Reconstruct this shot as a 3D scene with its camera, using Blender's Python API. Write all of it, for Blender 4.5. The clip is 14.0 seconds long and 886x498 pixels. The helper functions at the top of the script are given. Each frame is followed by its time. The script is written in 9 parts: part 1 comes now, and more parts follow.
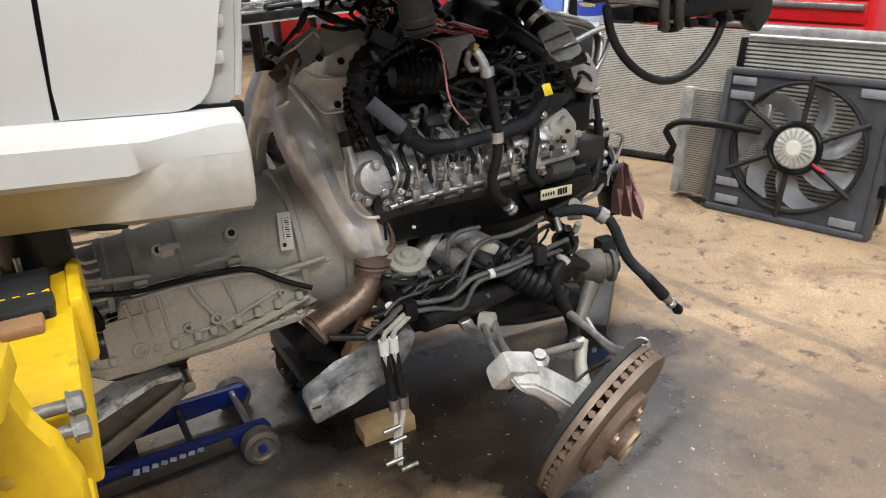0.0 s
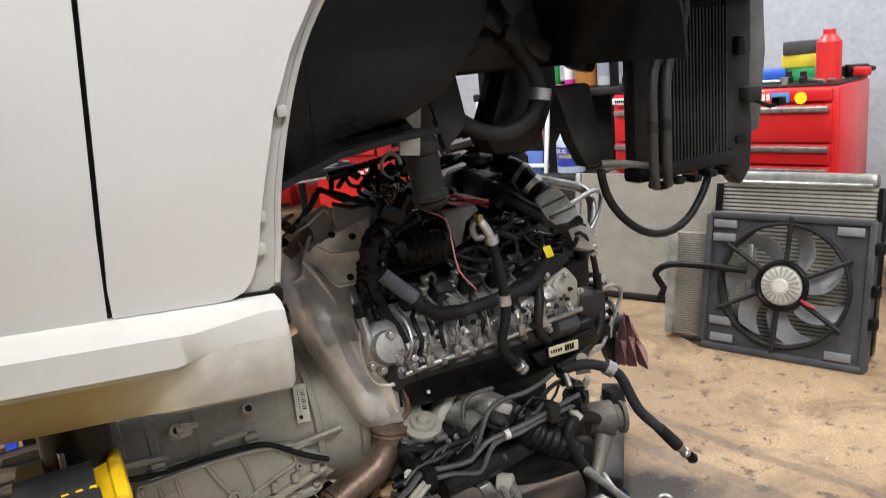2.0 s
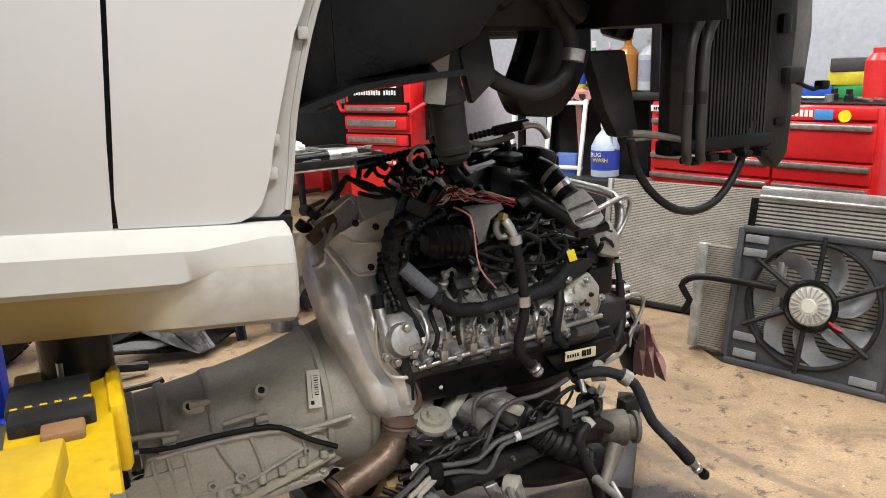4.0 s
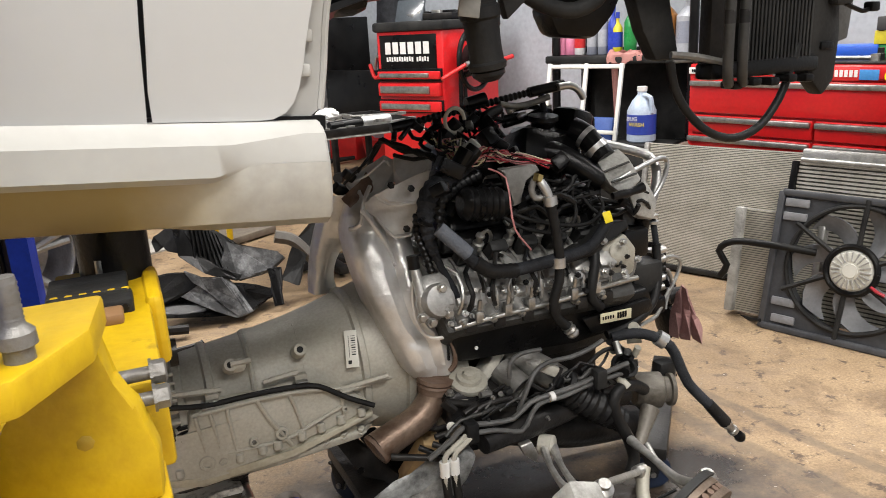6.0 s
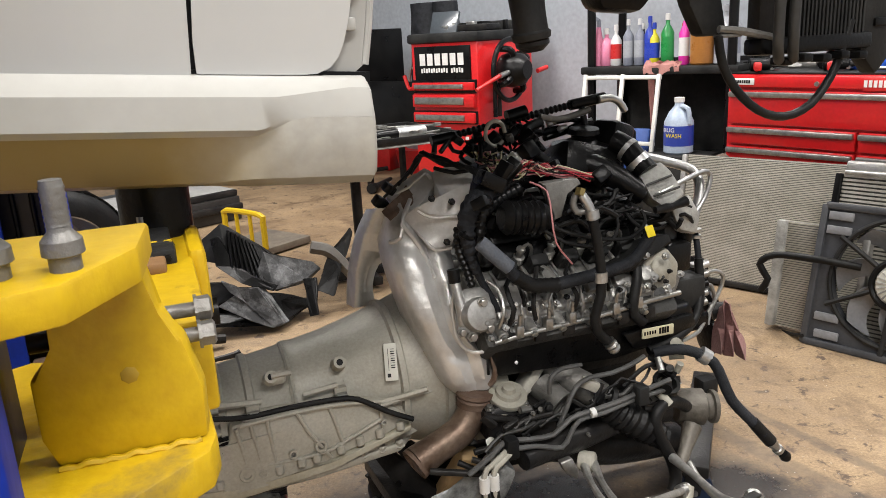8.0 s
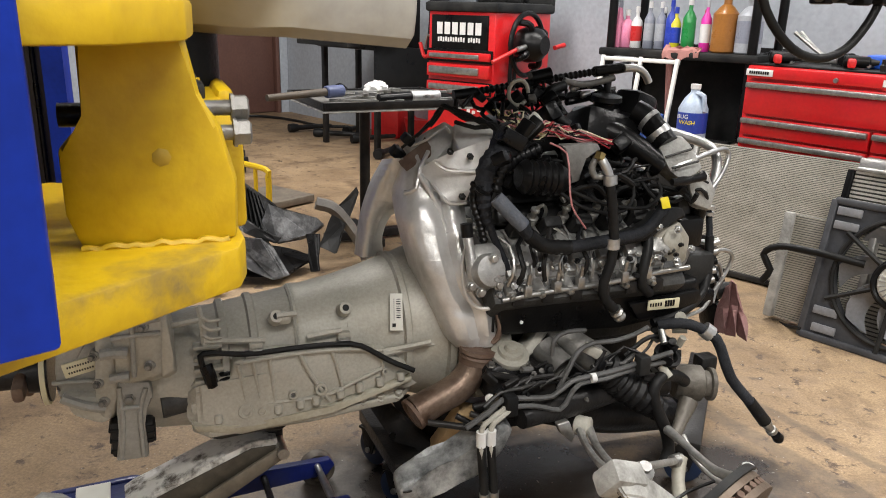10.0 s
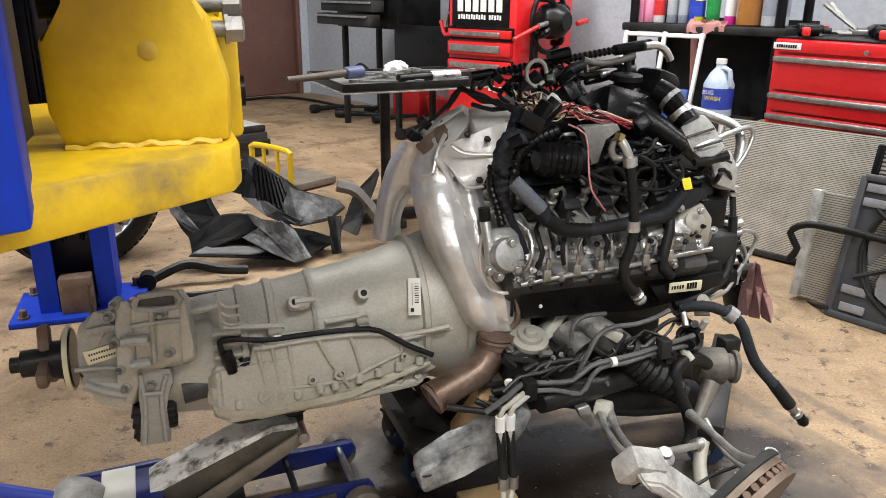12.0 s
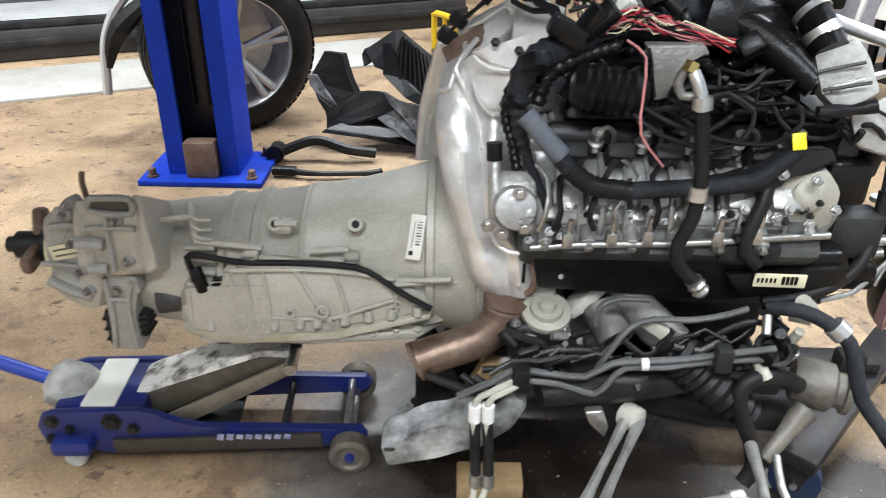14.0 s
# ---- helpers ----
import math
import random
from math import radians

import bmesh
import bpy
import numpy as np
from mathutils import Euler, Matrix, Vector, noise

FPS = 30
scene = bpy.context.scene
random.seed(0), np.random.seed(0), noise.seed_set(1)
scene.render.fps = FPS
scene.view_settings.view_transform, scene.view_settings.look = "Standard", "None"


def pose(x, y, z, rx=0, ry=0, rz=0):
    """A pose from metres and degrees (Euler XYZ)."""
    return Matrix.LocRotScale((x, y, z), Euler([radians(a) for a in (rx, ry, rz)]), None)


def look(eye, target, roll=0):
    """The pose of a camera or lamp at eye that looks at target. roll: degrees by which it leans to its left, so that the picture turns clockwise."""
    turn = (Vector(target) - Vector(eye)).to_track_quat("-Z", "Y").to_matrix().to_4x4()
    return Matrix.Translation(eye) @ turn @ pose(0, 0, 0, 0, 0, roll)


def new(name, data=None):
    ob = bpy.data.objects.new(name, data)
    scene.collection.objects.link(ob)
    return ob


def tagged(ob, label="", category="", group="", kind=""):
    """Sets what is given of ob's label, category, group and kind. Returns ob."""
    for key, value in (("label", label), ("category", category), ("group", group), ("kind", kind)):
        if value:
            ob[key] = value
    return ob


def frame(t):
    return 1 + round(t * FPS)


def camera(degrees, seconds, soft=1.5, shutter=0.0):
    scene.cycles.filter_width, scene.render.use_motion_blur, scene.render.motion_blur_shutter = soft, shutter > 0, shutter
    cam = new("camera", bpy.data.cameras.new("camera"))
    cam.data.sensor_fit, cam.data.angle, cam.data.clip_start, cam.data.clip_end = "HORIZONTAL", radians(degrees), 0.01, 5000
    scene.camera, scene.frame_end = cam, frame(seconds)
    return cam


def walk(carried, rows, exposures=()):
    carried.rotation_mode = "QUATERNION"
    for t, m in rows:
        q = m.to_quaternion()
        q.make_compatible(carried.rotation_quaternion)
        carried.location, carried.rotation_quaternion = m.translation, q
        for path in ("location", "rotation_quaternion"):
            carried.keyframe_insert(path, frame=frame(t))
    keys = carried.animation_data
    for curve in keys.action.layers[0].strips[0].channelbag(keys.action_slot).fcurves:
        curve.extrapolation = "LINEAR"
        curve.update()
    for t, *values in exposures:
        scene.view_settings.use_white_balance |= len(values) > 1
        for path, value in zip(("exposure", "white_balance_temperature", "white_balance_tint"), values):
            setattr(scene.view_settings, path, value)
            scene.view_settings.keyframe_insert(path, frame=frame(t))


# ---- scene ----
NEAR, FAR = 0.85, 0.915          # metres to one unit of the plan: round the engine, and along the walls
K = NEAR
RISE = 0.10                      # height of the engine plan over the floor
cam = camera(60.0, 14.0, soft=0.75, shutter=0.35)
PATH = [
    (0, (0.093, -0.016, 1.293), (0.006, 1.806, 0.473), -3.2),
    (0.5, (0.08, -0.045, 1.275), (0.057, 1.773, 0.442), -6.9),
    (1, (0.064, -0.058, 1.305), (0.082, 1.784, 0.528), -6.8),
    (1.5, (0.042, -0.043, 1.33), (0.04, 1.85, 0.685), -6.3),
    (2, (0.028, -0.049, 1.379), (0.006, 1.892, 0.897), -5.5),
    (2.5, (0.026, -0.044, 1.382), (-0.013, 1.913, 0.971), -3.4),
    (4.8, (0.054, -0.04, 1.374), (-0.068, 1.882, 0.835), -2.3),
    (5, (0.052, -0.047, 1.37), (-0.081, 1.873, 0.825), -2.4),
    (5.5, (0.05, -0.05, 1.368), (-0.108, 1.863, 0.808), -2.5),
    (6, (0.041, -0.053, 1.362), (-0.146, 1.857, 0.797), -2.9),
    (6.5, (0.025, -0.039, 1.364), (-0.229, 1.865, 0.808), -3.9),
    (7, (0.018, -0.041, 1.372), (-0.261, 1.864, 0.828), -4.6),
    (9.5, (-0.014, -0.059, 1.352), (-0.257, 1.851, 0.81), 0.8),
    (10, (-0.03, -0.065, 1.309), (-0.282, 1.829, 0.717), 1.5),
    (10.5, (-0.027, -0.054, 1.312), (-0.293, 1.827, 0.686), 1.3),
    (11, (-0.022, -0.045, 1.317), (-0.298, 1.833, 0.688), 0.8),
    (11.5, (-0.018, -0.047, 1.324), (-0.298, 1.829, 0.688), 0.6),
    (12, (-0.015, -0.044, 1.32), (-0.327, 1.823, 0.673), 0.4),
    (12.5, (0.004, -0.037, 1.314), (-0.34, 1.817, 0.648), 0.3),
    (13, (0.082, 0.052, 1.299), (-0.39, 1.869, 0.609), 0.1),
    (13.5, (0.272, 0.296, 1.315), (-0.571, 1.874, 0.421), 0.4),
    (14, (0.376, 0.536, 1.326), (-0.477, 2.069, 0.366), 0.7),
]
walk(cam, [(t, look((Vector(eye) + Vector((0, 0, RISE))) * K, (Vector(target) + Vector((0, 0, RISE))) * K, roll)) for t, eye, target, roll in PATH], [(0.0, 0.12, 6150, 10), (1.3, 0.12, 6200, 10), (2.2, 0.0, 6250, 10), (5.5, 0.0, 6500, 10), (7.0, -0.07, 6500, 10), (9.7, -0.17, 6480, 10), (11.0, 0.08, 6400, 10), (12.0, 0.12, 6300, 10), (12.9, 0.15, 6200, 8), (13.5, 0.38, 5900, 6), (14.0, 0.48, 5800, 6)])

# ---- light ----
world = bpy.data.worlds.new("world")
scene.world = world
world.use_nodes = True
world.node_tree.nodes["Background"].inputs[0].default_value = (0.75, 0.82, 1.0, 1)
world.node_tree.nodes["Background"].inputs[1].default_value = 0.03


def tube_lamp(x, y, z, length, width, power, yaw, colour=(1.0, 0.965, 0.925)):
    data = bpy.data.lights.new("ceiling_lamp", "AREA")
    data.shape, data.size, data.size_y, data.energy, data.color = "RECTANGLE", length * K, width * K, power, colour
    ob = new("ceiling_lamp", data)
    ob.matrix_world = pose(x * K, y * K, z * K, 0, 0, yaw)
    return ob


# unseen ceiling lamps without fixtures, placed and powered to suit the brightness
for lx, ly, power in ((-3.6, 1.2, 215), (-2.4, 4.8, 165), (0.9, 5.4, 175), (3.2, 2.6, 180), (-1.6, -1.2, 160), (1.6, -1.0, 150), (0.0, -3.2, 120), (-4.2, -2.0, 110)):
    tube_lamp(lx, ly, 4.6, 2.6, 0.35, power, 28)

# ---- materials ----
MATS = {}


def mat(name, a, b=None, rough=0.5, metal=0.0, scale=8.0, bump=0.15, fine=60.0, coat=0.0, spread=(0.35, 0.65), rvar=0.12, wave=None):
    """Two-scale material: colour a with patches of b, fine relief, uneven gloss. Places are in metres of the object."""
    if name in MATS:
        return MATS[name]
    m = bpy.data.materials.new(name)
    m.use_nodes = True
    nt = m.node_tree
    n, l = nt.nodes, nt.links
    p = n["Principled BSDF"]
    b = b or tuple(c * 0.75 for c in a)
    co = n.new("ShaderNodeTexCoord")
    big = n.new("ShaderNodeTexNoise")
    big.inputs["Scale"].default_value, big.inputs["Detail"].default_value, big.inputs["Roughness"].default_value = scale, 8, 0.65
    l.new(co.outputs["Object"], big.inputs["Vector"])
    ramp = n.new("ShaderNodeValToRGB")
    ramp.color_ramp.elements[0].position, ramp.color_ramp.elements[1].position = spread
    ramp.color_ramp.elements[0].color, ramp.color_ramp.elements[1].color = (*a, 1), (*b, 1)
    l.new(big.outputs["Fac"], ramp.inputs["Fac"])
    sm = n.new("ShaderNodeTexNoise")
    sm.inputs["Scale"].default_value, sm.inputs["Detail"].default_value = fine, 4
    l.new(co.outputs["Object"], sm.inputs["Vector"])
    mix = n.new("ShaderNodeMixRGB")
    mix.blend_type, mix.inputs["Fac"].default_value = "OVERLAY", 0.22
    l.new(ramp.outputs["Color"], mix.inputs[1])
    l.new(sm.outputs["Fac"], mix.inputs[2])
    l.new(mix.outputs["Color"], p.inputs["Base Color"])
    mr = n.new("ShaderNodeMapRange")
    mr.inputs["To Min"].default_value, mr.inputs["To Max"].default_value = max(0.03, rough - rvar), min(1, rough + rvar)
    l.new(big.outputs["Fac"], mr.inputs["Value"])
    l.new(mr.outputs["Result"], p.inputs["Roughness"])
    p.inputs["Metallic"].default_value = metal
    p.inputs["Specular IOR Level"].default_value = 0.2 if max(a) < 0.03 else 0.5
    p.inputs["Coat Weight"].default_value = coat
    p.inputs["Coat Roughness"].default_value = 0.08
    if bump:
        bp = n.new("ShaderNodeBump")
        bp.inputs["Strength"].default_value, bp.inputs["Distance"].default_value = bump, 0.004
        l.new(sm.outputs["Fac"], bp.inputs["Height"])
        l.new(bp.outputs["Normal"], p.inputs["Normal"])
    MATS[name] = m
    return m


def plain(name, col, rough=0.5, metal=0.0):
    return mat(name, col, tuple(c * 0.85 for c in col), rough, metal, 12, 0.05, 90)


CASTING = mat("cast_aluminium", (0.43, 0.415, 0.36), (0.27, 0.255, 0.205), 0.5, 0.12, 5, 0.14, 150, spread=(0.4, 0.78))
BRACKET = mat("worn_alloy", (0.24, 0.235, 0.22), (0.13, 0.125, 0.115), 0.45, 0.4, 14, 0.4, 110)
GREYCASE = mat("dusty_grey_case", (0.32, 0.315, 0.29), (0.22, 0.215, 0.19), 0.55, 0.1, 6, 0.14, 140)
CASTING_DARK = mat("cast_aluminium_dark", (0.075, 0.074, 0.071), (0.03, 0.03, 0.028), 0.5, 0.4, 9, 0.35, 130)
ALU = mat("bright_aluminium", (0.62, 0.62, 0.61), (0.40, 0.40, 0.39), 0.34, 0.85, 9, 0.2, 120)
ALU_MATT = mat("matt_aluminium", (0.54, 0.535, 0.515), (0.24, 0.235, 0.22), 0.38, 0.65, 12, 0.35, 110)
SHIELD = mat("heat_shield", (0.70, 0.69, 0.67), (0.42, 0.40, 0.37), 0.36, 0.5, 7, 0.7, 30, spread=(0.42, 0.72))
PLATE = mat("shield_sheet", (0.74, 0.73, 0.71), (0.52, 0.50, 0.47), 0.36, 0.2, 9, 0.4, 60)
STEEL = mat("zinc_steel", (0.5, 0.5, 0.48), (0.28, 0.27, 0.25), 0.35, 0.9, 25, 0.15, 150)
DARKSTEEL = mat("dark_steel", (0.010, 0.010, 0.011), (0.030, 0.028, 0.026), 0.38, 0.2, 10, 0.3, 120)
RUST = mat("rusty_steel", (0.12, 0.075, 0.052), (0.27, 0.20, 0.15), 0.42, 0.6, 14, 0.35, 90)
RUSTDARK = mat("rusted_iron", (0.10, 0.055, 0.035), (0.17, 0.12, 0.09), 0.75, 0.2, 18, 0.5, 90)
BLACK = mat("black_plastic", (0.003, 0.003, 0.0034), (0.008, 0.008, 0.008), 0.3, 0.0, 8, 0.2, 150)
BLACKGREY = mat("dusty_black_plastic", (0.008, 0.0084, 0.009), (0.028, 0.028, 0.027), 0.55, 0.0, 7, 0.25, 110)
RUBBER = mat("rubber", (0.006, 0.006, 0.0065), (0.015, 0.015, 0.0145), 0.46, 0.0, 16, 0.25, 140)
LOOM = mat("cloth_loom", (0.009, 0.010, 0.012), (0.026, 0.028, 0.033), 0.65, 0.0, 20, 0.5, 220)
GREYTAPE = mat("grey_fleece", (0.07, 0.085, 0.11), (0.12, 0.13, 0.15), 0.85, 0.0, 20, 0.5, 200)
PAINT = mat("white_car_paint", (0.44, 0.44, 0.43), (0.425, 0.425, 0.415), 0.28, 0.0, 2, 0.02, 30, coat=0.7, rvar=0.04)
SILL = mat("sill_plastic", (0.38, 0.378, 0.36), (0.34, 0.335, 0.31), 0.34, 0.0, 4, 0.03, 40, coat=0.4, rvar=0.05)


def grimed_sill():
    """Sill plastic with an ochre grime film on its rear part that thins out to the front."""
    m = mat("sill_underside", (0.39, 0.385, 0.365), (0.33, 0.32, 0.285), 0.4, 0.0, 4, 0.1, 50)
    nt = m.node_tree
    n, l = nt.nodes, nt.links
    p = n["Principled BSDF"]
    was = p.inputs["Base Color"].links[0].from_socket
    sep = n.new("ShaderNodeSeparateXYZ")
    l.new([q for q in n if q.type == "TEX_COORD"][0].outputs["Object"], sep.inputs[0])
    drip = n.new("ShaderNodeTexNoise")
    drip.inputs["Scale"].default_value, drip.inputs["Detail"].default_value = 7, 6
    l.new([q for q in n if q.type == "TEX_COORD"][0].outputs["Object"], drip.inputs["Vector"])
    add = n.new("ShaderNodeMath")
    add.operation = "MULTIPLY_ADD"
    l.new(drip.outputs["Fac"], add.inputs[0])
    add.inputs[1].default_value = 0.10
    l.new(sep.outputs[0], add.inputs[2])
    mr = n.new("ShaderNodeMapRange")
    for q, x in (("From Min", -0.82 * K + 0.05), ("From Max", -0.66 * K + 0.05), ("To Min", 0.9), ("To Max", 0.0)):
        mr.inputs[q].default_value = x
    l.new(add.outputs[0], mr.inputs["Value"])
    mix = n.new("ShaderNodeMixRGB")
    l.new(mr.outputs["Result"], mix.inputs[0])
    l.new(was, mix.inputs[1])
    mix.inputs[2].default_value = (0.22, 0.155, 0.05, 1)
    l.new(mix.outputs["Color"], p.inputs["Base Color"])
    return m


DIRTYSILL = grimed_sill()
for coat_mat, grain in ((PAINT, 0.02), (SILL, 0.05)):
    for nd in coat_mat.node_tree.nodes:
        if nd.type == "MIX_RGB":
            nd.inputs[0].default_value = grain
YELLOW = mat("yellow_enamel", (0.56, 0.365, 0.003), (0.20, 0.125, 0.012), 0.5, 0.0, 12, 0.2, 70, coat=0.0, spread=(0.62, 0.74))
BLUE = mat("blue_enamel", (0.003, 0.030, 0.36), (0.003, 0.022, 0.25), 0.6, 0.0, 6, 0.1, 60, coat=0.0)
BLUE.node_tree.nodes["Principled BSDF"].inputs["Specular IOR Level"].default_value = 0.25
JACKBLUE = mat("dark_blue_enamel", (0.006, 0.016, 0.15), (0.012, 0.018, 0.075), 0.4, 0.0, 9, 0.2, 90, coat=0.2)
RED = mat("red_enamel", (0.62, 0.012, 0.015), (0.52, 0.012, 0.014), 0.32, 0.0, 5, 0.05, 60, coat=0.3)
REDPL = plain("red_plastic", (0.6, 0.02, 0.02), 0.4)
WHITE = plain("white_print", (0.78, 0.78, 0.76), 0.5)
LABEL = mat("paper_label", (0.72, 0.72, 0.66), (0.62, 0.61, 0.54), 0.6, 0, 30, 0.05)
LABELY = mat("aged_label", (0.66, 0.62, 0.42), (0.52, 0.48, 0.34), 0.6, 0, 30, 0.05)
YTAG = plain("yellow_plastic", (0.85, 0.68, 0.01), 0.45)
GREASE = mat("greasy_arm", (0.66, 0.645, 0.60), (0.08, 0.065, 0.05), 0.6, 0.0, 22, 0.4, 70, spread=(0.5, 0.66))
PRIMER = mat("grey_white_casting", (0.50, 0.50, 0.47), (0.20, 0.195, 0.18), 0.6, 0.1, 14, 0.4, 110)
TOWEL = mat("shop_towel", (0.30, 0.165, 0.155), (0.20, 0.10, 0.095), 0.95, 0, 20, 0.6, 160)
FIN = mat("radiator_core", (0.62, 0.60, 0.53), (0.48, 0.46, 0.39), 0.5, 0.4, 9, 0.2, 120)
# dark solid core: shade between the flat tubes kept as colour
GAPS = mat("radiator_gaps", (0.12, 0.118, 0.105), (0.08, 0.078, 0.07), 0.6, 0.2, 9, 0.2, 120)
FANGREY = mat("grey_plastic", (0.075, 0.079, 0.087), (0.04, 0.042, 0.047), 0.5, 0, 7, 0.2, 90)
BLADE = mat("fan_blade_plastic", (0.27, 0.275, 0.29), (0.17, 0.175, 0.185), 0.45, 0, 6, 0.1, 90)
WALLP = mat("grey_blue_wall", (0.36, 0.39, 0.43), (0.32, 0.345, 0.38), 0.7, 0, 1.5, 0.2, 30)
DOORP = mat("brown_door", (0.13, 0.065, 0.05), (0.105, 0.05, 0.04), 0.5, 0, 3, 0.1, 40)
CEILP = mat("ceiling_paint", (0.32, 0.32, 0.31), (0.27, 0.27, 0.26), 0.8, 0, 2, 0.2, 30)
GREYPAD = mat("light_concrete", (0.36, 0.35, 0.32), (0.26, 0.245, 0.215), 0.65, 0, 2.5, 0.2, 60)
CARDBOARD = plain("cardboard", (0.42, 0.30, 0.15), 0.8)
GLASSY = plain("clear_plastic", (0.75, 0.72, 0.75), 0.25)
REDWIRE = plain("red_wire", (0.40, 0.02, 0.035), 0.45)
PINKWIRE = plain("pink_wire", (0.5, 0.2, 0.2), 0.45)
GREENWIRE = plain("olive_wire", (0.30, 0.30, 0.08), 0.45)
BRASS = mat("brass", (0.55, 0.42, 0.16), (0.4, 0.3, 0.12), 0.35, 0.9, 30, 0.1)


def floor_material():
    m = bpy.data.materials.new("stained_concrete")
    m.use_nodes = True
    nt = m.node_tree
    n, l = nt.nodes, nt.links
    p = n["Principled BSDF"]
    co = n.new("ShaderNodeTexCoord")

    def noise_at(scale, detail=8, rough=0.6, dist=0.0):
        t = n.new("ShaderNodeTexNoise")
        t.inputs["Scale"].default_value, t.inputs["Detail"].default_value = scale, detail
        t.inputs["Roughness"].default_value, t.inputs["Distortion"].default_value = rough, dist
        l.new(co.outputs["Object"], t.inputs["Vector"])
        return t

    def ramp_of(src, e):
        r = n.new("ShaderNodeValToRGB")
        r.color_ramp.elements[0].position, r.color_ramp.elements[0].color = e[0]
        r.color_ramp.elements[1].position, r.color_ramp.elements[1].color = e[1]
        l.new(src, r.inputs["Fac"])
        return r

    def mixed(fac, a, b, mode="MIX"):
        x = n.new("ShaderNodeMixRGB")
        x.blend_type = mode
        for s, q in ((fac, 0), (a, 1), (b, 2)):
            if isinstance(s, (float, tuple)):
                x.inputs[q].default_value = s
            else:
                l.new(s, x.inputs[q])
        return x.outputs["Color"]

    base = ramp_of(noise_at(1.1, 10, 0.7).outputs["Fac"], ((0.32, (0.15, 0.095, 0.050, 1)), (0.68, (0.40, 0.285, 0.165, 1))))
    stain = ramp_of(noise_at(2.6, 10, 0.72, 0.6).outputs["Fac"], ((0.50, (0, 0, 0, 1)), (0.63, (0.85, 0.85, 0.85, 1))))
    c = mixed(stain.outputs["Color"], base.outputs["Color"], (0.12, 0.075, 0.042, 1))
    spot = ramp_of(noise_at(14, 6, 0.7, 0.3).outputs["Fac"], ((0.57, (0, 0, 0, 1)), (0.64, (1, 1, 1, 1))))
    c = mixed(spot.outputs["Color"], c, (0.085, 0.055, 0.035, 1))
    pore = ramp_of(noise_at(120, 4, 0.7).outputs["Fac"], ((0.3, (0.62, 0.62, 0.62, 1)), (0.62, (1.12, 1.12, 1.12, 1))))
    c = mixed(1.0, c, pore.outputs["Color"], "MULTIPLY")
    scuff = ramp_of(noise_at(6, 12, 0.8, 1.2).outputs["Fac"], ((0.5, (0, 0, 0, 1)), (0.72, (0.8, 0.8, 0.8, 1))))
    c = mixed(scuff.outputs["Color"], c, (0.20, 0.145, 0.10, 1))
    # the wet oil patch around the dolly, with a ragged edge
    sep = n.new("ShaderNodeSeparateXYZ")
    l.new(co.outputs["Object"], sep.inputs[0])

    def m2(op, a, b):
        x = n.new("ShaderNodeMath")
        x.operation = op
        for q, s in enumerate((a, b)):
            if isinstance(s, (int, float)):
                x.inputs[q].default_value = s
            else:
                l.new(s, x.inputs[q])
        return x.outputs[0]

    def patch(cx, cy, rx, ry, edge, soft):
        dx = m2("DIVIDE", m2("SUBTRACT", sep.outputs[0], cx * K), rx * K)
        dy = m2("DIVIDE", m2("SUBTRACT", sep.outputs[1], cy * K), ry * K)
        d = m2("SQRT", m2("ADD", m2("MULTIPLY", dx, dx), m2("MULTIPLY", dy, dy)), 0)
        d = m2("ADD", d, m2("MULTIPLY", m2("SUBTRACT", edge.outputs["Fac"], 0.5), 1.5))
        return ramp_of(d, ((1.0 - soft, (1, 1, 1, 1)), (1.0, (0, 0, 0, 1)))).outputs["Color"]

    edge = noise_at(3.0, 12, 0.72)
    wet = patch(0.22, 1.9, 0.82, 0.66, edge, 0.5)
    wet2 = patch(-0.25, 1.98, 0.36, 0.3, edge, 0.25)
    wet3 = patch(0.62, 2.25, 0.24, 0.20, noise_at(7, 10, 0.75), 0.5)
    wet = mixed(1.0, mixed(1.0, wet, wet2, "LIGHTEN"), wet3, "LIGHTEN")
    # dark tyre tracks leading off to the side
    for nx, ny, off, wd in ((0.78, 0.62, 2.12, 0.05), (0.78, 0.62, 2.33, 0.03), (0.50, 0.86, 2.15, 0.06)):
        q = m2("SUBTRACT", m2("ADD", m2("MULTIPLY", sep.outputs[0], nx), m2("MULTIPLY", sep.outputs[1], ny)), off * K)
        q = m2("ABSOLUTE", m2("ADD", q, m2("MULTIPLY", m2("SUBTRACT", edge.outputs["Fac"], 0.5), 0.10)), 0)
        band = ramp_of(m2("DIVIDE", q, wd * K), ((0.6, (1, 1, 1, 1)), (1.0, (0, 0, 0, 1)))).outputs["Color"]
        gate = m2("MULTIPLY", m2("GREATER_THAN", sep.outputs[0], 0.55 * K), m2("LESS_THAN", sep.outputs[0], 2.6 * K))
        c = mixed(m2("MULTIPLY", m2("MULTIPLY", band, gate), m2("MULTIPLY", noise_at(30, 4, 0.7).outputs["Fac"], 0.9)), c, (0.07, 0.055, 0.045, 1))
    damp = mixed(1.0, patch(0.92, 1.59, 0.75, 0.45, noise_at(3.2, 10, 0.72), 0.5), patch(0.62, 2.1, 0.5, 0.22, noise_at(6, 10, 0.75), 0.5), "LIGHTEN")
    c = mixed(m2("MULTIPLY", damp, 0.6), c, (0.085, 0.068, 0.056, 1))
    # grey coolant-wet concrete between the jack and the dolly
    spill = patch(-0.50, 1.82, 0.44, 0.46, noise_at(4.2, 10, 0.7), 0.45)
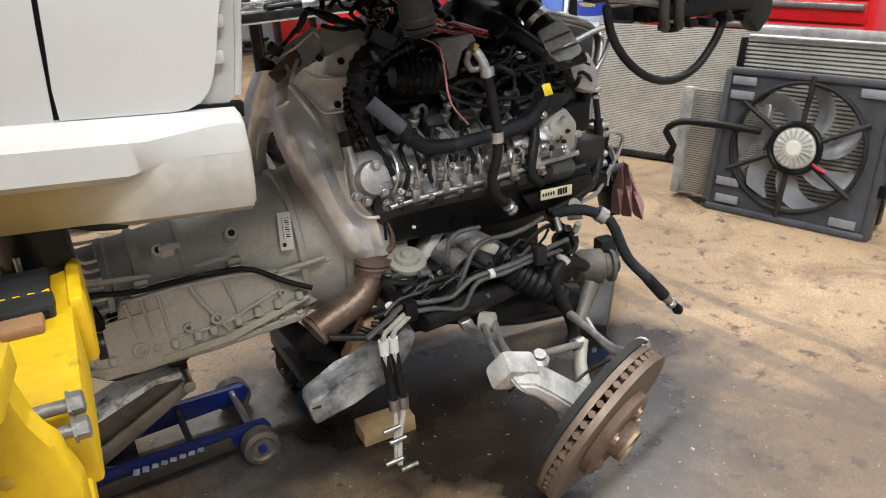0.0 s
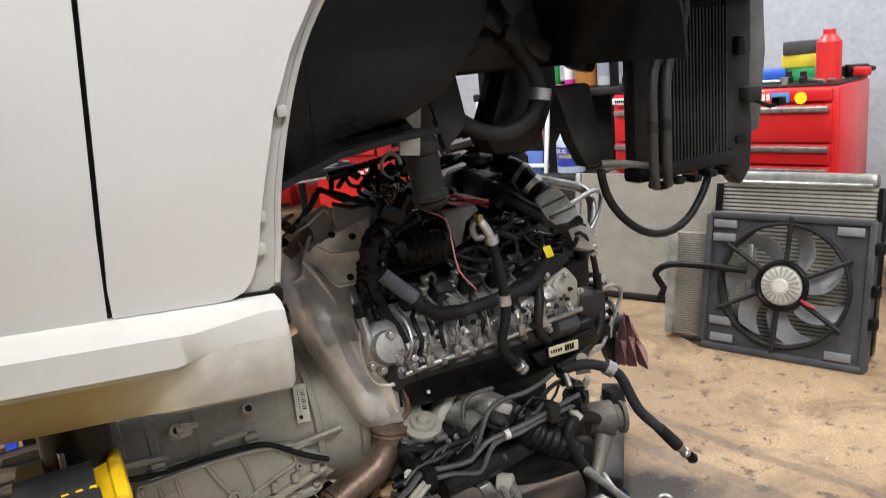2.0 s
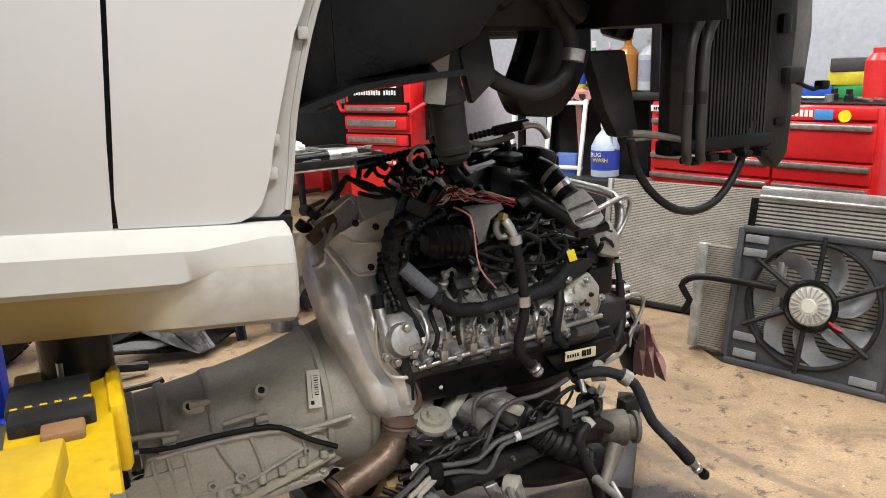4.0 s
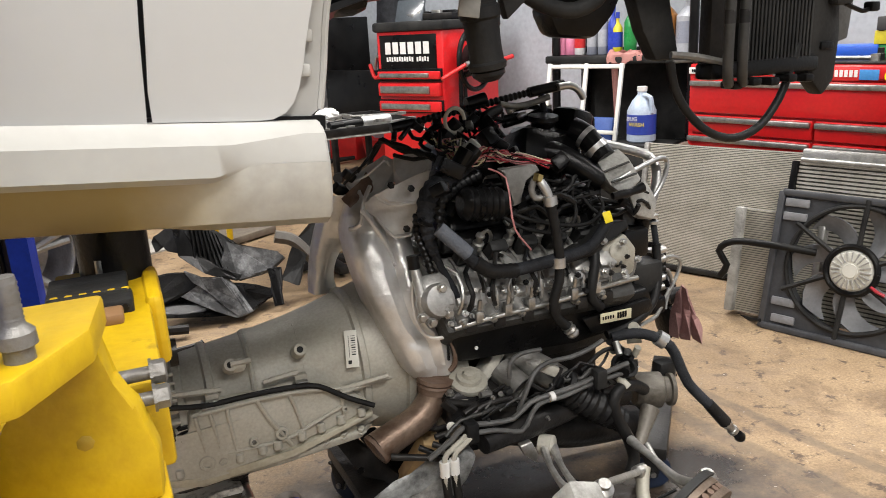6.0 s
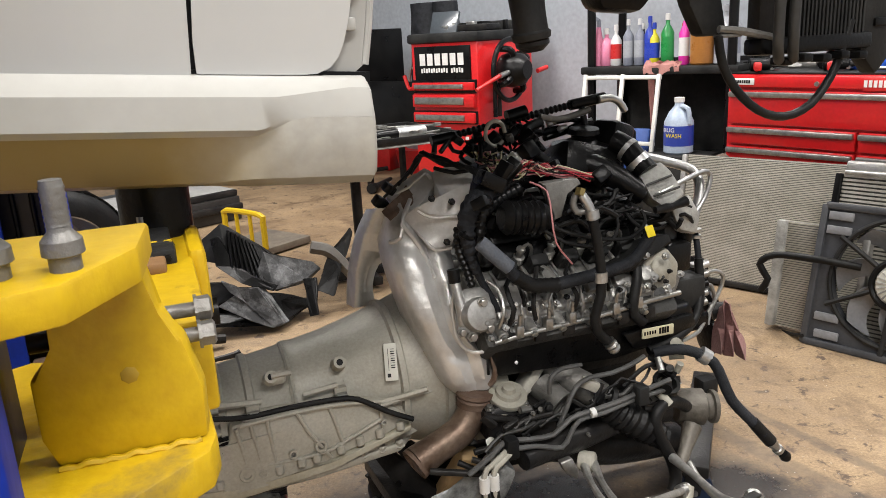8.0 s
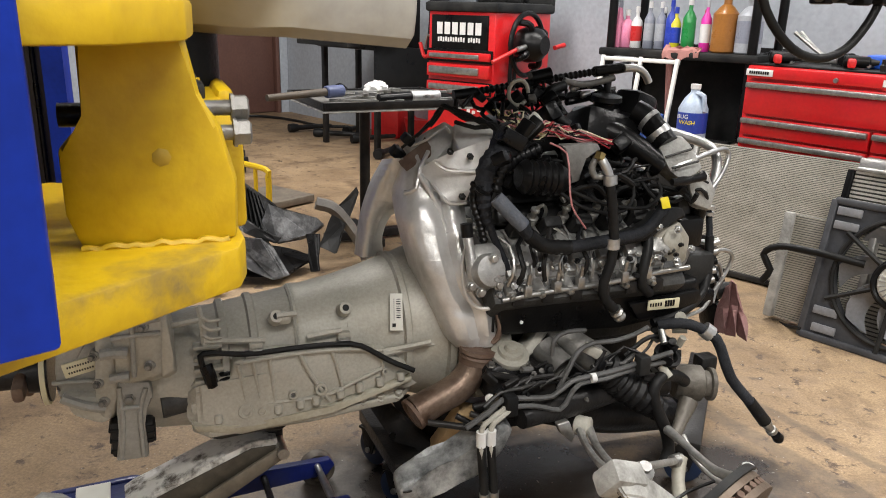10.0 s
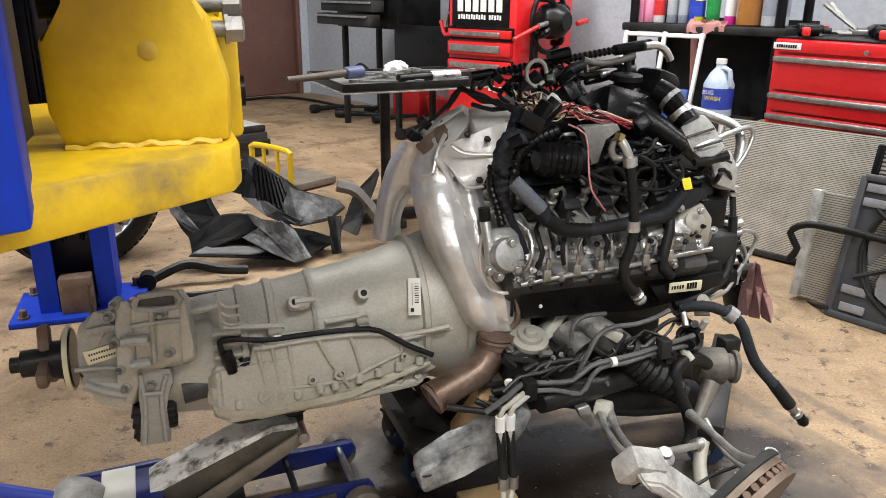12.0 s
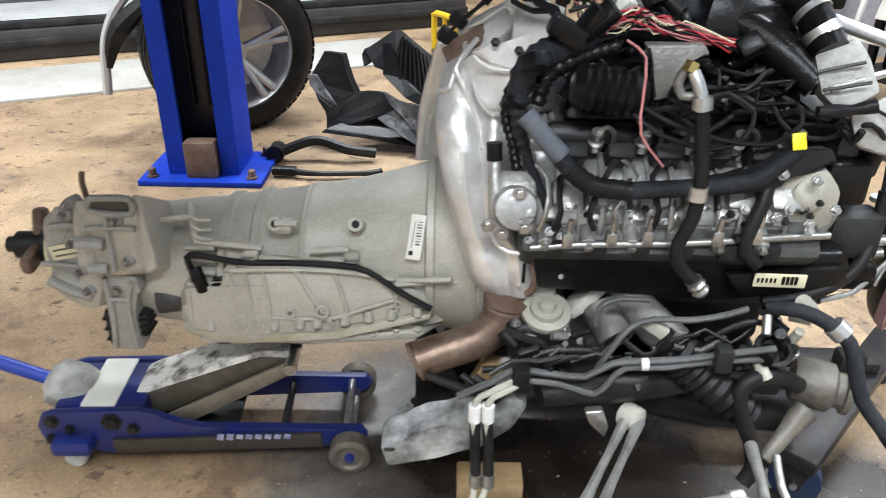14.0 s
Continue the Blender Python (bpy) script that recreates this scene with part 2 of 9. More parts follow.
    streak = ramp_of(noise_at(9, 12, 0.75, 1.0).outputs["Fac"], ((0.4, (0.038, 0.035, 0.033, 1)), (0.68, (0.13, 0.122, 0.115, 1))))
    c = mixed(m2("MULTIPLY", spill, 0.9), c, streak.outputs["Color"])
    damp = mixed(1.0, damp, spill, "LIGHTEN")
    oil = ramp_of(noise_at(5, 8, 0.6).outputs["Fac"], ((0.35, (0.012, 0.009, 0.007, 1)), (0.7, (0.040, 0.031, 0.023, 1))))
    c = mixed(wet, c, oil.outputs["Color"])
    grit = ramp_of(noise_at(70, 3, 0.5).outputs["Fac"], ((0.69, (0, 0, 0, 1)), (0.74, (1, 1, 1, 1))))
    c = mixed(m2("MULTIPLY", grit.outputs["Color"], 0.65), c, (0.5, 0.47, 0.42, 1))
    l.new(c, p.inputs["Base Color"])
    dry = n.new("ShaderNodeMapRange")
    dry.inputs["To Min"].default_value, dry.inputs["To Max"].default_value = 0.62, 0.27
    l.new(mixed(1.0, wet, m2("MULTIPLY", damp, 0.75), "LIGHTEN"), dry.inputs["Value"])
    l.new(dry.outputs["Result"], p.inputs["Roughness"])
    bp = n.new("ShaderNodeBump")
    bp.inputs["Strength"].default_value, bp.inputs["Distance"].default_value = 0.16, 0.004
    l.new(noise_at(40, 6).outputs["Fac"], bp.inputs["Height"])
    l.new(bp.outputs["Normal"], p.inputs["Normal"])
    return m


FLOOR = floor_material()

# ---- shaping helpers ----


def V(*a):
    return Vector(a[0] if len(a) == 1 else a)


def box(bm, c, s, r=0.0, turn=None, taper=None):
    """A box of size s about c, its edges rounded by r. taper: (x, y) factors for the top face."""
    got = bmesh.ops.create_cube(bm, size=1.0)["verts"]
    for v in got:
        k = taper if taper and v.co.z > 0 else (1, 1)
        v.co = V(v.co.x * s[0] * k[0], v.co.y * s[1] * k[1], v.co.z * s[2])
    if r:
        edges = list({e for v in got for e in v.link_edges})
        out = bmesh.ops.bevel(bm, geom=edges, offset=r, segments=2, affect="EDGES", profile=0.5)
        got = list({v for f in out["faces"] for v in f.verts} | {v for v in got if v.is_valid})
    m = Matrix.Translation(V(c)) @ (turn.to_4x4() if turn else Matrix())
    for v in got:
        v.co = m @ v.co
    return got


def ringed(bm, rings, cap=True, closed=False):
    """Skins rings of points, each a list of the same length."""
    rows = [[bm.verts.new(p) for p in ring] for ring in rings]
    k = len(rows[0])
    pairs = list(zip(rows, rows[1:])) + ([(rows[-1], rows[0])] if closed else [])
    for a, b in pairs:
        for i in range(k):
            bm.faces.new((a[i], a[(i + 1) % k], b[(i + 1) % k], b[i]))
    if cap and not closed:
        bm.faces.new(rows[0][::-1])
        bm.faces.new(rows[-1])
    return rows


def frame_of(d):
    d = d.normalized()
    a = V(0, 0, 1) if abs(d.z) < 0.9 else V(1, 0, 0)
    x = a.cross(d).normalized()
    return x, d.cross(x)


def lathe(bm, a, d, profile, n=24):
    """Turns profile (distance along d, radius) about the line from a along d."""
    a, d = V(a), V(d).normalized()
    x, y = frame_of(d)
    rings = []
    for s, r in profile:
        r = max(r, 0.0005)
        rings.append([a + d * s + (x * math.cos(2 * math.pi * i / n) + y * math.sin(2 * math.pi * i / n)) * r for i in range(n)])
    return ringed(bm, rings)


def rod(bm, a, b, r, r2=None, n=14, round_=0.0):
    a, b = V(a), V(b)
    h = (b - a).length
    r2 = r if r2 is None else r2
    e = min(round_, h * 0.3, r * 0.6)
    prof = [(0, r - e), (e, r), (h - e, r2), (h, r2 - e)] if e else [(0, r), (h, r2)]
    return lathe(bm, a, b - a, prof, n)


def curve_points(pts, step=0.02):
    pts = [V(p) for p in pts]
    if len(pts) < 3:
        return pts
    out = []
    ext = [pts[0] * 2 - pts[1]] + pts + [pts[-1] * 2 - pts[-2]]
    for i in range(1, len(ext) - 2):
        p0, p1, p2, p3 = ext[i - 1:i + 3]
        k = max(2, int((p2 - p1).length / step))
        for j in range(k):
            t = j / k
            out.append(0.5 * ((2 * p1) + (p2 - p0) * t + (2 * p0 - 5 * p1 + 4 * p2 - p3) * t * t + (3 * p1 - p0 - 3 * p2 + p3) * t ** 3))
    out.append(pts[-1])
    return out


def tube(bm, pts, r, n=10, step=0.025, ribs=0.0, pitch=0.012, spline=True):
    """A hose along pts. ribs: extra radius of the corrugation, with that pitch."""
    line = curve_points(pts, min(step, pitch / 2) if ribs else step) if spline else [V(p) for p in pts]
    rings = []
    x = None
    m = len(line)
    for i, p in enumerate(line):
        d = (line[min(i + 1, m - 1)] - line[max(i - 1, 0)]).normalized()
        if x is None:
            x, y = frame_of(d)
        else:
            x = (x - d * x.dot(d)).normalized()
            y = d.cross(x)
        f = i / max(1, m - 1)
        rr = r if not isinstance(r, (list, tuple)) else r[min(int(f * (len(r) - 1)), len(r) - 2)] * (1 - (f * (len(r) - 1)) % 1 if f < 1 else 0) + r[min(int(f * (len(r) - 1)) + 1, len(r) - 1)] * ((f * (len(r) - 1)) % 1 if f < 1 else 1)
        if ribs and i % 2:
            rr += ribs
        rings.append([p + (x * math.cos(2 * math.pi * k / n) + y * math.sin(2 * math.pi * k / n)) * rr for k in range(n)])
    return ringed(bm, rings)


def slab(bm, outline, d, r=0.0):
    """A plate: a flat outline of 3D points pushed along the vector d, with eased edges."""
    a = [bm.verts.new(V(p)) for p in outline]
    b = [bm.verts.new(V(p) + V(d)) for p in outline]
    faces = [bm.faces.new(a[::-1]), bm.faces.new(b)]
    k = len(a)
    for i in range(k):
        faces.append(bm.faces.new((a[i], a[(i + 1) % k], b[(i + 1) % k], b[i])))
    if r:
        bmesh.ops.bevel(bm, geom=[e for e in {e for f in faces for e in f.edges}], offset=r, segments=2, affect="EDGES", profile=0.5)
    return a + b


def sheet(bm, rows, thick):
    """A skin over a grid of points, given a thickness along its normals."""
    g = [[bm.verts.new(V(p)) for p in row] for row in rows]
    fs = []
    for a, b in zip(g, g[1:]):
        for i in range(len(a) - 1):
            fs.append(bm.faces.new((a[i], a[i + 1], b[i + 1], b[i])))
    bmesh.ops.recalc_face_normals(bm, faces=fs)
    bmesh.ops.solidify(bm, geom=fs, thickness=thick)


def thing(name, label, category, m=None, group="", kind=""):
    ob = tagged(new(name), label, category, group, kind)
    ob.empty_display_size = 0.1
    m = m or Matrix()
    ob.matrix_world = Matrix.Translation(m.translation * K) @ m.to_3x3().to_4x4()
    return ob


def part(name, bm, material, parent=None, label="", flat=False):
    bmesh.ops.recalc_face_normals(bm, faces=bm.faces[:])
    for v in bm.verts:
        v.co *= K
    me = bpy.data.meshes.new(name)
    bm.to_mesh(me)
    bm.free()
    me.materials.append(material)
    if not flat:
        me.polygons.foreach_set("use_smooth", [True] * len(me.polygons))
        me.set_sharp_from_angle(angle=radians(38))
    ob = new(name, me)
    if parent:
        ob.parent = parent
    return tagged(ob, label)


def made(name, fn, material, parent=None, label="", *args, **kw):
    """One mesh object from one shaping call."""
    bm = bmesh.new()
    fn(bm, *args, **kw)
    return part(name, bm, material, parent, label)


def bolt(parent, p, d, r=0.012, h=0.012, material=None, washer=True):
    bm = bmesh.new()
    prof = ([(0, r * 1.5), (h * 0.25, r * 1.5)] if washer else []) + [(h * 0.26, r), (h, r), (h * 1.1, r * 0.8)]
    lathe(bm, p, d, prof, 6)
    return part("bolt", bm, material or STEEL, parent)


def words(text, size, m, material, parent, bold=0.0, name="lettering"):
    c = bpy.data.curves.new(name, "FONT")
    c.body, c.size, c.extrude, c.offset, c.align_x, c.align_y = text, size * K, 0.0006, bold, "CENTER", "CENTER"
    c.materials.append(material)
    dg = bpy.context.evaluated_depsgraph_get()
    t = bpy.data.objects.new("t", c)
    me = bpy.data.meshes.new_from_object(t.evaluated_get(dg))
    bpy.data.objects.remove(t)
    me.materials.clear()
    me.materials.append(material)
    ob = new(name, me)
    ob.parent = parent
    ob.matrix_local = Matrix.Translation(m.translation * K) @ m.to_3x3().to_4x4()
    return ob


ENGINE_AT = pose(-0.20, 2.12, RISE, 0, 0, 28)

# ---- the room ----
K = FAR
ROOM = pose(-3.4, 9.7, 0, 0, 0, -40)      # back corner of the workshop; x along the shelf wall, -y along the door wall


def room_part(name, c, s, material, r=0.0, kind="structure", label="", category=""):
    bm = bmesh.new()
    box(bm, (0, 0, 0), s, r)
    ob = part(name, bm, material, None, label)
    m = ROOM @ pose(*c)
    ob.matrix_world = Matrix.Translation(m.translation * K) @ m.to_3x3().to_4x4()
    return tagged(ob, label, category, "", kind)


def build_room():
    bm = bmesh.new()
    box(bm, (0.5, 1.5, -0.1), (26, 26, 0.2))
    tagged(part("floor", bm, FLOOR), "brown stained concrete workshop floor with wet oil patches", "floor", "", "structure")
    room_part("wall_north", (6.6, 0.1, 2.5), (13.6, 0.2, 5.0), WALLP, 0, "structure", "grey-blue painted workshop wall", "wall")
    # the wall with the door, built round its opening
    room_part("wall_west", (-0.1, -0.06, 2.5), (0.2, 0.11, 5.0), WALLP, 0, "structure", "grey-blue painted workshop wall", "wall")
    room_part("wall_west_far", (-0.1, -7.35, 2.5), (0.2, 11.7, 5.0), WALLP, 0, "structure", "grey-blue painted workshop wall", "wall")
    room_part("wall_west_top", (-0.1, -0.81, 3.75), (0.2, 1.38, 2.5), WALLP, 0, "structure", "grey-blue painted wall over the door", "wall")
    d = thing("door_1", "dark brown painted steel door in a frame", "door", ROOM @ pose(-0.1, -0.81, 0), "", "structure")
    made("door_leaf", box, DOORP, d, "", (0, 0, 1.24), (0.06, 1.27, 2.46), 0.006)
    for y in (-0.66, 0.66):
        made("door_frame", box, DOORP, d, "", (0.05, y, 1.25), (0.12, 0.05, 2.5), 0.006)
    made("door_handle", rod, STEEL, d, "", (0.04, -0.52, 1.2), (0.11, -0.52, 1.2), 0.03)
    room_part("wall_east", (13.3, -6.6, 2.5), (0.2, 13.2, 5.0), WALLP, 0, "structure", "grey-blue painted workshop wall", "wall")
    room_part("wall_south", (6.6, -13.3, 2.5), (13.6, 0.2, 5.0), WALLP, 0, "structure", "grey-blue painted workshop wall", "wall")
    room_part("ceiling", (6.6, -6.6, 5.1), (13.8, 13.6, 0.2), CEILP, 0, "structure", "off-white workshop ceiling", "ceiling")


build_room()


# ---- along the walls ----
def drawer_front(parent, c, w, h, depth=0.03, material=None, trim=True):
    d = made("drawer", box, material or RED, parent, "", (c[0], c[1], c[2]), (w, depth, h), 0.006)
    if trim:
        made("drawer_pull", box, STEEL, d, "polished drawer pull", (c[0], c[1] - depth / 2 - 0.012, c[2] + h / 2 - 0.022), (w * 0.985, 0.025, 0.03), 0.006)
    return d


def build_chest():
    w, dp, top = 1.27, 0.5, 1.06
    t = thing("tool_chest", "red enamelled roller tool chest with polished drawer pulls", "tool chest", pose(1.065, 4.635, 0, 0, 0, -44))
    bm = bmesh.new()
    box(bm, (w / 2, dp / 2 + 0.02, 0.12 + (top - 0.12) / 2), (w, dp, top - 0.12), 0.012)
    part("body", bm, RED, t)
    z = top - 0.02
    drawer_front(t, (w / 2, 0.0, z - 0.016), w - 0.05, 0.062, trim=False)
    made("badge", box, WHITE, t, "small white maker badge", (0.10, -0.019, z - 0.016), (0.16, 0.006, 0.036), 0.002)
    for i in range(9):
        made("badge_bar", box, BLACK, t, "", (0.045 + i * 0.0135, -0.0235, z - 0.016), (0.008, 0.004, 0.016))
    z = top - 0.078
    drawer_front(t, (w / 2, 0.0, z - 0.10), w - 0.05, 0.188)
    z -= 0.20
    for h in (0.115, 0.115, 0.15, 0.15, 0.1):
        drawer_front(t, (0.385, 0.0, z - h / 2), 0.72, h - 0.014)
        drawer_front(t, (1.0, 0.0, z - h / 2), 0.48, h - 0.014)
        z -= h
    made("sticker", box, REDPL, t, "red and blue advertising sticker", (0.86, -0.019, top - 0.045), (0.19, 0.004, 0.06), 0.001)
    made("sticker", box, plain("sky_blue", (0.05, 0.25, 0.6)), t, "", (1.0, -0.019, top - 0.045), (0.09, 0.004, 0.05), 0.001)
    made("sticker", lathe, YTAG, t, "", (1.10, -0.016, top - 0.05), (0, -1, 0), [(0, 0.03), (0.004, 0.03)], 20)
    for i in range(8):
        made("sticker_bar", box, WHITE, t, "", (0.775 + 0.0235 * i, -0.0225, top - 0.04), (0.016, 0.002, 0.034))
    made("lock", lathe, STEEL, t, "", (0.53, -0.015, top - 0.045), (0, -1, 0), [(0, 0.014), (0.01, 0.012)], 14)
    made("top_mat", box, RUBBER, t, "black ribbed rubber top mat", (w / 2, dp / 2 + 0.02, top + 0.006), (w - 0.02, dp - 0.02, 0.012), 0.004)
    for x in (0.1, w - 0.1):
        for y in (0.08, dp - 0.06):
            made("castor", rod, RUBBER, t, "", (x - 0.02, y, 0.06), (x + 0.02, y, 0.06), 0.06, None, 18, 0.008)
            made("castor_fork", box, STEEL, t, "", (x, y, 0.10), (0.06, 0.05, 0.05), 0.004)
    return pose(1.065, 4.635, top + 0.012, 0, 0, -44)


def build_chest_top(at):
    rng = random.Random(5)
    for i in range(26):
        x, y, a = rng.uniform(0.08, 1.2), rng.uniform(0.06, 0.45), rng.uniform(0, 180)
        m = at @ pose(x, y, 0.0, 0, 0, a)
        k = i % 4
        if k == 0:
            t = thing("ratchet", "chrome ratchet lying on the tool chest", "hand tool", m, "tools on the chest")
            made("shaft", rod, STEEL, t, "", (0, 0, 0.016), (0.2, 0, 0.016), 0.010)
            made("head", rod, STEEL, t, "", (0.2, 0, 0.0), (0.2, 0, 0.035), 0.022)
        elif k == 1:
            t = thing("socket", "dark impact socket standing on the tool chest", "hand tool", m, "tools on the chest")
            made("body", lathe, DARKSTEEL, t, "", (0, 0, 0), (0, 0, 1), [(0, 0.02), (0.03, 0.021), (0.035, 0.016), (0.06, 0.016)], 14)
        elif k == 2:
            t = thing("cordless_tool", "black and red cordless driver lying on the chest", "power tool", m, "tools on the chest")
            made("motor", rod, BLACK, t, "", (0, 0, 0.035), (0.13, 0, 0.035), 0.034, 0.03, 14, 0.008)
            made("grip", box, REDPL, t, "red grip", (0.04, -0.07, 0.03), (0.04, 0.12, 0.045), 0.01)
            made("chuck", rod, DARKSTEEL, t, "", (0.13, 0, 0.035), (0.17, 0, 0.035), 0.02, 0.012)
        else:
            t = thing("pliers", "steel pliers with worn grips on the chest", "hand tool", m, "tools on the chest")
            for s in (-1, 1):
                made("handle", tube, STEEL, t, "", [(0.1, 0, 0.012), (0.04, s * 0.02, 0.012), (-0.08, s * 0.03, 0.012)], 0.008, 8)
            made("jaw", box, STEEL, t, "", (0.12, 0, 0.012), (0.06, 0.02, 0.018), 0.004)
    t = thing("parts_box", "blue plastic box lying among tools", "box", at @ pose(0.72, 0.33, 0, 0, 0, 12))
    made("body", box, plain("bright_blue", (0.02, 0.10, 0.55), 0.35), t, "", (0, 0, 0.035), (0.36, 0.16, 0.07), 0.008)
    t = thing("spray_can", "red canister standing on the tool chest", "canister", at @ pose(1.16, 0.2, 0))
    made("body", lathe, REDPL, t, "", (0, 0, 0), (0, 0, 1), [(0, 0.06), (0.2, 0.06), (0.235, 0.03), (0.26, 0.03)], 20)
    for i, col in enumerate(((0.02, 0.3, 0.08), (0.6, 0.5, 0.02), (0.04, 0.04, 0.04))):
        t = thing("carton", "small carton stacked on the tool chest", "carton", at @ pose(1.0, 0.42, 0.07 * i, 0, 0, 6 * i))
        made("body", box, plain("carton_%d" % i, col, 0.6), t, "", (0, 0, 0.035), (0.26, 0.18, 0.068), 0.003)
    # pliers standing up with open jaws
    t = thing("locking_pliers", "chrome locking pliers leaning on the tools", "hand tool", at @ pose(0.22, 0.28, 0.012))
    for s in (-1, 1):
        made("handle", tube, STEEL, t, "", [(0.09, 0, 0.03), (0.0, s * 0.01, 0.09), (-0.09, s * 0.035, 0.16)], 0.012, 8)
    made("jaw", box, STEEL, t, "", (0.12, 0, 0.015), (0.09, 0.025, 0.03), 0.006)


build_chest_top(build_chest())


def bottle(name, label, m, h, r, cap_h, col, cap, band=None, group="bottles on the shelf"):
    t = thing(name, label, "bottle", m, group)
    made("body", lathe, col, t, "", (0, 0, 0), (0, 0, 1), [(0, r * 0.9), (0.008, r), (h * 0.72, r), (h * 0.84, r * 0.6), (h * 0.9, r * 0.32), (h, r * 0.3)], 20)
    made("cap", lathe, cap, t, "", (0, 0, h), (0, 0, 1), [(0, r * 0.42), (cap_h, r * 0.4), (cap_h + 0.004, r * 0.3)], 16)
    if band:
        made("label", lathe, band, t, "", (0, 0, h * 0.2), (0, 0, 1), [(0, r + 0.0008), (h * 0.42, r + 0.0008)], 20)
    return t


def build_shelf():
    at = pose(0.30, 5.265, 0, 0, 0, -35)
    t = thing("shelf_unit", "black plastic shelving unit with bottles", "shelf", at)
    for x in (0.03, 0.97):
        for y in (0.03, 0.43):
            made("upright", rod, BLACK, t, "", (x, y, 0), (x, y, 1.76), 0.028, None, 12)
    for z in (0.18, 1.085, 1.72):
        made("board", box, BLACKGREY, t, "", (0.5, 0.23, z), (1.06, 0.5, 0.05), 0.012)
    # panels added to keep the space below the board dark
    made("back_panel", box, BLACKGREY, t, "dark back panel", (0.5, 0.47, 0.58), (1.06, 0.02, 1.12), 0.004)
    made("side_panel", box, BLACKGREY, t, "dark side panel", (1.02, 0.24, 0.56), (0.02, 0.46, 1.04), 0.004)
    for x, w, h in ((0.18, 0.24, 0.30), (0.5, 0.26, 0.22), (0.82, 0.2, 0.34)):
        made("storage_bin", box, BLACK, t, "black storage bin", (x, 0.24, 0.205 + h / 2), (w, 0.3, h), 0.012)
    z = 1.112
    spec = [  # x, height, radius, body, cap, label
        (0.10, 0.20, 0.042, "pink", "white", None), (0.17, 0.22, 0.036, "white", "white", "red"),
        (0.26, 0.25, 0.034, "grey", "white", "clear"), (0.34, 0.25, 0.034, "grey", "white", "clear"), (0.41, 0.26, 0.034, "blue", "blue", "blue"),
        (0.44, 0.22, 0.034, "yellow", "blue", "blue"), (0.53, 0.27, 0.040, "green", "white", "green"), (0.64, 0.26, 0.032, "magenta", "clear", "white"),
        (0.76, 0.31, 0.075, "amber", "amber", None), (0.91, 0.30, 0.075, "clear", "clear", "grey"), (0.30, 0.22, 0.03, "black", "white", None), (0.58, 0.21, 0.03, "white", "red", None)]
    cols = dict(pink=(0.75, 0.25, 0.4), white=(0.75, 0.75, 0.75), grey=(0.25, 0.27, 0.33), clear=(0.4, 0.42, 0.46), blue=(0.03, 0.06, 0.45), yellow=(0.7, 0.6, 0.03),
                green=(0.02, 0.25, 0.06), magenta=(0.75, 0.04, 0.4), amber=(0.34, 0.14, 0.03), black=(0.02, 0.02, 0.03), red=(0.6, 0.03, 0.03))
    ms = {k: plain("bottle_" + k, c, 0.3) for k, c in cols.items()}
    for i, (x, h, r, b, c, l) in enumerate(spec):
        y = 0.1 if i < 10 else 0.22
        bottle("bottle", "%s bottle with %s cap on the shelf" % (b, c), at @ pose(x, y, z), h, r, 0.035, ms[b], ms[c], ms[l] if l else None)
    t = thing("trigger_spray", "clear spray bottle with pink fluid on shelf", "bottle", at @ pose(0.04, 0.1, z), "bottles on the shelf")
    made("body", lathe, ms["pink"], t, "", (0, 0, 0), (0, 0, 1), [(0, 0.04), (0.12, 0.042), (0.2, 0.02), (0.25, 0.014)], 18)
    made("trigger", tube, ms["grey"], t, "", [(0, 0, 0.24), (0, 0, 0.29), (-0.05, 0, 0.31)], 0.014, 8)
    made("lever", tube, ms["grey"], t, "", [(-0.03, 0, 0.29), (-0.045, 0, 0.25)], 0.007, 6)
    t = thing("rag", "pink shop rag hanging over the shelf edge", "rag", at @ pose(0.55, -0.02, z))
    bm = bmesh.new()
    sheet(bm, [[(0.24 * i / 10 - 0.12, -0.02 - 0.03 * (j > 2), 0.022 + 0.03 * noise.noise((i * 0.6, j * 0.9, 0)) - (0.022 * max(0, j - 2))) for i in range(11)] for j in range(6)], 0.006)
    for v in bm.verts:
        v.co.y += 0.05 - 0.02 * noise.noise(v.co * 20)
    part("cloth", bm, mat("pink_rag", (0.42, 0.2, 0.18), (0.34, 0.16, 0.14), 0.95, 0, 20, 0.5, 150), t)
    # below: jug, wire frame cart, coiled straps
    t = thing("jug", "translucent blue washer fluid jug with label", "jug", at @ pose(0.725, -0.12, 0.60))
    made("body", lathe, plain("pale_blue_plastic", (0.42, 0.50, 0.62), 0.35), t, "", (0, 0, 0), (0, 0, 1), [(0, 0.078), (0.01, 0.087), (0.19, 0.087), (0.25, 0.058), (0.285, 0.028), (0.305, 0.026)], 24)
    made("cap", lathe, WHITE, t, "", (0, 0, 0.305), (0, 0, 1), [(0, 0.030), (0.028, 0.030)], 16)
    made("label", lathe, plain("label_blue", (0.03, 0.06, 0.38), 0.4), t, "blue and gold label", (0, 0, 0.05), (0, 0, 1), [(0, 0.0882), (0.12, 0.0882)], 24)
    made("handle", tube, plain("pale_blue_plastic", (0.42, 0.50, 0.62), 0.35), t, "", [(0.02, -0.02, 0.28), (0.07, -0.03, 0.27), (0.082, -0.03, 0.18)], 0.014, 8)
    words("BUG", 0.035, pose(-0.02, -0.0895, 0.145, 90), WHITE, t)
    words("WASH", 0.035, pose(0.01, -0.0895, 0.112, 90), YTAG, t)
